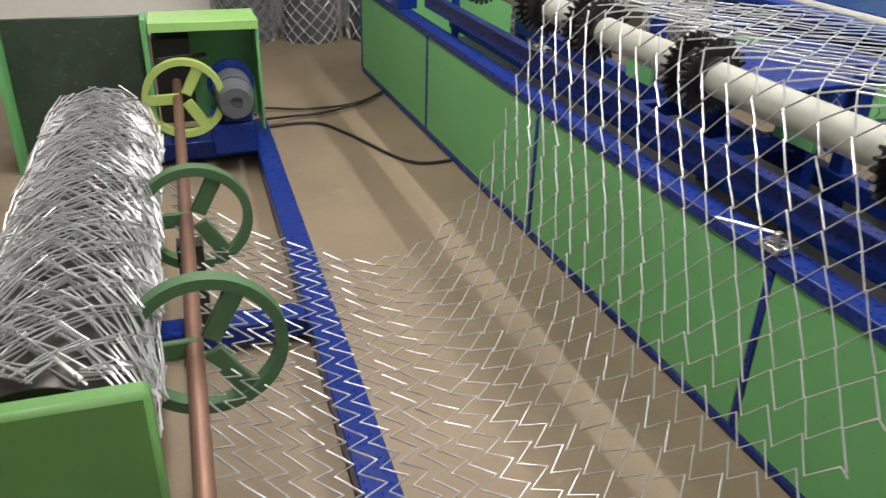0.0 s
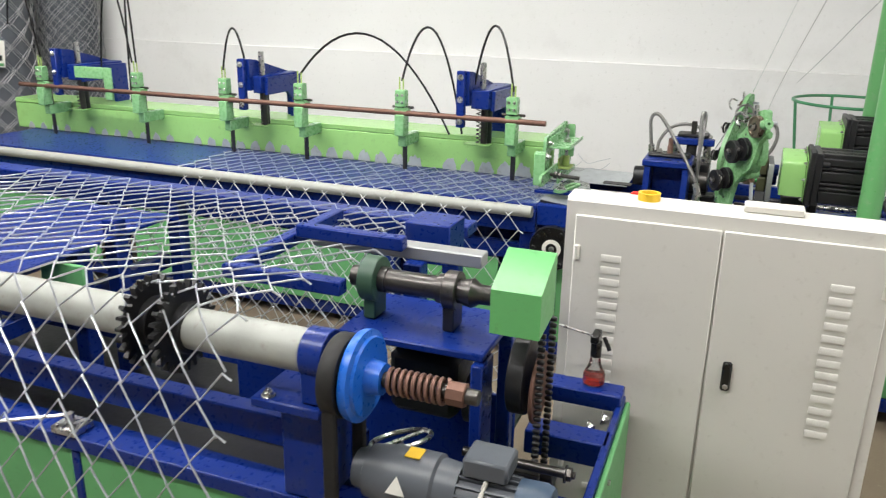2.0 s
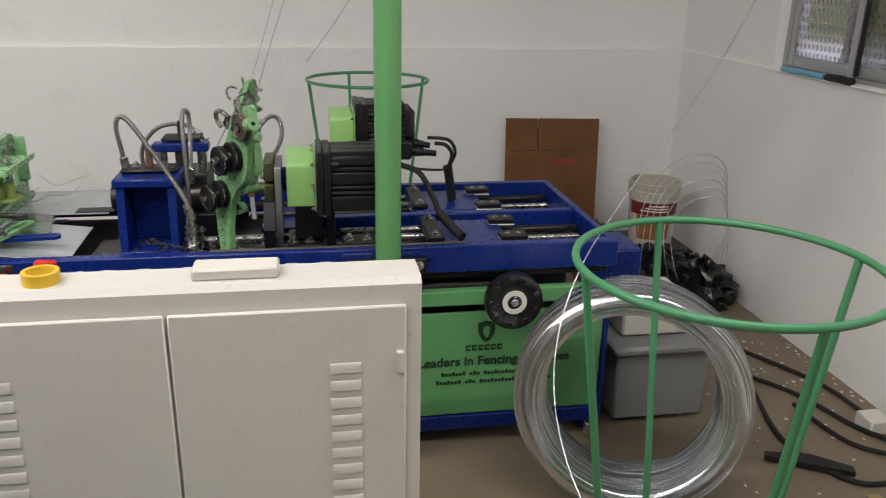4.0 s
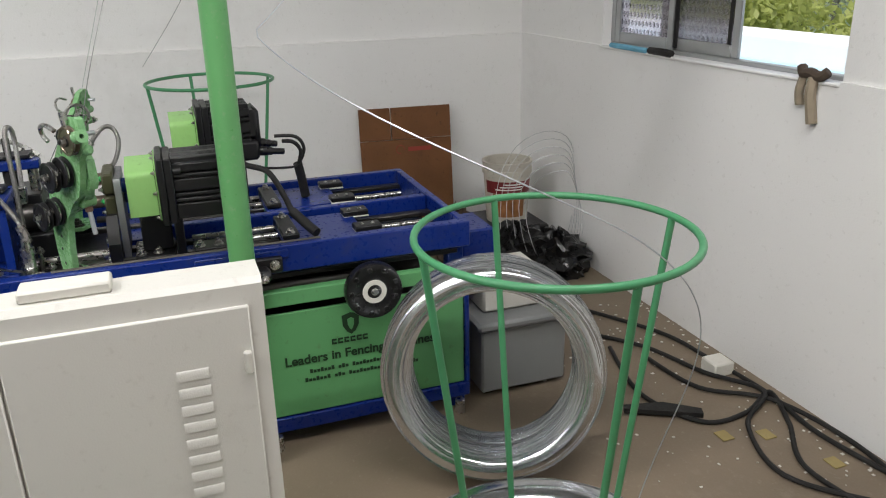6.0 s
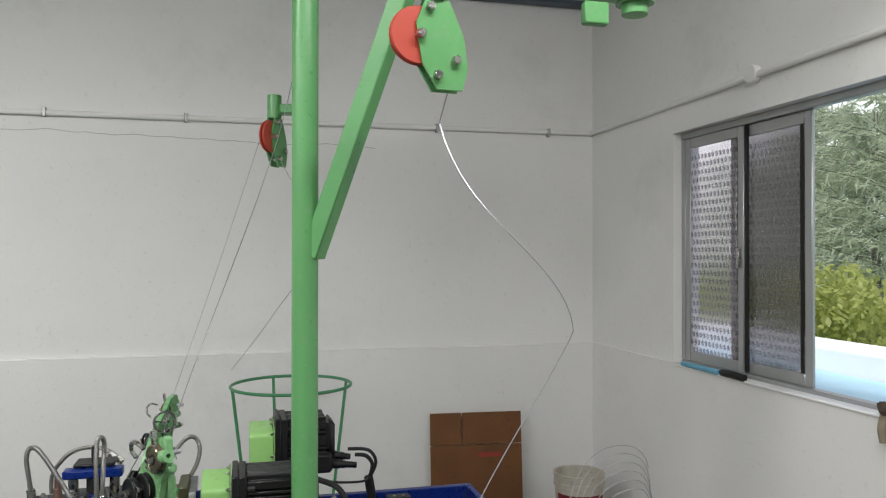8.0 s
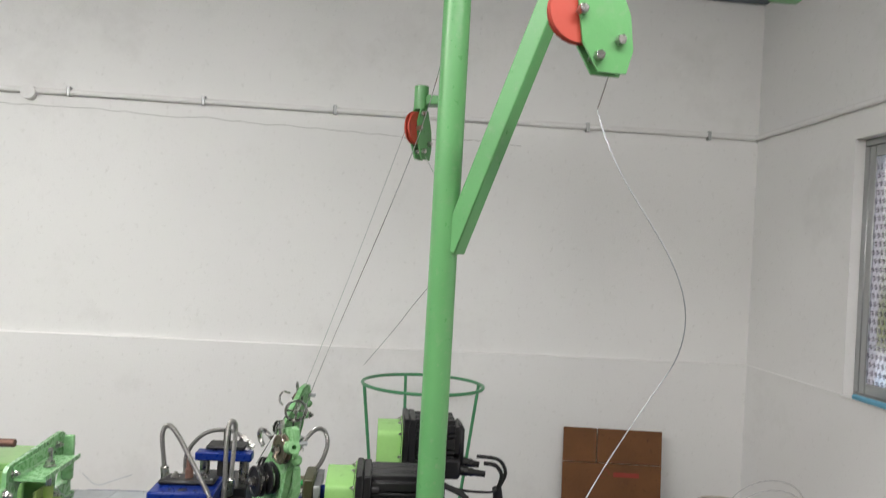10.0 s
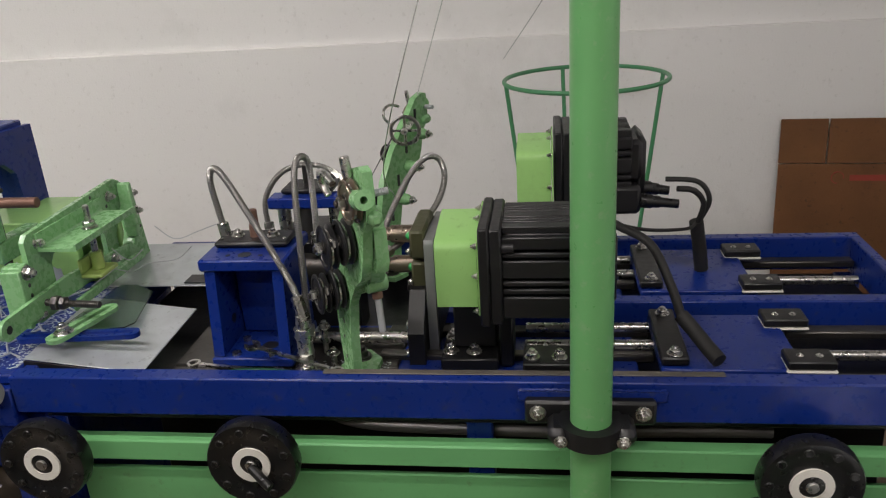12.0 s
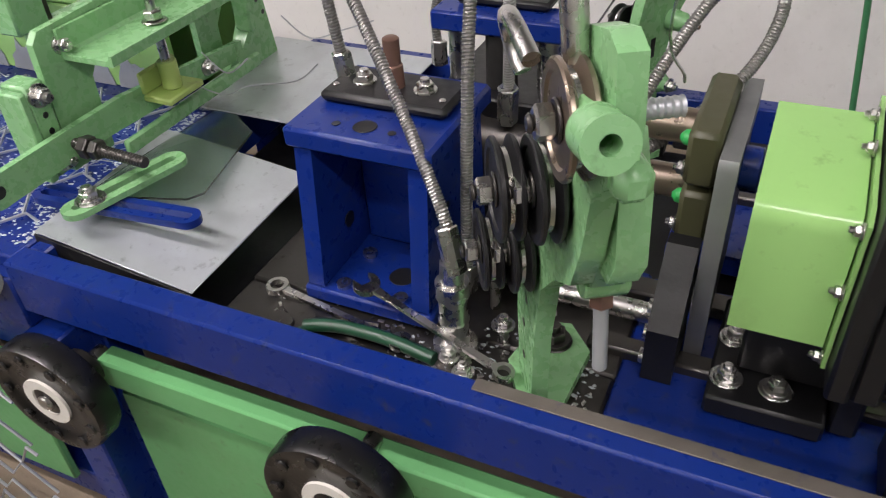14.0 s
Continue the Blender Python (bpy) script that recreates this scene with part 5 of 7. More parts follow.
single("conduit", Geo().sweep(spline([(4.0, 0.30, 0.64), (3.96, 0.18, 0.625), (3.95, -0.05, 0.62), (3.96, -0.3, 0.61), (3.97, -0.55, 0.61), (3.98, -0.75, 0.605)]), 0.017, 10), BRAID, "dusty flexible conduit under the bed", "conduit")

# wire from the rear pulley to the guide arms
def wire(pts, label, r=0.0016, n=10):
    return single("steel_wire", Geo().sweep(spline(pts, n), r, 5), BRIGHTZINC, label, "wire", "steel wires")


wire([(4.85, -0.24, 2.40), (4.87, -0.05, 1.80), (4.81, 0.135, 1.24)], "galvanised feed wire running down to the guide arm", 0.0014)
wire([(4.86, -0.31, 2.28), (4.95, -0.48, 1.9), (5.2, -0.30, 1.55), (5.45, -0.10, 1.25)], "galvanised feed wire from the rear pulley", 0.0014)
wire([(3.80, -0.36, 2.75), (3.82, -0.25, 2.2), (3.93, 0.05, 1.35), (3.96, 0.06, 1.18)], "galvanised feed wire running down to the guide arm", 0.0014)

wire([(4.66, 0.194, 1.146), (4.555, 0.233, 1.074), (4.45, 0.272, 1.003)], "thin wire running down from the adjusting wheel", 0.0022)
wire([(3.20, -0.665, 2.33), (3.235, -0.66, 2.27), (3.27, -0.647, 2.195)], "short wire end leaving the pulley block", 0.002)
# springy feed wire, turning slowly as it is drawn from the coil
PULLEY, COIL = Vector((3.27, -0.647, 2.195)), Vector((2.678, -1.114, 0.149))
down = (COIL - PULLEY).normalized()
aside = Vector((0.3, -0.95, 0)); aside = (aside - down * aside.dot(down)).normalized()
near = down.cross(aside)
span = (COIL - PULLEY).length
PITCH = -2.511


def swell(s):
    """How far the wire stands off its axis, s metres under the pulley."""
    return 0.438 * min(1.0, s / 0.6) ** 2.5 * (1 - 0.5 * max(0.0, s - 1.2))


g = Geo().sweep([((r := swell(s)) * math.cos(2 * math.pi * (s - 0.80) / PITCH), r * math.sin(2 * math.pi * (s - 0.80) / PITCH), s) for s in [span * i / 110 for i in range(111)]], 0.0017, 5)
feed_wire = single("feed_wire", g, ZINC, "springy galvanised wire winding up from coil to pulley", "wire")
WIRE_BASE = Matrix((aside, near, down)).transposed().to_4x4()
WIRE_BASE.translation = PULLEY

# ---- control cabinet ----
cab = thing("control_cabinet", "white steel control cabinet with two louvred doors and sloping panel", "cabinet")
CX, CY0, CY1, CZ = 2.70, -0.291, 0.612, 1.146
prof = [(CX, 0.05), (CX, CZ - 0.012), (CX + 0.012, CZ), (CX + 0.10, CZ), (CX + 0.103, CZ - 0.022), (CX + 0.30, CZ - 0.097), (CX + 0.30, 0.05)]
part("body", Geo().prism(prof, Matrix.Translation((0, CY1, 0)) @ Euler((radians(90), 0, 0)).to_matrix().to_4x4(), CY1 - CY0), CABINET, cab)
part("plinth", Geo().box((CX + 0.02, CY0 + 0.02, 0), (CX + 0.28, CY1 - 0.02, 0.05)), BLACK, cab)
for k, (a, b) in enumerate(((CY0 + 0.03, 0.167), (0.173, CY1 - 0.03))):
    d = part("door", Geo().box((CX - 0.012, a, 0.08), (CX - 0.0005, b, CZ - 0.050), 0.003), CABINET, cab, "white sheet steel door with pressed louvres")
    yl = 0.469 if k else -0.146
    for i in range(14):
        z = 0.985 - i * 0.0369 - (0.30 if i > 12 else 0)
        g = Geo()
        n = 6
        prof2 = [(0, 0)] + [(-0.0042 * math.sin(math.pi * 0.5 * j / n), -0.020 + 0.020 * math.cos(math.pi * 0.5 * j / n)) for j in range(1, n + 1)]
        g.prism([(x + CX - 0.0125, zz + z) for x, zz in prof2] + [(CX - 0.0125, z - 0.020)], Matrix.Translation((0, yl + 0.029, 0)) @ Euler((radians(90), 0, 0)).to_matrix().to_4x4(), 0.058)
        part("louvre", g, CABINET, d)
    yh = a + 0.012 if not k else b - 0.012
    part("hinge", Geo().cyl((CX - 0.016, yh, 0.960), (CX - 0.016, yh, 1.005), 0.008, 10), WHITE, d)
    part("hinge", Geo().cyl((CX - 0.016, yh, 0.25), (CX - 0.016, yh, 0.29), 0.008, 10), WHITE, d)
h = part("handle", Geo().box((CX - 0.026, 0.097, 0.620), (CX - 0.0125, 0.124, 0.713), 0.006), PLASTIC, cab, "black swing handle")
part("lock", Geo().cyl((CX - 0.030, 0.11, 0.636), (CX - 0.024, 0.11, 0.636), 0.008, 12), STEEL, h)
# panel of buttons on the slope
slope = Matrix.Translation((CX + 0.103, CY1, CZ - 0.022)) @ Euler((0, math.atan2(0.075, 0.20), 0)).to_matrix().to_4x4()
def on_panel(u, v, w=0.0):
    return slope @ Vector((u, -v, w))
n_up = (slope.to_3x3() @ Vector((0, 0, 1)))
for k, (u, v, kind) in enumerate([(0.15, 0.10, "sel"), (0.10, 0.10, "lit"), (0.15, 0.17, "emg"), (0.15, 0.23, "cap"), (0.15, 0.29, "cap"), (0.15, 0.36, "cap"), (0.15, 0.45, "cap"), (0.15, 0.52, "cap"), (0.15, 0.59, "cap"), (0.15, 0.66, "cap"), (0.15, 0.73, "cap"), (0.10, 0.23, "cap")]):
    b = part("button", Geo().box((-0.017, -0.017, 0), (0.017, 0.017, 0.006), 0.002, slope @ Matrix.Translation((u, -v, 0))), PLASTIC, cab)
    c = on_panel(u, v, 0.006)
    if kind == "emg":
        part("mushroom", Geo().lathe(c, c + n_up * 0.05, [(0, 0.012), (0.022, 0.012), (0.024, 0.021), (0.036, 0.022), (0.042, 0.016)], 18), RED, b, "red mushroom stop button")
    elif kind == "lit":
        part("cap", Geo().cyl(c, c + n_up * 0.016, 0.015, 16), REDLAMP, b, "lit red button")
    elif kind == "sel":
        part("knob", Geo().cyl(c, c + n_up * 0.012, 0.014, 16).box((-0.004, -0.013, 0.012), (0.004, 0.013, 0.035), 0.002, Matrix.Translation(c)), PLASTIC, b)
    else:
        part("cap", Geo().cyl(c, c + n_up * 0.016, 0.015, 16), CLEAR, b)
part("display", Geo().box((0.02, -0.56, 0.0), (0.12, -0.32, 0.006), 0.003, slope), PLASTIC, cab, "dark touch display")
mk = single("marker_pen", Geo().cyl(on_panel(0.125, 0.20, 0.012), on_panel(0.135, 0.36, 0.012), 0.008, 12), PLASTIC, "black marker pen with a blue cap on the cabinet", "marker pen")
part("cap", Geo().cyl(on_panel(0.1243, 0.19, 0.012), on_panel(0.128, 0.24, 0.012), 0.0095, 12), BRIGHTBLUE, mk)
single("duster", Geo().box((CX + 0.025, -0.03, CZ), (CX + 0.085, 0.125, CZ + 0.022), 0.004), WHITE, "white board duster on the cabinet top", "duster")
single("tape_roll", Geo().pipe((CX + 0.055, 0.385, CZ), (CX + 0.055, 0.385, CZ + 0.022), 0.032, 0.024, 24), YELLOW, "small yellow tape roll on the cabinet top", "tape roll")

# ---- pulling machine ----
pm = thing("mesh_pulling_machine", "long blue machine frame with green panels and toothed pulling roller", "pulling machine")
QX, QY0, QY1 = 1.78, 0.36, 5.81
seams = [QY0, 1.66, 3.03, 4.40, QY1]
part("bottom_rail", Geo().box((QX, QY0, 0.008), (QX + 0.06, QY1, 0.035)), BLUE, pm)
part("top_rail", Geo().box((QX - 0.005, QY0, 0.572), (QX + 0.085, QY1, 0.612)), BLUE, pm)
for a, b in zip(seams[:-1], seams[1:]):
    part("panel", Geo().box((QX + 0.004, a + 0.014, 0.037), (QX + 0.016, b - 0.014, 0.570)), GREEN, pm, "mid green sheet panel")
for y in seams:
    part("upright", Geo().box((QX, y - 0.0125, 0.037), (QX + 0.05, y + 0.0125, 0.570)), BLUE, pm)
for y in (QY0 + 0.05, 2.9, QY1 - 0.05):
    part("foot", Geo().cyl((QX + 0.03, y, 0), (QX + 0.03, y, 0.008), 0.03, 14), DARKSTEEL, pm)
part("end_panel", Geo().box((QX + 0.062, QY1 - 0.015, 0.03), (2.95, QY1, 0.60)), GREEN, pm)
part("end_panel", Geo().box((QX + 0.062, QY0, 0.03), (2.58, QY0 + 0.015, 0.58)), GREEN, pm)
part("back_rail", Geo().box((2.88, 0.98, 0.915), (2.98, 4.95, 0.955)), BLUE, pm)
part("middle_rail", Geo().box((1.885, 1.09, 0.655), (1.94, 4.75, 0.735)), BLUE, pm)
part("under_rail", Geo().box((2.10, 1.0, 0.50), (2.16, 4.9, 0.58)).box((2.55, 1.0, 0.45), (2.61, 4.9, 0.53)), BLUE, pm)
part("inner_tray", Geo().box((1.9, 0.75, 0.30), (2.9, 5.4, 0.315)), BLACK, pm)
for y in (1.02, 2.2, 3.4, 4.85):
    for x in (2.90, 2.56):
        part("post", Geo().box((x, y, 0.0), (x + 0.06, y + 0.06, 0.914)), BLUE, pm)
for y in (2.30, 2.75):
    part("cross_beam", Geo().box((1.95, y, 0.60), (2.95, y + 0.05, 0.66)), BLUE, pm)
part("feed_sheet", Geo().box((2.12, 2.20, 0.845), (2.87, 2.78, 0.86)), BLUE, pm, "blue feed sheet with dull shine")
part("feed_sheet_lip", Geo().box((2.10, 2.20, 0.80), (2.118, 2.78, 0.86)), BLUE, pm)
part("sheet_leg", Geo().box((2.40, 2.22, 0.32), (2.46, 2.28, 0.843)).box((2.40, 2.70, 0.32), (2.46, 2.76, 0.843)), BLUE, pm)
part("inner_panel", Geo().box((2.32, 2.12, 0.66), (2.335, 2.31, 0.83)), GREEN, pm)
part("inner_panel", Geo().box((2.32, 3.05, 0.62), (2.335, 3.25, 0.80)), GREEN, pm)
# roller and toothed discs
RX, RZ = 1.80, 0.975
for a, b in ((0.964, 1.27), (1.40, 2.04), (2.15, 2.64), (2.75, 3.03), (3.14, 4.9)):
    part("roller_tube", Geo().cyl((RX, a, RZ), (RX, b, RZ), 0.048, 24), TUBE, pm, "scuffed grey steel tube")
part("shaft", Geo().cyl((RX, 0.86, RZ), (RX, 5.05, RZ), 0.022, 16), DARKSTEEL, pm)


def toothed(y):
    g = Geo()
    n = 26
    prof = []
    for k in range(n):
        for d, r in ((0.0, 0.088), (0.22, 0.108), (0.5, 0.108), (0.72, 0.088)):
            a = 2 * math.pi * (k + d) / n
            prof.append((r * math.cos(a), r * math.sin(a)))
    g.prism(prof, Matrix.Translation((RX, y + 0.008, RZ)) @ Euler((radians(90), 0, 0)).to_matrix().to_4x4(), 0.016)
    g.cyl((RX, y - 0.03, RZ), (RX, y + 0.03, RZ), 0.06, 20)
    return part("toothed_disc", g, BLACK, pm, "black toothed pulling disc")


for y in (1.29, 1.38, 2.05, 2.14, 2.65, 2.74, 3.04, 3.13, 3.7, 3.79, 4.3, 4.39):
    toothed(y)
for y0, y1 in ((0.918, 1.030), (4.92, 5.04)):
    p = part("pillar", Geo().box((RX - 0.02, y0, 0.614), (RX + 0.10, y1, 0.845)).box((RX - 0.06, y0 - 0.01, 0.846), (RX + 0.12, y1 + 0.05, 0.87)), BLUE, pm)
    part("bearing", Geo().box((RX - 0.046, y0 - 0.012, 0.872), (RX + 0.046, y0 + 0.043, RZ)).cyl((RX, y0 - 0.012, RZ), (RX, y0 + 0.043, RZ), 0.056, 24), BLUE, p)
    part("bolt", Geo().hexbolt((RX - 0.04, y1 + 0.015, 0.87), (0, 0, 1), 0.012, 0.01), STEEL, p)
CX2 = RX + 0.022
part("drive_pulley", Geo().lathe((RX, 0.90, RZ - 0.04), (RX, 0.862, RZ - 0.04), [(0, 0.02), (0, 0.088), (0.004, 0.091), (0.034, 0.091), (0.038, 0.088), (0.038, 0.02)], 32), RUBBER, pm, "black belt pulley")
part("belt", Geo().box((RX - 0.075, 0.865, 0.63), (RX - 0.058, 0.897, 0.94)).box((RX + 0.058, 0.865, 0.63), (RX + 0.075, 0.897, 0.94)), RUBBER, pm)
w = part("blue_wheel", Geo().lathe((CX2, 0.858, RZ - 0.045), (CX2, 0.775, RZ - 0.045), [(0, 0.03), (0, 0.098), (0.010, 0.101), (0.020, 0.101), (0.024, 0.088), (0.030, 0.085), (0.030, 0.040), (0.062, 0.034), (0.062, 0.02)], 40), BRIGHTBLUE, pm, "bright blue clutch wheel")
part("clutch_shaft", Geo().cyl((CX2, 0.80, RZ - 0.045), (CX2, 0.585, RZ - 0.045), 0.017, 14), DARKSTEEL, pm)
part("clutch_spring", Geo().sweep([(CX2 + 0.026 * math.cos(k * 0.52), 0.785 - k * 0.00118, RZ - 0.045 + 0.026 * math.sin(k * 0.52)) for k in range(112)], 0.0048, 6), COPPER, pm, "rusty clutch spring")
part("spring_nut", Geo().cyl((CX2, 0.652, RZ - 0.045), (CX2, 0.612, RZ - 0.045), 0.026, 8), RUST, pm)
part("reducer", Geo().box((2.17, 0.76, 0.64), (2.33, 0.95, 0.82), 0.02).cyl((2.23, 0.72, 0.70), (2.23, 0.74, 0.70), 0.07, 20), BLACK, pm, "black gearbox under the drive plate")
# gear motor
gm = thing("gear_motor", "grey worm gear motor with a ribbed housing on the machine front", "motor")
part("gearbox", Geo().lathe((1.80, 0.905, 0.70), (1.80, 0.63, 0.70), [(0, 0.03), (0.0, 0.048), (0.012, 0.052), (0.03, 0.052), (0.036, 0.066), (0.07, 0.070), (0.10, 0.078), (0.215, 0.078), (0.222, 0.070), (0.275, 0.066)], 28), GREYPAINT, gm)
foot = part("gearbox_foot", Geo().prism([(1.735, 0.562), (1.728, 0.60), (1.735, 0.70), (1.80, 0.72), (1.865, 0.70), (1.872, 0.60), (1.865, 0.562)], Matrix.Translation((0, 0.815, 0)) @ Euler((radians(90), 0, 0)).to_matrix().to_4x4(), 0.085), GREYPAINT, gm)
part("foot_flange", Geo().box((1.700, 0.715, 0.561), (1.885, 0.875, 0.577), 0.004), GREYPAINT, foot)
part("foot_bolt", Geo().cyl((1.718, 0.855, 0.577), (1.718, 0.855, 0.581), 0.017, 16).hexbolt((1.718, 0.855, 0.581), (0, 0, 1), 0.013, 0.013).cyl((1.718, 0.735, 0.577), (1.718, 0.735, 0.581), 0.017, 16).hexbolt((1.718, 0.735, 0.581), (0, 0, 1), 0.013, 0.013), STEEL, foot)
mo = part("motor_body", Geo().cyl((1.80, 0.63, 0.685), (1.80, 0.49, 0.685), 0.068, 24), GREYPAINT, gm)
g = Geo()
for k in range(20):
    a = 2 * math.pi * k / 20
    g.box((-0.003, -0.14, 0.066), (0.003, 0, 0.078), 0.001, Matrix.Translation((1.80, 0.63, 0.685)) @ Matrix.Rotation(a, 4, "Y"))
part("cooling_fin", g, GREYPAINT, mo)
part("fan_cover", Geo().lathe((1.80, 0.49, 0.685), (1.80, 0.40, 0.685), [(0, 0.076), (0.06, 0.078), (0.08, 0.07), (0.085, 0.05)], 24), material("blue_grey_paint", (0.045, 0.075, 0.12), 0.4, var=0.2, dirt=(0.10, 0.11, 0.12), dirt_amount=0.4, dirt_scale=18), gm, "blue-grey fan cover")
part("terminal_box", Geo().box((1.765, 0.51, 0.765), (1.86, 0.62, 0.815), 0.006), GREYPAINT, gm)
part("name_plate", Geo().box((1.775, 0.73, 0.7765), (1.82, 0.77, 0.7795), 0.001), YELLOW, gm, "yellow sticker")
part("warning_mark", Geo().prism([(-0.025, -0.02), (0.025, -0.02), (0, 0.025)], Matrix.Translation((1.724, 0.77, 0.725)) @ Euler((radians(75), 0, radians(-90))).to_matrix().to_4x4(), 0.002), LABEL, gm, "white warning triangle")
part("base_plate", Geo().box((1.69, 0.44, 0.545), (1.90, 0.885, 0.56)), BLUE, gm)
part("lead", Geo().sweep(spline([(1.77, 0.56, 0.765), (1.735, 0.57, 0.70), (1.725, 0.56, 0.60), (1.75, 0.55, 0.57)]), 0.006, 6), WHITE, gm)
GMC = Matrix.Translation((1.82, 0.64, 0.545))
gm.matrix_basis = Matrix.Translation((0.012, -0.017, 0.026)) @ GMC @ Matrix.Scale(0.88, 4) @ GMC.inverted()
cwheel = single("crank_wheel", Geo().ring((1.98, 0.74, 0.76), (0.2, 0.3, 1), 0.07, 0.006, 30, 6).sweep([(1.92, 0.77, 0.765), (2.04, 0.71, 0.755)], 0.005, 6).sweep([(1.98, 0.74, 0.76), (1.98, 0.74, 0.66)], 0.008, 8).box((1.95, 0.71, 0.613), (2.01, 0.77, 0.66)), STEEL, "bright steel handwheel with thin rim", "handwheel")
cwheel.location = (-0.085, 0.05, -0.015)
# upper drive shaft, frame and chain guard
GUARD = material("guard_green_paint", (0.13, 0.43, 0.14), 0.38, var=0.1, dirt=(0.08, 0.14, 0.06), dirt_amount=0.4, dirt_scale=8)
part("upper_plate", Geo().box((2.08, 0.66, 0.875), (2.36, 1.05, 0.895)), BLUE, pm)
part("inner_panel", Geo().box((2.40, 0.66, 0.04), (2.41, 1.60, 0.62)), BLUE, pm)
part("tie_rod", Geo().cyl((2.04, 0.69, 0.655), (2.04, 0.44, 0.655), 0.012, 12).hexbolt((2.04, 0.44, 0.655), (0, -1, 0), 0.016, 0.014), DARKSTEEL, pm)
part("upper_leg", Geo().box((2.06, 0.655, 0.30), (2.15, 0.685, 0.874)).box((2.34, 0.66, 0.30), (2.38, 0.70, 0.874)).box((2.06, 1.0, 0.30), (2.10, 1.04, 0.874)), BLUE, pm)
part("upper_frame", Geo().box((2.12, 1.06, 0.965), (2.16, 1.42, 1.005)).box((2.17, 1.38, 0.965), (2.75, 1.42, 1.005)).box((2.42, 1.02, 1.0), (2.46, 1.37, 1.04)), BLUE, pm)
part("slide_rail", Geo().box((2.48, 0.80, 0.96), (2.54, 1.36, 1.0)), ALU, pm, "grey aluminium slide rail")
part("drive_bracket", Geo().box((2.62, 0.95, 0.90), (2.76, 1.10, 1.03)), BLUE, pm)
part("drive_shaft", Geo().lathe((2.20, 1.06, 1.0), (2.20, 0.62, 1.0), [(0, 0.028), (0.06, 0.028), (0.06, 0.034), (0.10, 0.034), (0.10, 0.03), (0.24, 0.03), (0.24, 0.038), (0.27, 0.04), (0.30, 0.03), (0.33, 0.038), (0.35, 0.025), (0.44, 0.024)], 20), DARKSTEEL, pm, "oily turned steel drive shaft")
part("bearing_block", Geo().box((2.17, 0.985, 0.897), (2.24, 1.02, 1.0)).cyl((2.20, 0.98, 1.0), (2.20, 1.025, 1.0), 0.06, 20), CASTGREEN, pm, "dark green pillow bearing")
part("bearing_block", Geo().box((2.17, 0.77, 0.897), (2.24, 0.80, 1.0)).cyl((2.20, 0.765, 1.0), (2.20, 0.80, 1.0), 0.05, 20), DARKSTEEL, pm)
gd = part("chain_guard", Geo().prism([(2.02, 0.985), (2.02, 1.09), (2.14, 1.148), (2.155, 1.148), (2.155, 1.0)], Matrix.Translation((0, 0.630, 0)) @ Euler((radians(90), 0, 0)).to_matrix().to_4x4(), 0.115), GUARD, pm, "mid green sheet chain guard")
part("sprocket", Geo().cyl((2.16, 0.56, 0.83), (2.16, 0.60, 0.83), 0.10, 28), BLACK, pm)
part("sprocket_plate", Geo().cyl((2.16, 0.535, 0.80), (2.16, 0.545, 0.80), 0.09, 28), RUST, pm)
g = Geo()
for k in range(26):
    g.box((2.09 - 0.006, 0.515, 0.96 - k * 0.0165), (2.09 + 0.006, 0.533, 0.972 - k * 0.0165), 0.003)
    g.box((2.20 - 0.006, 0.515, 0.96 - k * 0.0165), (2.20 + 0.006, 0.533, 0.972 - k * 0.0165), 0.003)
part("chain_link", g, BLACK, pm)
part("tensioner", Geo().box((2.04, 0.50, 0.60), (2.10, 0.66, 0.63)).cyl((2.07, 0.47, 0.61), (2.07, 0.54, 0.61), 0.025, 14), DARKSTEEL, pm)
part("end_channel", Geo().box((2.50, 0.38, 0.58), (2.58, 0.64, 0.63)).box((2.28, 0.38, 0.53), (2.36, 0.60, 0.60)).box((1.98, 0.38, 0.50), (2.06, 0.60, 0.58)).box((1.88, 0.375, 0.46), (2.58, 0.395, 0.60)), BLUE, pm)
part("channel_bolt", Geo().hexbolt((2.42, 0.42, 0.60), (0, -1, 0), 0.014, 0.012).hexbolt((2.45, 0.46, 0.55), (0, -1, 0), 0.014, 0.012).hexbolt((2.2, 0.375, 0.55), (0, -1, 0), 0.014, 0.012), STEEL, pm)
oc = thing("oil_can", "small oil can of red oil with a black pump head", "oil can")
part("bottle", Geo().lathe((2.56, 0.47, 0.632), (2.56, 0.47, 0.72), [(0, 0.028), (0.004, 0.032), (0.03, 0.032), (0.06, 0.018), (0.085, 0.014)], 20), CLEAR, oc)
part("oil", Geo().lathe((2.56, 0.47, 0.636), (2.56, 0.47, 0.66), [(0, 0.026), (0.003, 0.0295), (0.024, 0.0295)], 20), OIL, oc)
part("pump", Geo().cyl((2.56, 0.47, 0.716), (2.56, 0.47, 0.765), 0.016, 12).box((2.53, 0.46, 0.765), (2.59, 0.485, 0.79)).sweep([(2.56, 0.45, 0.78), (2.55, 0.43, 0.745)], 0.006, 6), PLASTIC, oc)
part("spout", Geo().sweep([(2.56, 0.48, 0.78), (2.55, 0.58, 0.80)], 0.004, 6), STEEL, oc)
part("far_guard", Geo().box((1.98, 5.06, 0.985), (2.25, 5.20, 1.105), 0.006), LIME, pm, "lime green sheet chain guard")
part("far_plate", Geo().box((2.08, 4.72, 0.875), (2.36, 5.03, 0.895)).box((2.06, 4.72, 0.30), (2.10, 4.76, 0.874)), BLUE, pm)
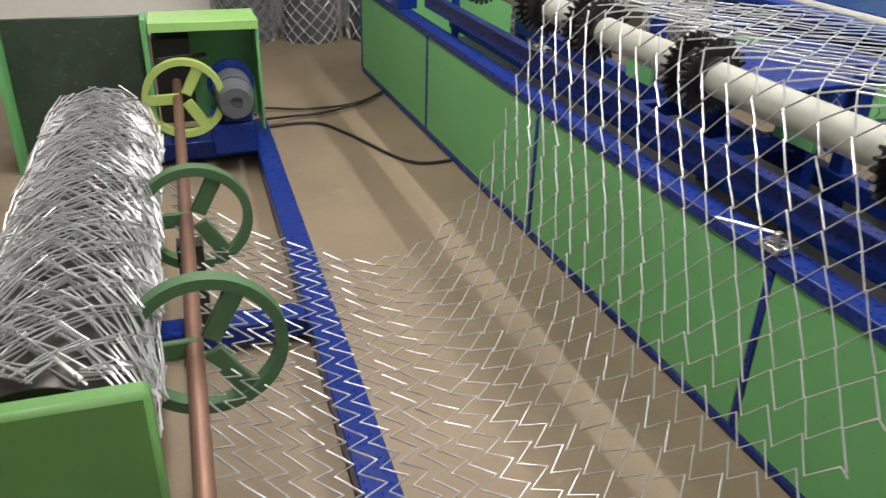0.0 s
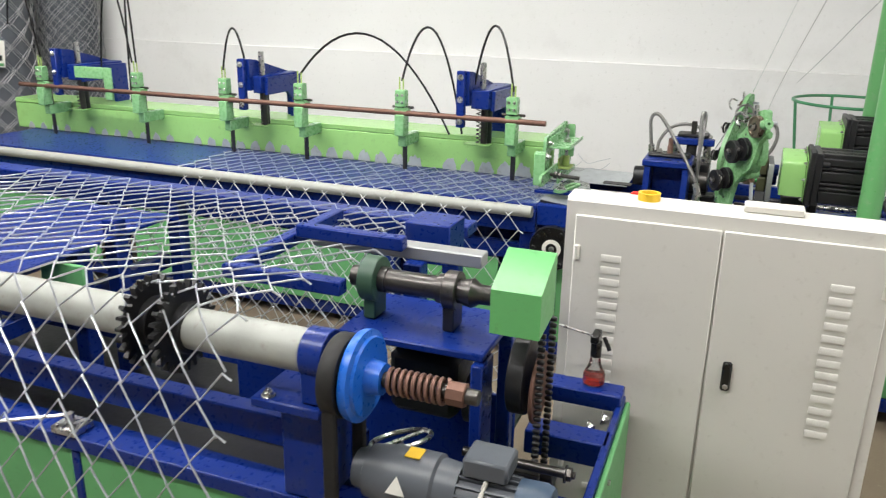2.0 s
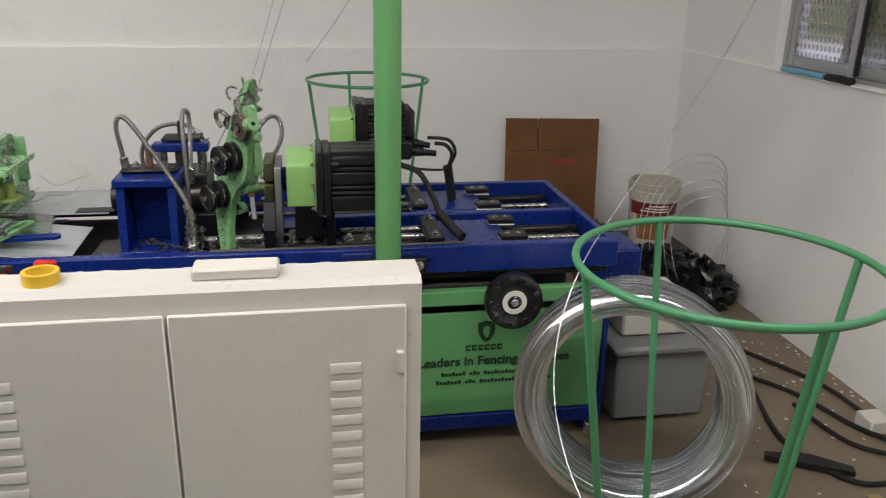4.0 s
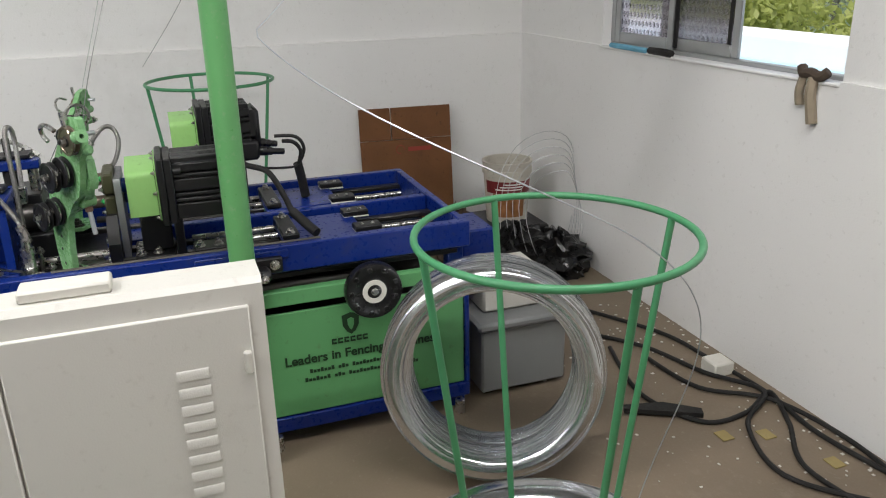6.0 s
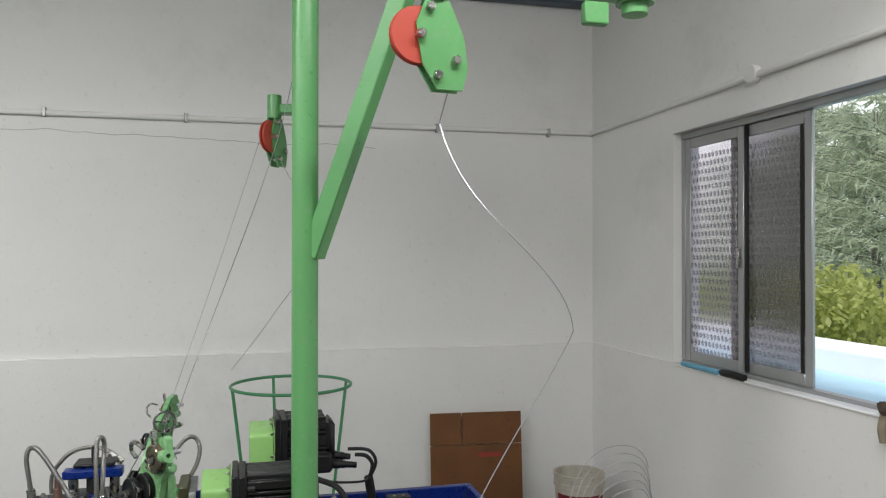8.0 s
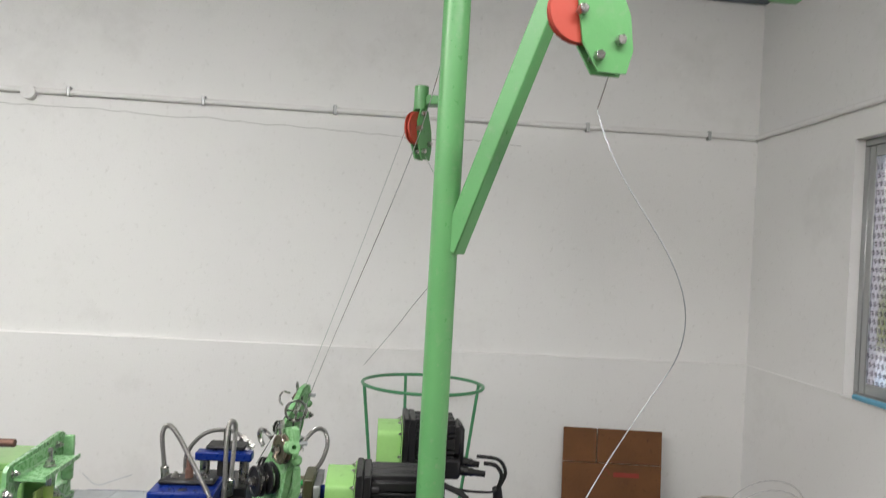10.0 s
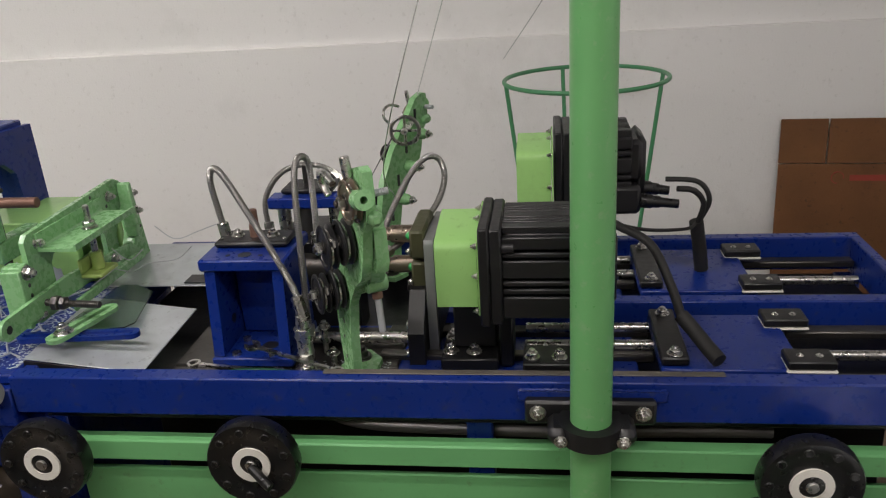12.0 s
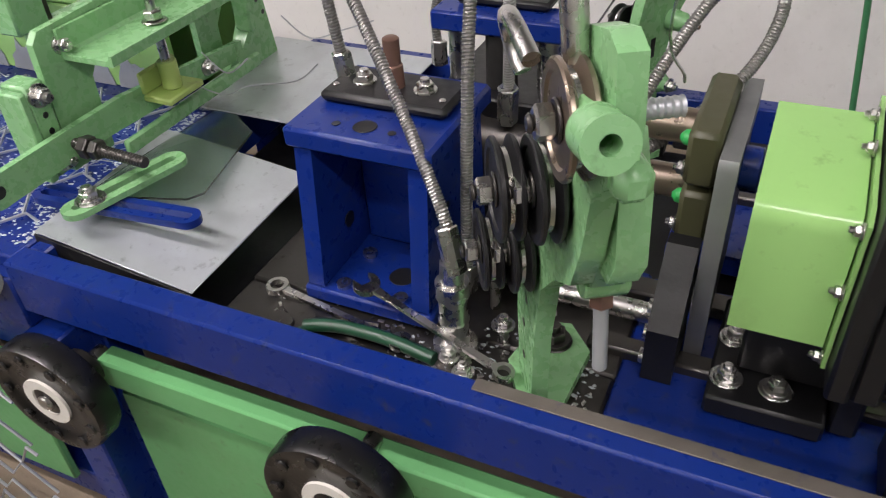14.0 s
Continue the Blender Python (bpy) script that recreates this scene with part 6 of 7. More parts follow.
part("far_shaft", Geo().cyl((2.20, 4.75, 1.0), (2.20, 5.06, 1.0), 0.028, 16), STEEL, pm)
cr = single("rail_clamp", Geo().box((1.77, 1.64, 0.613), (1.84, 1.72, 0.635)).cyl((1.80, 1.68, 0.635), (1.80, 1.68, 0.665), 0.012, 10).sweep([(1.80, 1.68, 0.66), (1.72, 1.83, 0.65)], 0.005, 6), STEEL, "steel rail clamp with a thin lever", "clamp", "rail clamps")
single("rail_clamp", Geo().box((1.89, 3.27, 0.736), (1.95, 3.35, 0.76)).cyl((1.92, 3.31, 0.76), (1.92, 3.31, 0.80), 0.012, 10), STEEL, "steel clamp on the middle rail", "clamp", "rail clamps")

# ---- chain-link mesh ----


def chain_link(name, label, line, y0, y1, W=0.104, h=0.066, r=0.0030, taper=None, parts=True, jitter=0.004, seed=1, ends=True):
    """Interlocked zig-zag wires. line: points (x, z) that the fabric runs along."""
    rnd = random.Random(seed)
    pts = [Vector((x, 0, z)) for x, z in line]
    cum = [0.0]
    for a, b in zip(pts[:-1], pts[1:]):
        cum.append(cum[-1] + (b - a).length)

    def at(s):
        s = min(max(s, 0), cum[-1] - 1e-6)
        i = max(k for k in range(len(cum) - 1) if cum[k] <= s)
        t = (s - cum[i]) / (cum[i + 1] - cum[i])
        d = (pts[i + 1] - pts[i]).normalized()
        return pts[i].lerp(pts[i + 1], t), Vector((-d.z, 0, d.x))

    fab = thing(name, label, "wire mesh")
    n = int(cum[-1] / h) - 1
    for k in range(n):
        g, line3 = Geo(), []
        a0, a1 = (y0, y1) if not taper else taper(k / n)
        m = int((y1 - y0) / (W / 2))
        for j in range(m + 1):
            y = a0 + (a1 - a0) * j / m
            up = (j + k) % 2
            p, nn = at((k + up) * h)
            line3.append(p + nn * (0.004 if up else -0.001) + Vector((rnd.uniform(-1, 1) * jitter, y + rnd.uniform(-1, 1) * jitter, rnd.uniform(-1, 1) * jitter)))
        if ends and k % 2 == 0:
            p = line3[0]
            line3.insert(0, p + Vector((0.0, -0.022, -0.012)))
        g.sweep(line3, r, 5)
        part("spiral_wire", g, ZINC, fab)
    return fab


chain_link("chain_link_mesh", "galvanised chain-link mesh lying on the table and hanging in front", [(4.36, 0.80), (4.1, 0.798), (3.87, 0.80), (3.83, 0.798), (3.80, 0.77), (3.795, 0.6), (3.79, 0.3), (3.78, 0.06), (3.55, 0.02), (3.2, 0.04), (3.02, 0.12), (3.0, 0.5), (2.99, 0.94)], 1.05, 2.95, seed=2)
chain_link("chain_link_mesh", "galvanised chain-link mesh drawn over the toothed roller to the winder", [(p.x, p.z) for p in spline([(2.93, 0, 0.962), (2.6, 0, 0.985), (2.2, 0, 1.02), (1.86, 0, 1.065), (1.75, 0, 1.06), (1.69, 0, 0.96), (1.62, 0, 0.76), (1.54, 0, 0.50), (1.42, 0, 0.25), (1.20, 0, 0.09), (1.0, 0, 0.07), (0.82, 0, 0.135), (0.62, 0, 0.20), (0.42, 0, 0.33), (0.27, 0, 0.46)], 5)], 1.10, 2.92, seed=3, taper=lambda u: (1.10 + 0.45 * max(0, u - 0.55) / 0.45, 2.92 + 0.25 * max(0, u - 0.8) / 0.2))

# ---- winder ----
SCUFF = material('scuffed_green_plate', (0.05, 0.075, 0.06), 0.4, 0.4, var=0.5, scale=5, dirt=(0.10, 0.22, 0.12), dirt_amount=0.6, dirt_scale=4)
OLIVEGREEN = material("olive_green_paint", (0.10, 0.25, 0.075), 0.42, var=0.12, dirt=(0.07, 0.12, 0.05), dirt_amount=0.4)
WHEELGREEN = material("faded_wheel_green", (0.055, 0.13, 0.06), 0.5, var=0.25, dirt=(0.16, 0.18, 0.11), dirt_amount=0.5, dirt_scale=9)
wd = thing("mesh_winder", "green and blue floor-standing mesh winder", "winder")
part("end_plate", Geo().box((-0.43, 4.50, 0.0), (0.20, 4.53, 0.725)), SCUFF, wd, "scuffed dark green end plate")
part("side_plate", Geo().box((0.202, 4.36, 0.0), (0.228, 4.53, 0.735)), GREEN, wd)
part("side_plate", Geo().box((-0.46, 4.36, 0.0), (-0.432, 4.53, 0.725)), GREEN, wd)
part("near_plate", Geo().box((-0.40, 1.545, 0.0), (0.262, 1.60, 0.625), 0.012), OLIVEGREEN, wd, "olive green end plate")
gdx = part("guard", Geo().box((0.235, 4.60, 0.15), (0.755, 4.62, 0.705)).box((0.74, 4.34, 0.15), (0.755, 4.598, 0.705)), GREEN, wd, "mid green belt guard open to the front")
part("guard_lip", Geo().box((0.235, 4.33, 0.707), (0.755, 4.62, 0.72)).box((0.235, 4.325, 0.675), (0.755, 4.33, 0.72)), LIME, gdx, "lime green top lip")
# black block added to stand in for the shade inside the open guard
part("inner_shade", Geo().box((0.24, 4.40, 0.20), (0.42, 4.59, 0.63)), BLACK, gdx, "black block painted as the shade inside the guard")
part("floor_beam", Geo().box((0.685, 1.2, 0.03), (0.785, 4.62, 0.11)), BLUE, wd)
part("cross_beam", Geo().box((0.05, 2.54, 0.03), (0.683, 2.64, 0.105)).box((0.0, 4.30, 0.03), (0.683, 4.56, 0.12)).box((0.0, 1.3, 0.03), (0.683, 1.38, 0.10)), BLUE, wd)
part("shaft", Geo().cyl((0.335, 1.2, 0.41), (0.335, 4.5, 0.41), 0.022, 16), COPPER, wd, "rust-brown steel shaft")
for y, r in ((4.12, 0.19), (2.76, 0.185), (2.0, 0.20)):
    wh = part("belt_wheel", Geo().pipe((0.365, y - 0.022, 0.41), (0.365, y + 0.022, 0.41), r, r - 0.030, 40), YLIME if y > 4 else WHEELGREEN, wd, "spoked green belt wheel")
    for k in range(3):
        a = 2 * math.pi * k / 3 + 0.5
        part("spoke", Geo().box((-0.026, -0.010, 0.02), (0.026, 0.010, r - 0.02), 0.004, Matrix.Translation((0.365, y, 0.41)) @ Matrix.Rotation(a, 4, "Y")), YLIME if y > 4 else WHEELGREEN, wh)
part("bearing_stand", Geo().box((0.30, 2.56, 0.107), (0.38, 2.62, 0.41)), DARKSTEEL, wd)
wm = thing("winder_motor", "grey motor with blue drum at the winder end", "motor")
part("body", Geo().lathe((0.60, 4.36, 0.385), (0.60, 4.06, 0.385), [(0, 0.05), (0.0, 0.095), (0.16, 0.095), (0.16, 0.088), (0.18, 0.088), (0.18, 0.095), (0.26, 0.09), (0.30, 0.075), (0.30, 0.03), (0.28, 0.028), (0.28, 0.0)], 24), GREYPAINT, wm)
part("drum", Geo().cyl((0.60, 4.37, 0.40), (0.60, 4.42, 0.40), 0.115, 28), BLUE, wm)
part("base", Geo().box((0.48, 4.10, 0.12), (0.68, 4.40, 0.27)).box((0.54, 4.12, 0.272), (0.66, 4.36, 0.30)), BLUE, wm)
single("winder_belt", Geo().sweep([(0.60, 4.45, 0.53), (0.365, 4.12, 0.595)], 0.012, 6), RUBBER, "black rubber drive belt on the winder", "belt")
roll = thing("wound_mesh_roll", "thick roll of new galvanised chain-link mesh on the winder", "mesh roll")
part("core", Geo().cyl((0.05, 1.62, 0.455), (0.05, 3.50, 0.455), 0.170, 40), DARKSTEEL, roll)
rnd = random.Random(12)
RA = 0.05, 0.455
for lay in range(5):
    R = 0.180 + lay * 0.0085
    n = 24
    for k in range(n):
        line3, ph = [], rnd.random() * 0.2
        mm = 34
        for j in range(mm + 1):
            a = 2 * math.pi * (k + ph + ((j + k) % 2) * 1.25 + rnd.uniform(-0.22, 0.22)) / n
            rr = R + rnd.uniform(-0.004, 0.006) + 0.008 * math.sin(j * 0.9 + k)
            line3.append((RA[0] + rr * math.cos(a), 1.63 + 1.87 * (j + rnd.uniform(-0.2, 0.2)) / mm, RA[1] + rr * math.sin(a)))
        part("spiral_wire", Geo().sweep(line3, 0.0026, 4), ZINC, roll)
skew = Matrix.Translation((0.33, 2.0, 0)) @ Matrix.Rotation(radians(-2.6), 4, "Z") @ Matrix.Translation((-0.33, -2.0, 0))
for ob in (wd, wm, roll):
    ob.matrix_basis = skew
for pts in ([(1.78, 5.25, 0.02), (1.55, 5.0, 0.03), (1.3, 4.9, 0.02), (1.05, 4.85, 0.03), (0.80, 4.6, 0.10), (0.62, 4.15, 0.2)], [(1.75, 5.2, 0.02), (1.5, 5.02, 0.02), (1.2, 5.0, 0.02), (0.95, 5.05, 0.03), (0.85, 4.66, 0.12)], [(1.79, 3.95, 0.012), (1.55, 4.0, 0.012), (1.35, 4.5, 0.012), (1.2, 4.75, 0.012), (0.9, 4.75, 0.012)]):
    single("floor_cable", Geo().sweep(spline(pts), 0.008, 7), RUBBER, "black power cable lying on the floor", "cable", "cables")

# ---- standing rolls of mesh ----


def standing_roll(r, hgt, cell, seed):
    ob = thing("mesh_roll", "standing roll of dull galvanised chain-link mesh by the wall", "mesh roll", "stored mesh rolls")
    part("core", Geo().cyl((0, 0, 0.0), (0, 0, hgt - 0.03), r * 0.88, 28), GREYPAINT, ob)
    rnd = random.Random(seed)
    g = Geo()
    for lay in range(3):
        R = r * (0.90 + 0.05 * lay)
        n = int(2 * math.pi * R / cell)
        for k in range(n):
            m = int(hgt / cell)
            off = rnd.random()
            line3 = []
            for j in range(m + 1):
                a = 2 * math.pi * (k + ((j + k) % 2) + 0.37 * lay + rnd.uniform(-0.1, 0.1)) / n
                rr = R + rnd.uniform(-0.006, 0.006)
                line3.append((rr * math.cos(a), rr * math.sin(a), hgt * j / m))
            g.sweep(line3, 0.0028, 3, cap=False)
    part("net", g, ROLLWIRE, ob, smooth=0)
    return ob


ra = standing_roll(0.26, 1.85, 0.055, 1)
rb = standing_roll(0.27, 1.85, 0.085, 2)
ra.matrix_basis = pose(4.47, 5.85, 0.0, 1, 0, 20)
rb.matrix_basis = pose(5.16, 5.72, 0.0, 0, 1.5, 0)
for k, (x, y) in enumerate(((3.85, 6.1), (3.3, 6.55), (2.75, 6.9), (2.2, 6.85), (1.65, 6.95), (1.12, 7.05), (5.75, 6.2), (5.72, 5.55))):
    copy_thing(ra if k % 3 else rb, pose(x, y, 0.0, (k * 7) % 3 - 1, (k * 5) % 3 - 1, k * 47))
lb = single("roll_tag", Geo().box((-0.07, -0.002, -0.10), (0.07, 0.002, 0.10), 0.001), LABEL, "white printed tag tied to a mesh roll", "tag")
lb.matrix_basis = pose(4.95, 5.50, 1.2, 4, 5, -38)
g = Geo()
for i in range(4):
    g.box((-0.05 + i * 0.027, -0.0045, -0.05), (-0.03 + i * 0.027, -0.0025, -0.01), 0)
part("print", g, BLACK, lb)
part("stripe", Geo().box((-0.06, -0.0045, -0.09), (0.06, -0.0025, -0.07), 0), GREEN, lb)

# ---- wire stands and coils ----


def wire_stand(x, y, rim, r0, r1, a0):
    s = thing("wire_stand", "green welded rod stand for a wire coil", "wire stand", "wire stands")
    part("rim", Geo().ring((x, y, rim), (0, 0, 1), r0, 0.0085, 56, 10), DKGREEN, s)
    for k in range(4):
        a = radians(a0 + 90 * k)
        part("leg", Geo().cyl((x + r0 * math.cos(a), y + r0 * math.sin(a), rim), (x + r1 * math.cos(a), y + r1 * math.sin(a), 0.05), 0.0085, 10), DKGREEN, s)
    part("base_ring", Geo().ring((x, y, 0.05), (0, 0, 1), r1, 0.0085, 40, 8), DKGREEN, s)
    part("base_plate", Geo().cyl((x, y, 0.0), (x, y, 0.045), r1 * 0.8, 28), DKGREEN, s)
    return s


wire_stand(2.70, -0.905, 1.145, 0.30, 0.15, 2)
wire_stand(5.53, -0.41, 1.15, 0.315, 0.18, 15)


def coil(m, r0, r1, w, label, seed, turns=150):
    c = thing("wire_coil", label, "wire coil", "wire coils")
    rnd = random.Random(seed)
    k = r1 - r0
    prof = []
    for i in range(24):
        t = 2 * math.pi * i / 24
        prof.append((w / 2 * math.copysign(abs(math.cos(t)) ** 0.6, math.cos(t)), (r0 + r1) / 2 + 0.46 * k * math.copysign(abs(math.sin(t)) ** 0.6, math.sin(t))))
    prof.append(prof[0])
    core = part("core", Geo().lathe((0, 0, 0), (0, 0, 1), prof, 64), BRIGHTZINC, c)
    g = Geo()
    for t in range(turns):
        e = rnd.random() * 2 * math.pi
        ez, er = w * 0.47 * math.copysign(abs(math.cos(e)) ** 0.6, math.cos(e)), (r0 + r1) / 2 + k * 0.47 * math.copysign(abs(math.sin(e)) ** 0.6, math.sin(e))
        p1, p2, a1, a2 = rnd.random() * 6, rnd.random() * 6, rnd.uniform(0.0005, 0.004), rnd.uniform(0.001, 0.007)
        g.sweep([((er + a1 * math.sin(2 * q + p1)) * math.cos(q), (er + a1 * math.sin(2 * q + p1)) * math.sin(q), ez + a2 * math.sin(q + p2)) for q in [2 * math.pi * i / 48 for i in range(48)]], 0.0030, 4, closed=True)
    tagged(part("winding", g, BRIGHTZINC, c), kind="stuff")
    c.matrix_basis = m
    return c


coil(Matrix.Translation((3.50, -1.105, 0.392)) @ Vector((-0.92, 0.38, 0.18)).to_track_quat("Z", "Y").to_matrix().to_4x4(), 0.278, 0.378, 0.27, "shiny galvanised wire coil leaning against the bed", 5, 240)
coil(Matrix.Translation((2.74, -0.92, 0.12)), 0.26, 0.41, 0.22, "shiny galvanised wire coil lying round the stand", 6)
coil(Matrix.Translation((5.53, -0.41, 0.12)), 0.26, 0.41, 0.22, "galvanised wire coil lying round the rear stand", 7, 40)

# ---- corner clutter ----
DULLYELLOW = material("dirty_yellow_paper", (0.32, 0.25, 0.10), 0.8, var=0.2, scale=30, dirt=(0.2, 0.15, 0.08), dirt_amount=0.6, dirt_scale=30)
cb = thing("cardboard_sheet", "flattened brown cardboard box leaning on the wall", "cardboard")
lean = pose(5.90, -1.57, 0.0, 0, 0, -5) @ Matrix.Rotation(radians(5.5), 4, "Y")
part("panel", Geo().box((0, -0.29, 0.0), (0.008, 0.29, 0.66), 0.001, lean), CARD, cb)
part("flap", Geo().box((0, 0.095, 0.663), (0.008, 0.29, 0.86), 0.001, lean), CARD, cb)
part("flap", Geo().box((0, -0.29, 0.663), (0.008, 0.088, 0.86), 0.001, lean), CARD, cb)
part("print", Geo().ring(lean @ Vector((-0.001, 0.04, 0.60)), (1, 0, 0), 0.026, 0.0025, 24, 4).box((-0.0015, -0.16, 0.585), (-0.0005, -0.01, 0.612), 0, lean), CARDPRINT, cb, "faded red print")
PAIL = material("dirty_pail_plastic", (0.52, 0.49, 0.42), 0.5, var=0.15, scale=9, dirt=(0.20, 0.15, 0.10), dirt_amount=0.8, dirt_scale=14)
bk = thing("paint_bucket", "white plastic paint bucket with a red label", "bucket")
BK = (5.50, -2.06)
part("pail", Geo().lathe((*BK, 0.21), (*BK, 1.0), [(0, 0.11), (0.003, 0.122), (0.30, 0.142), (0.30, 0.150), (0.325, 0.150), (0.325, 0.146), (0.36, 0.148), (0.372, 0.152), (0.372, 0.138), (0.05, 0.118), (0.03, 0.0)], 32), PAIL, bk)
def wrap(z0, z1, a0, a1, out=0.0012, n=12):
    """A printed patch lying round the pail's wall."""
    g, ring = Geo(), []
    for i in range(n + 1):
        a = radians(a0 + (a1 - a0) * i / n)
        for z in (z0, z1):
            r = 0.122 + 0.02 * (z - 0.213) / 0.297 + out
            ring.append(Vector((BK[0] + r * math.cos(a), BK[1] + r * math.sin(a), z)))
    g.add(ring, [(2 * i, 2 * i + 2, 2 * i + 3, 2 * i + 1) for i in range(n)])
    return g


part("label", wrap(0.40, 0.475, 95, 230), material("maroon_label", (0.16, 0.018, 0.02), 0.4, var=0.2, scale=14), bk, "dark red printed label")
part("picture", wrap(0.255, 0.398, 118, 205), material("orange_brown_print", (0.28, 0.12, 0.04), 0.5, var=0.8, scale=22), bk, "orange-brown printed patch")
for k in range(3):
    part("print_bar", wrap(0.455 - k * 0.016, 0.462 - k * 0.016, 150 - 12 * k, 195, 0.002), LABEL, bk)
part("bail", Geo().sweep(arc((BK[0] - 0.15, BK[1], 0.535), (BK[0] + 0.15, BK[1], 0.535), -0.12, 14, (-0.7, 0.2, 0.6)), 0.003, 6), STEEL, bk)


def heap(c, size, seed, n=14):
    """A crumpled lump lying on the floor, uneven all round."""
    rnd, g, v, f = random.Random(seed), Geo(), [], []
    for i in range(n + 1):
        th = math.pi * i / n
        for j in range(2 * n):
            k = 0.72 + 0.5 * rnd.random()
            a = math.pi * j / n
            v.append(Vector((c[0] + size[0] * k * math.sin(th) * math.cos(a), c[1] + size[1] * k * math.sin(th) * math.sin(a), max(0.002, c[2] + size[2] * k * math.cos(th)))))
    for i in range(n):
        for j in range(2 * n):
            j1 = (j + 1) % (2 * n)
            f.append((i * 2 * n + j, (i + 1) * 2 * n + j, (i + 1) * 2 * n + j1, i * 2 * n + j1))
    g.add(v, f)
    return g


single("plastic_bag", heap((5.22, -1.98, 0.10), (0.20, 0.22, 0.16), 2), PLASTIC, "crumpled black plastic bag in the corner", "bag", "bags", smooth=0)
single("plastic_bag", heap((5.10, -2.20, 0.08), (0.22, 0.16, 0.14), 3), PLASTIC, "crumpled black plastic bag in the corner", "bag", "bags", smooth=0)
single("scrap_lump", heap((5.48, -1.72, 0.12), (0.16, 0.12, 0.20), 4), material("rust_brown_scrap", (0.07, 0.045, 0.03), 0.7, var=0.6, scale=30), "lump of rusty brown scrap beside the bucket", "scrap", smooth=0)
single("crate", Geo().box((5.30, -2.25, 0), (5.72, -1.80, 0.21), 0.01), BLACK, "black crate under the bucket", "crate")
rnd = random.Random(5)
for k in range(5):
    x, y = 5.15 + 0.1 * k, -1.72 - 0.13 * (k % 3)
    single("scrap_pipe", Geo().pipe((x - 0.3, y + 0.1 * rnd.random(), 0.05 + 0.06 * (k % 2)), (x + 0.1, y - 0.25 - 0.05 * k, 0.05 + 0.06 * (k % 2)), 0.05, 0.038, 18), RUBBER, "short black plastic pipe in the corner", "pipe", "scrap pipes")
for k in range(6):
    a, rr = k * 0.5, 0.25 + 0.03 * k
    single("loose_wire", Geo().sweep([(5.05 + 0.05 * k + 0.04 * math.sin(t * 3), -2.15 + rr * 0.7 * math.cos(t + a * 0.2), 0.34 + rr * 1.1 * math.sin(t + a * 0.1)) for t in [math.pi * (1.15 - 1.4 * i / 24) for i in range(25)]], 0.002, 5), ROLLWIRE, "loose springy wire end standing in the corner", "wire", "loose wires")
jb = thing("grey_box", "grey steel box with rounded lid beside the bed", "box")
part("body", Geo().box((3.92, -1.62, 0.02), (4.30, -1.24, 0.30), 0.01), GREYBOX, jb)
part("lid", Geo().box((3.90, -1.64, 0.302), (4.32, -1.22, 0.34), 0.012), GREYBOX, jb)
single("grey_box", Geo().box((4.0, -1.58, 0.342), (4.28, -1.28, 0.48), 0.01), WHITE, "pale plastic box stacked beside the bed", "box")
single("blue_box", Geo().box((4.02, -1.34, 0.482), (4.25, -1.20, 0.70), 0.008), BLUE, "blue steel box beside the bed end", "box")
for pts in ([(4.6, -2.0, 0.012), (4.15, -2.25, 0.012), (3.85, -2.3, 0.012), (3.5, -2.33, 0.012), (3.2, -2.3, 0.012), (2.8, -2.36, 0.012)],
            [(4.1, -1.95, 0.012), (3.7, -1.85, 0.012), (3.43, -1.95, 0.012), (3.42, -2.15, 0.012), (3.5, -2.33, 0.022), (3.3, -2.25, 0.012), (3.05, -2.1, 0.012), (2.7, -2.15, 0.012)],
            [(3.95, -2.05, 0.012), (3.65, -2.1, 0.012), (3.45, -2.3, 0.02), (3.1, -2.37, 0.012), (2.7, -2.3, 0.012)],
            [(4.3, -1.9, 0.012), (4.05, -2.1, 0.012), (3.75, -2.2, 0.012), (3.5, -2.3, 0.03), (3.35, -2.1, 0.012), (3.05, -2.0, 0.012), (2.8, -2.2, 0.012)]):
    single("floor_cable", Geo().sweep(spline(pts), 0.0095, 8), RUBBER, "thick black cable lying along the wall", "cable", "cables")
single("dust_scoop", Geo().prism([(0, 0), (0.16, 0.03), (0.30, -0.01), (0.30, -0.05), (0.0, -0.03)], pose(3.62, -1.72, 0.012, 0, 0, -115), 0.02), RUBBER, "flat black rubber scrap on the floor", "scrap")
single("socket", Geo().box((3.70, -2.32, 0.0), (3.80, -2.22, 0.06), 0.006), WHITE, "white plastic extension socket on the floor", "socket")
for x, y in ((3.25, -2.15), (3.02, -2.25), (3.3, -2.0)):
    single("paper_scrap", Geo().box((x, y, 0.001), (x + 0.06, y + 0.05, 0.006), 0.001), DULLYELLOW, "small yellow paper scrap on the floor", "paper scrap", "paper scraps")
g = Geo()
rnd = random.Random(3)
for k in range(220):
    x, y = 2.6 + 2.0 * rnd.random(), -2.38 + rnd.random() ** 2 * 0.9
    s = 0.004 + 0.008 * rnd.random()
    g.box((x, y, 0.0), (x + s, y + s * rnd.uniform(0.5, 1.5), 0.003), 0.0005)
single("floor_chips", g, WHITE, "small pale paint chips on the floor", "chips", kind="stuff")

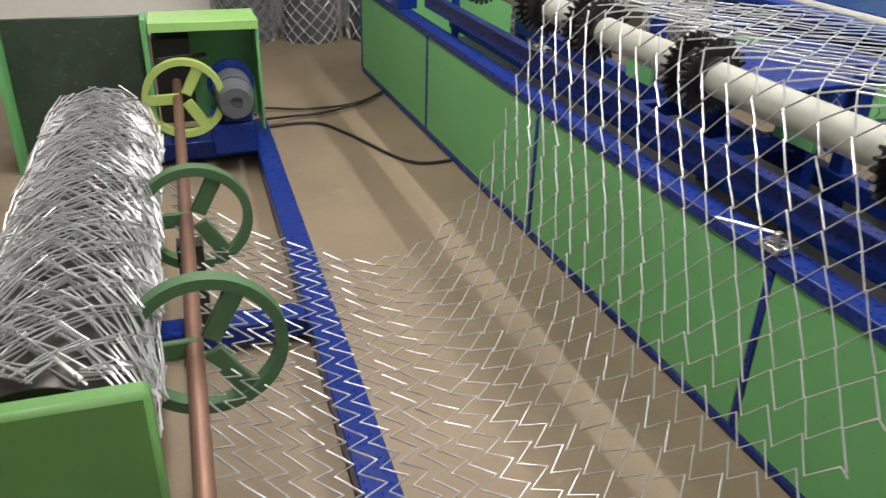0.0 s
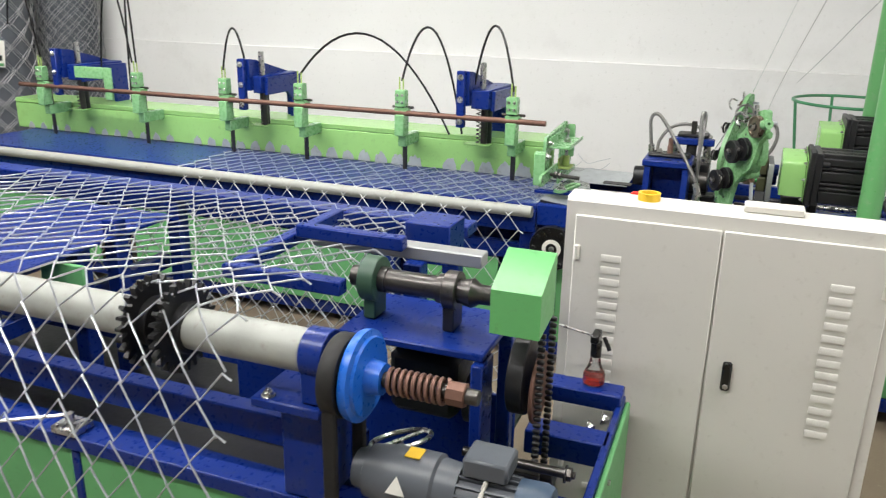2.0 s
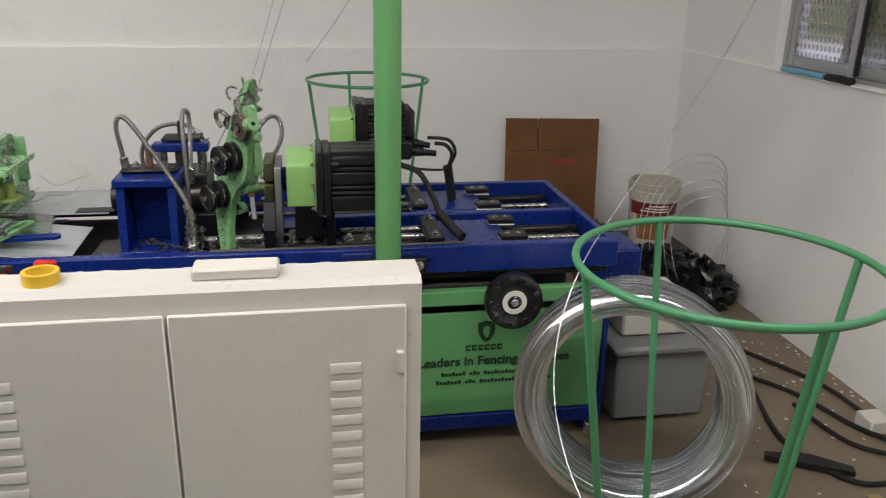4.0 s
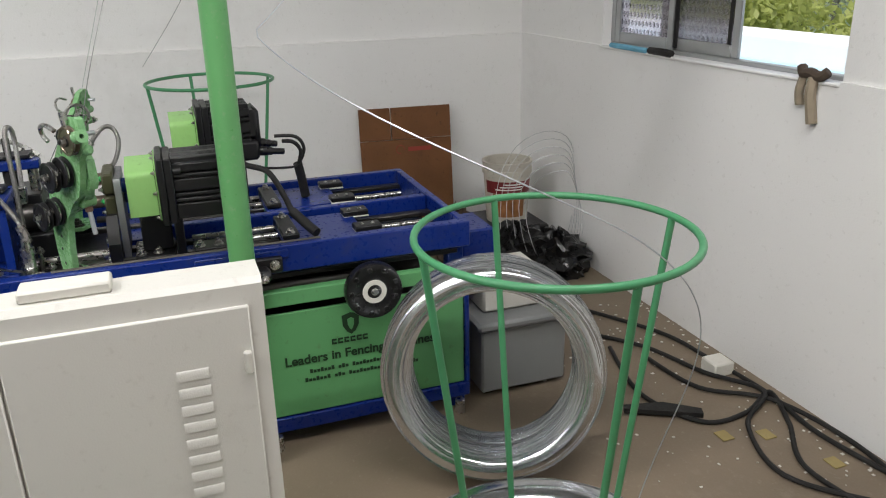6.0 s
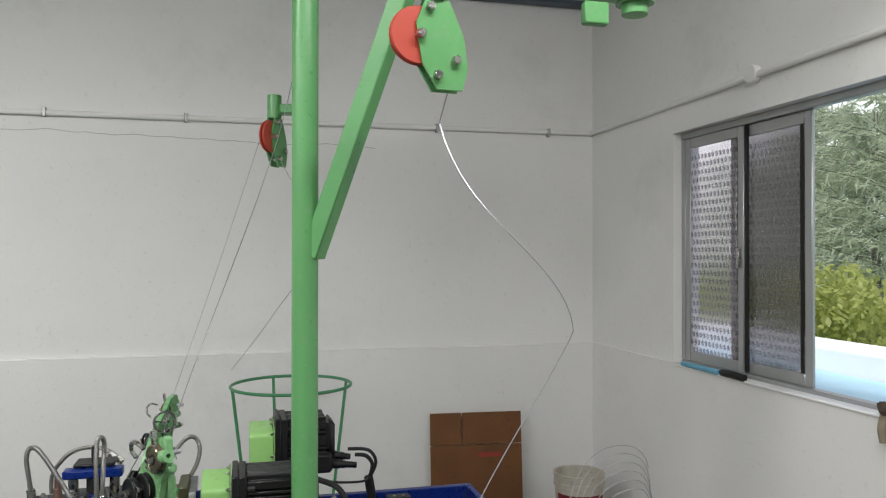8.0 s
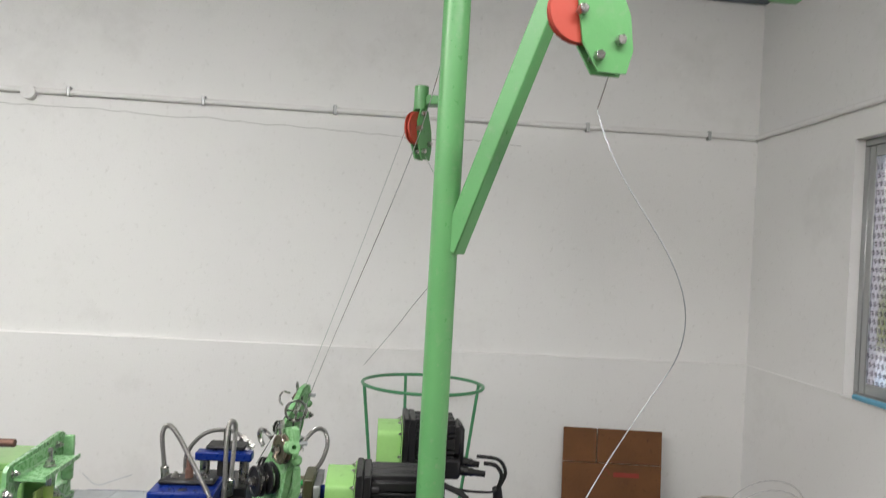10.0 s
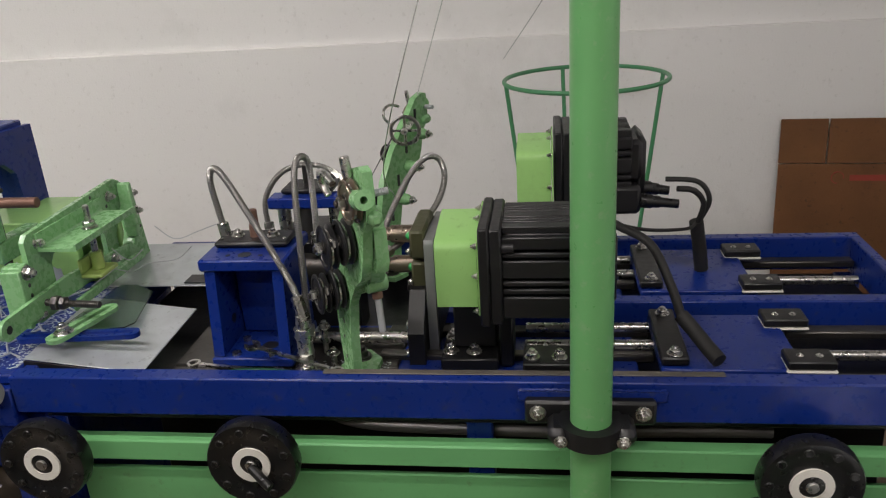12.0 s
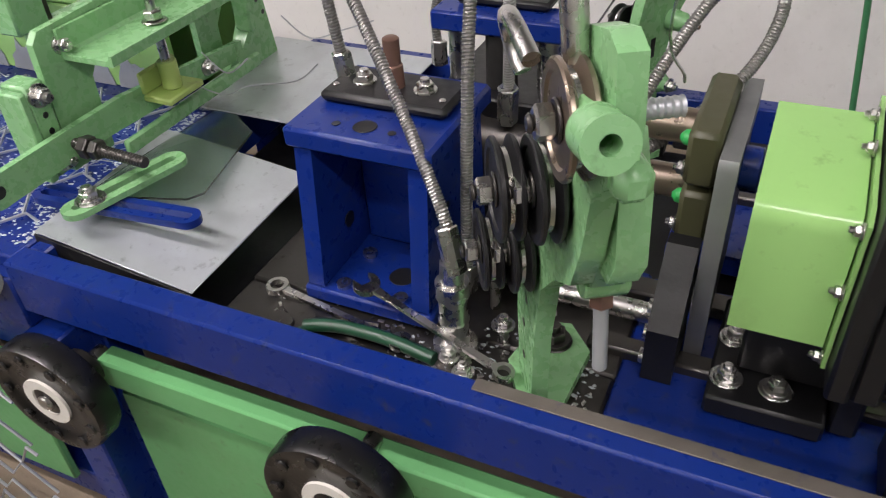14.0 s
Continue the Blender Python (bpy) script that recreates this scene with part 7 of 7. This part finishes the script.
# ---- window ----
DARKCLOTH = material("oily_dark_rag", (0.07, 0.05, 0.035), 0.9, var=0.4, scale=30)
win = thing("window_1", "aluminium sliding window with patterned glass, one side open", "window", kind="structure")
FY = Y0 - 0.05
part("window_frame", Geo().box((WX0, FY - 0.05, WZ1 - 0.035), (WX1, FY, WZ1)).box((WX0, FY - 0.05, WZ0), (WX1, FY, WZ0 + 0.03)).box((WX1 - 0.04, FY - 0.05, WZ0 + 0.031), (WX1, FY, WZ1 - 0.036)), ALU, win)
def sash(x0, x1, yy):
    s = part("sash", Geo().box((x0, yy - 0.018, WZ0 + 0.03), (x0 + 0.045, yy, WZ1 - 0.036)).box((x1 - 0.045, yy - 0.018, WZ0 + 0.03), (x1, yy, WZ1 - 0.036)).box((x0 + 0.046, yy - 0.018, WZ1 - 0.09), (x1 - 0.046, yy, WZ1 - 0.036)).box((x0 + 0.046, yy - 0.018, WZ0 + 0.03), (x1 - 0.046, yy, WZ0 + 0.085)), ALU, win)
    gl = part("pane", Geo().box((x0 + 0.045, yy - 0.011, WZ0 + 0.085), (x1 - 0.045, yy - 0.007, WZ1 - 0.09), 0), PATTERNED, s, "tinted glass with a raised lozenge pattern")
    gl.visible_shadow = False
    g = Geo()
    nx, nz = max(2, int((x1 - x0 - 0.09) / 0.03)), 26
    for i in range(nx):
        for j in range(nz):
            cx = x0 + 0.045 + (i + 0.25 + 0.5 * (j % 2)) * (x1 - x0 - 0.09) / nx
            cz = WZ0 + 0.095 + j * 0.0405
            g.box((-0.009, 0, -0.012), (0.009, 0.004, 0.012), 0.002, Matrix.Translation((cx, yy - 0.0068, cz)) @ Matrix.Rotation(radians(24), 4, "Y"))
    st = part("lozenge", g, PATTERNED, s)
    st["kind"] = "stuff"
    st.visible_shadow = False
    return s
sash(4.52, WX1 - 0.04, FY - 0.002)
s2 = sash(4.085, 4.65, FY - 0.024)
SCREEN = material("dark_insect_screen", (0.012, 0.012, 0.014), 0.7)
SCREEN.node_tree.nodes["Principled BSDF"].inputs["Alpha"].default_value = 0.40
part("insect_screen", Geo().box((4.10, FY - 0.048, WZ0 + 0.04), (4.66, FY - 0.0475, WZ1 - 0.045), 0), SCREEN, win, "dark fine insect screen")
part("rubber_seal", Geo().box((4.505, FY - 0.026, WZ0 + 0.04), (4.52, FY - 0.004, WZ1 - 0.04)).box((4.13, FY - 0.0235, WZ0 + 0.085), (4.155, FY - 0.022, WZ1 - 0.09)), RUBBER, win)
part("latch", Geo().box((4.535, FY, 1.78), (4.555, FY + 0.016, 1.88), 0.004), STEEL, win)
part("window_sill", Geo().box((WX0 + 0.002, Y0 - 0.159, WZ0 + 0.001), (WX1 - 0.002, FY - 0.052, WZ0 + 0.015)).box((WX0 + 0.002, FY + 0.002, WZ0 + 0.001), (WX1 - 0.002, Y0 + 0.02, WZ0 + 0.014)), WALL, win)
rag = thing("rag", "dirty brown rag knotted over the sill edge", "rag", "rags")
part("tail", Geo().sweep(spline([(3.545, -2.385, 1.285), (3.545, -2.375, 1.22), (3.54, -2.38, 1.17), (3.53, -2.385, 1.11)]), 0.020, 6).sweep(spline([(3.60, -2.388, 1.27), (3.605, -2.38, 1.22), (3.60, -2.385, 1.17)]), 0.016, 6), CLOTH, rag)
part("knot", Geo().sweep(spline([(3.62, -2.395, 1.305), (3.60, -2.385, 1.285), (3.56, -2.38, 1.29), (3.52, -2.385, 1.28), (3.495, -2.395, 1.30)]), 0.019, 7), DARKCLOTH, rag, "dark oily knot of the rag")
single("rag", Geo().sweep(spline([(4.95, -2.40, 1.272), (4.8, -2.39, 1.275), (4.62, -2.395, 1.272)]), 0.014, 7), BLUECLOTH, "blue rag on the window sill", "rag", "rags")
single("glove", Geo().sweep(spline([(4.60, -2.40, 1.275), (4.5, -2.385, 1.28), (4.42, -2.395, 1.275)]), 0.018, 7), RUBBER, "dark glove on the window sill", "glove")

# pipes along the walls and roof steel
cp = thing("conduit_pipe", "white painted conduit pipe clipped to the wall", "pipe")
part("run", Geo().cyl((X1 - 0.018, Y0 + 0.02, 2.645), (X1 - 0.018, 6.5, 2.615), 0.016, 12), WALL, cp)
part("run", Geo().cyl((X1 - 0.02, Y0 + 0.018, 2.645), (1.0, Y0 + 0.018, 2.68), 0.016, 12), WALL, cp)
for k in range(9):
    part("clip", Geo().box((X1 - 0.036, -2.1 + k * 0.75, 2.612), (X1, -2.08 + k * 0.75, 2.665), 0.003), ALU, cp)
part("junction", Geo().cyl((4.35, Y0, 2.665), (4.35, Y0 + 0.04, 2.665), 0.042, 18), WALL, cp)
part("junction", Geo().cyl((X1, 1.88, 2.62), (X1 - 0.04, 1.88, 2.62), 0.042, 18), WALL, cp)
CRACK = material("plaster_crack", (0.30, 0.29, 0.27), 0.95)
rnd = random.Random(17)
g = Geo()
for a, b, z in ((-0.95, 2.4, 2.50), (3.2, 5.2, 2.47)):
    n = int((b - a) / 0.05)
    zz, line3 = z, []
    for i in range(n):
        zz += rnd.uniform(-0.008, 0.008)
        line3.append((X1 - 0.0005, a + i * 0.05, zz))
    g.sweep(line3, 0.0016, 4)
g.sweep([(3.98 + 0.03 * rnd.random() - 0.012 * i, Y0 + 0.0005, 0.98 - 0.045 * i) for i in range(9)], 0.0016, 4)
structure("plaster_crack", g, CRACK, "fine crack in the white wall plaster", "wall")
rf = thing("roof_beam", "blue-grey painted steel eaves beam", "roof beam", kind="structure")
part("beam", Geo().box((X1 - 0.12, Y0, ZC), (X1 - 0.02, Y1, ZC + 0.11)), ROOFBLUE, rf)
for y in (-1.5, 0.6, 2.7, 4.8):
    part("rafter", Geo().box((X0, y, ZC + 0.40), (X1, y + 0.08, ZC + 0.52)), ROOFBLUE, rf)
for x in (5.2, 4.0, 2.8):
    part("purlin", Geo().box((x, Y0, ZC + 0.53), (x + 0.06, Y1, ZC + 0.60)), ROOFBLUE, rf)
g = Geo()
for k in range(60):
    g.box((X0, Y0 + k * 0.162, ZC + 0.605), (X1, Y0 + k * 0.162 + 0.03, ZC + 0.62), 0.004)
structure("roof_ribs", g, ROOFSHEET, "ribs of the grey roof sheeting", "ceiling")

# ---- outside ----
GRASS = material("grass", (0.06, 0.10, 0.03), 0.9, var=0.4, scale=2)
LEAF1 = material("yellow_green_leaves", (0.46, 0.50, 0.15), 0.6, var=0.5, scale=8)
LEAF2 = material("grey_green_needles", (0.54, 0.60, 0.44), 0.9, var=0.3, scale=2)
BARK = material("bark", (0.20, 0.19, 0.15), 0.9)
POOL = material("pale_blue_roof", (0.42, 0.66, 0.78), 0.4, var=0.08)
PALE = material("pale_terrace", (0.80, 0.82, 0.83), 0.5, var=0.05)
structure("ground", Geo().box((-300, -600, -0.6), (300, Y0 - 0.3, -0.5), 0), GRASS, "green ground outside the workshop", "ground")
structure("canopy", Geo().box((1.0, -4.6, 0.85), (9.0, -2.62, 0.93)), POOL, "pale blue canopy sheet outside the window", "canopy")
structure("parapet", Geo().box((1.0, -5.2, 0.5), (12.0, -4.62, 1.10)), PALE, "white parapet beyond the canopy", "parapet")


def leaf_cloud(g, c, R, n, size, rnd, flat=1.0):
    for k in range(n):
        d = Vector((rnd.gauss(0, 1), rnd.gauss(0, 1), rnd.gauss(0, 1) * flat)).normalized() * R * rnd.random() ** 0.4
        p = Vector(c) + d
        u = Vector((rnd.gauss(0, 1), rnd.gauss(0, 1), rnd.gauss(0, 1))).normalized()
        w = u.orthogonal().normalized()
        s = size * rnd.uniform(0.6, 1.4)
        g.add([p - u * s, p + w * s * 0.45, p + u * s, p - w * s * 0.45], [(0, 1, 2, 3)])


for m in (LEAF1, LEAF2):
    nt = m.node_tree
    tl, mx = nt.nodes.new("ShaderNodeBsdfTranslucent"), nt.nodes.new("ShaderNodeMixShader")
    base = nt.nodes["Principled BSDF"].inputs["Base Color"].links[0].from_socket
    nt.links.new(base, tl.inputs["Color"])
    nt.links.new(nt.nodes["Principled BSDF"].outputs[0], mx.inputs[1]); nt.links.new(tl.outputs[0], mx.inputs[2])
    nt.links.new(mx.outputs[0], nt.nodes["Material Output"].inputs["Surface"])

rnd = random.Random(21)
for k in range(9):
    sh = thing("shrub", "yellow-green leafy shrub behind the parapet", "shrub", "shrubs")
    x, y = 4.2 + k * 0.95, -6.6 - rnd.random()
    part("stem", Geo().cyl((x, y, -0.5), (x, y, 0.8), 0.03, 8), BARK, sh)
    g = Geo()
    for q in range(9):
        leaf_cloud(g, (x + rnd.uniform(-0.6, 0.6), y + rnd.uniform(-0.4, 0.4), 0.75 + rnd.random() * 0.7), 0.38, 130, 0.055, rnd)
    part("foliage", g, LEAF1, sh, smooth=0)
for k in range(12):
    tr = thing("casuarina_tree", "tall feathery grey-green casuarina tree", "tree", "trees")
    x, y, H = 8.5 + k * 1.7 + rnd.uniform(-0.4, 0.4), -12.0 - rnd.random() * 4, 4.7 + rnd.random() * 1.3
    if k > 8:
        x, y = 15.4 + (k - 9) * 1.1, -13.0 - 0.5 * k % 2
    part("trunk", Geo().lathe((x, y, -0.5), (x, y, H), [(0, 0.09), (H * 0.5, 0.045), (H + 0.4, 0.012)], 10), BARK, tr)
    g, lim = Geo(), Geo()
    for q in range(85):
        z = 0.4 + (H - 0.6) * rnd.random()
        a, L = rnd.random() * 6.28, (1.0 + 1.2 * (1 - z / H)) * rnd.uniform(0.6, 1.1)
        tip = Vector((x + L * math.cos(a), y + L * math.sin(a), z + 0.35 * L))
        base = Vector((x, y, z))
        lim.sweep([base, base.lerp(tip, 0.5) + Vector((0, 0, 0.1)), tip], 0.007, 4)
        for s in range(32):
            t = 0.2 + 0.8 * rnd.random()
            p = base.lerp(tip, t) + Vector((rnd.gauss(0, 0.05), rnd.gauss(0, 0.05), rnd.gauss(0, 0.05)))
            d = Vector((math.cos(a) * 0.5 + rnd.gauss(0, 0.5), math.sin(a) * 0.5 + rnd.gauss(0, 0.5), rnd.gauss(-0.15, 0.4))).normalized() * rnd.uniform(0.18, 0.42)
            w = d.orthogonal().normalized() * 0.020
            g.add([p - w, p + w, p + d], [(0, 1, 2)])
    part("limb", lim, BARK, tr)
    part("foliage", g, LEAF2, tr, smooth=0)

haze = bpy.data.materials.new("bright_overcast_haze")
haze.use_nodes = True
hb = haze.node_tree.nodes["Principled BSDF"]
hb.inputs["Base Color"].default_value = (0, 0, 0, 1)
hb.inputs["Emission Color"].default_value, hb.inputs["Emission Strength"].default_value = (0.96, 0.98, 1.0, 1), 2.2
structure("backdrop", Geo().box((-120, -90.5, -1), (160, -90, 70), 0), haze, "bright overcast sky behind the trees", "backdrop")


def motions():
    """The springy wire turns about its line as it is drawn up."""
    turns = [(0.0, 0.6), (2.0, 0.3), (3.0, 0.0), (4.0, -0.36), (4.9, -1.7), (5.7, -3.1), (6.5, -4.4), (6.9, -5.75), (7.1, -6.6), (7.3, -7.0), (7.5, -7.1), (9.0, -7.4), (10.0, -7.63), (10.2, -8.05), (10.4, -8.95), (10.6, -9.85), (10.8, -10.7), (11.0, -11.3), (11.5, -11.6), (14.0, -12.0)]
    walk(feed_wire, [(t, WIRE_BASE @ Matrix.Rotation(a, 4, "Z")) for t, a in turns])


motions()
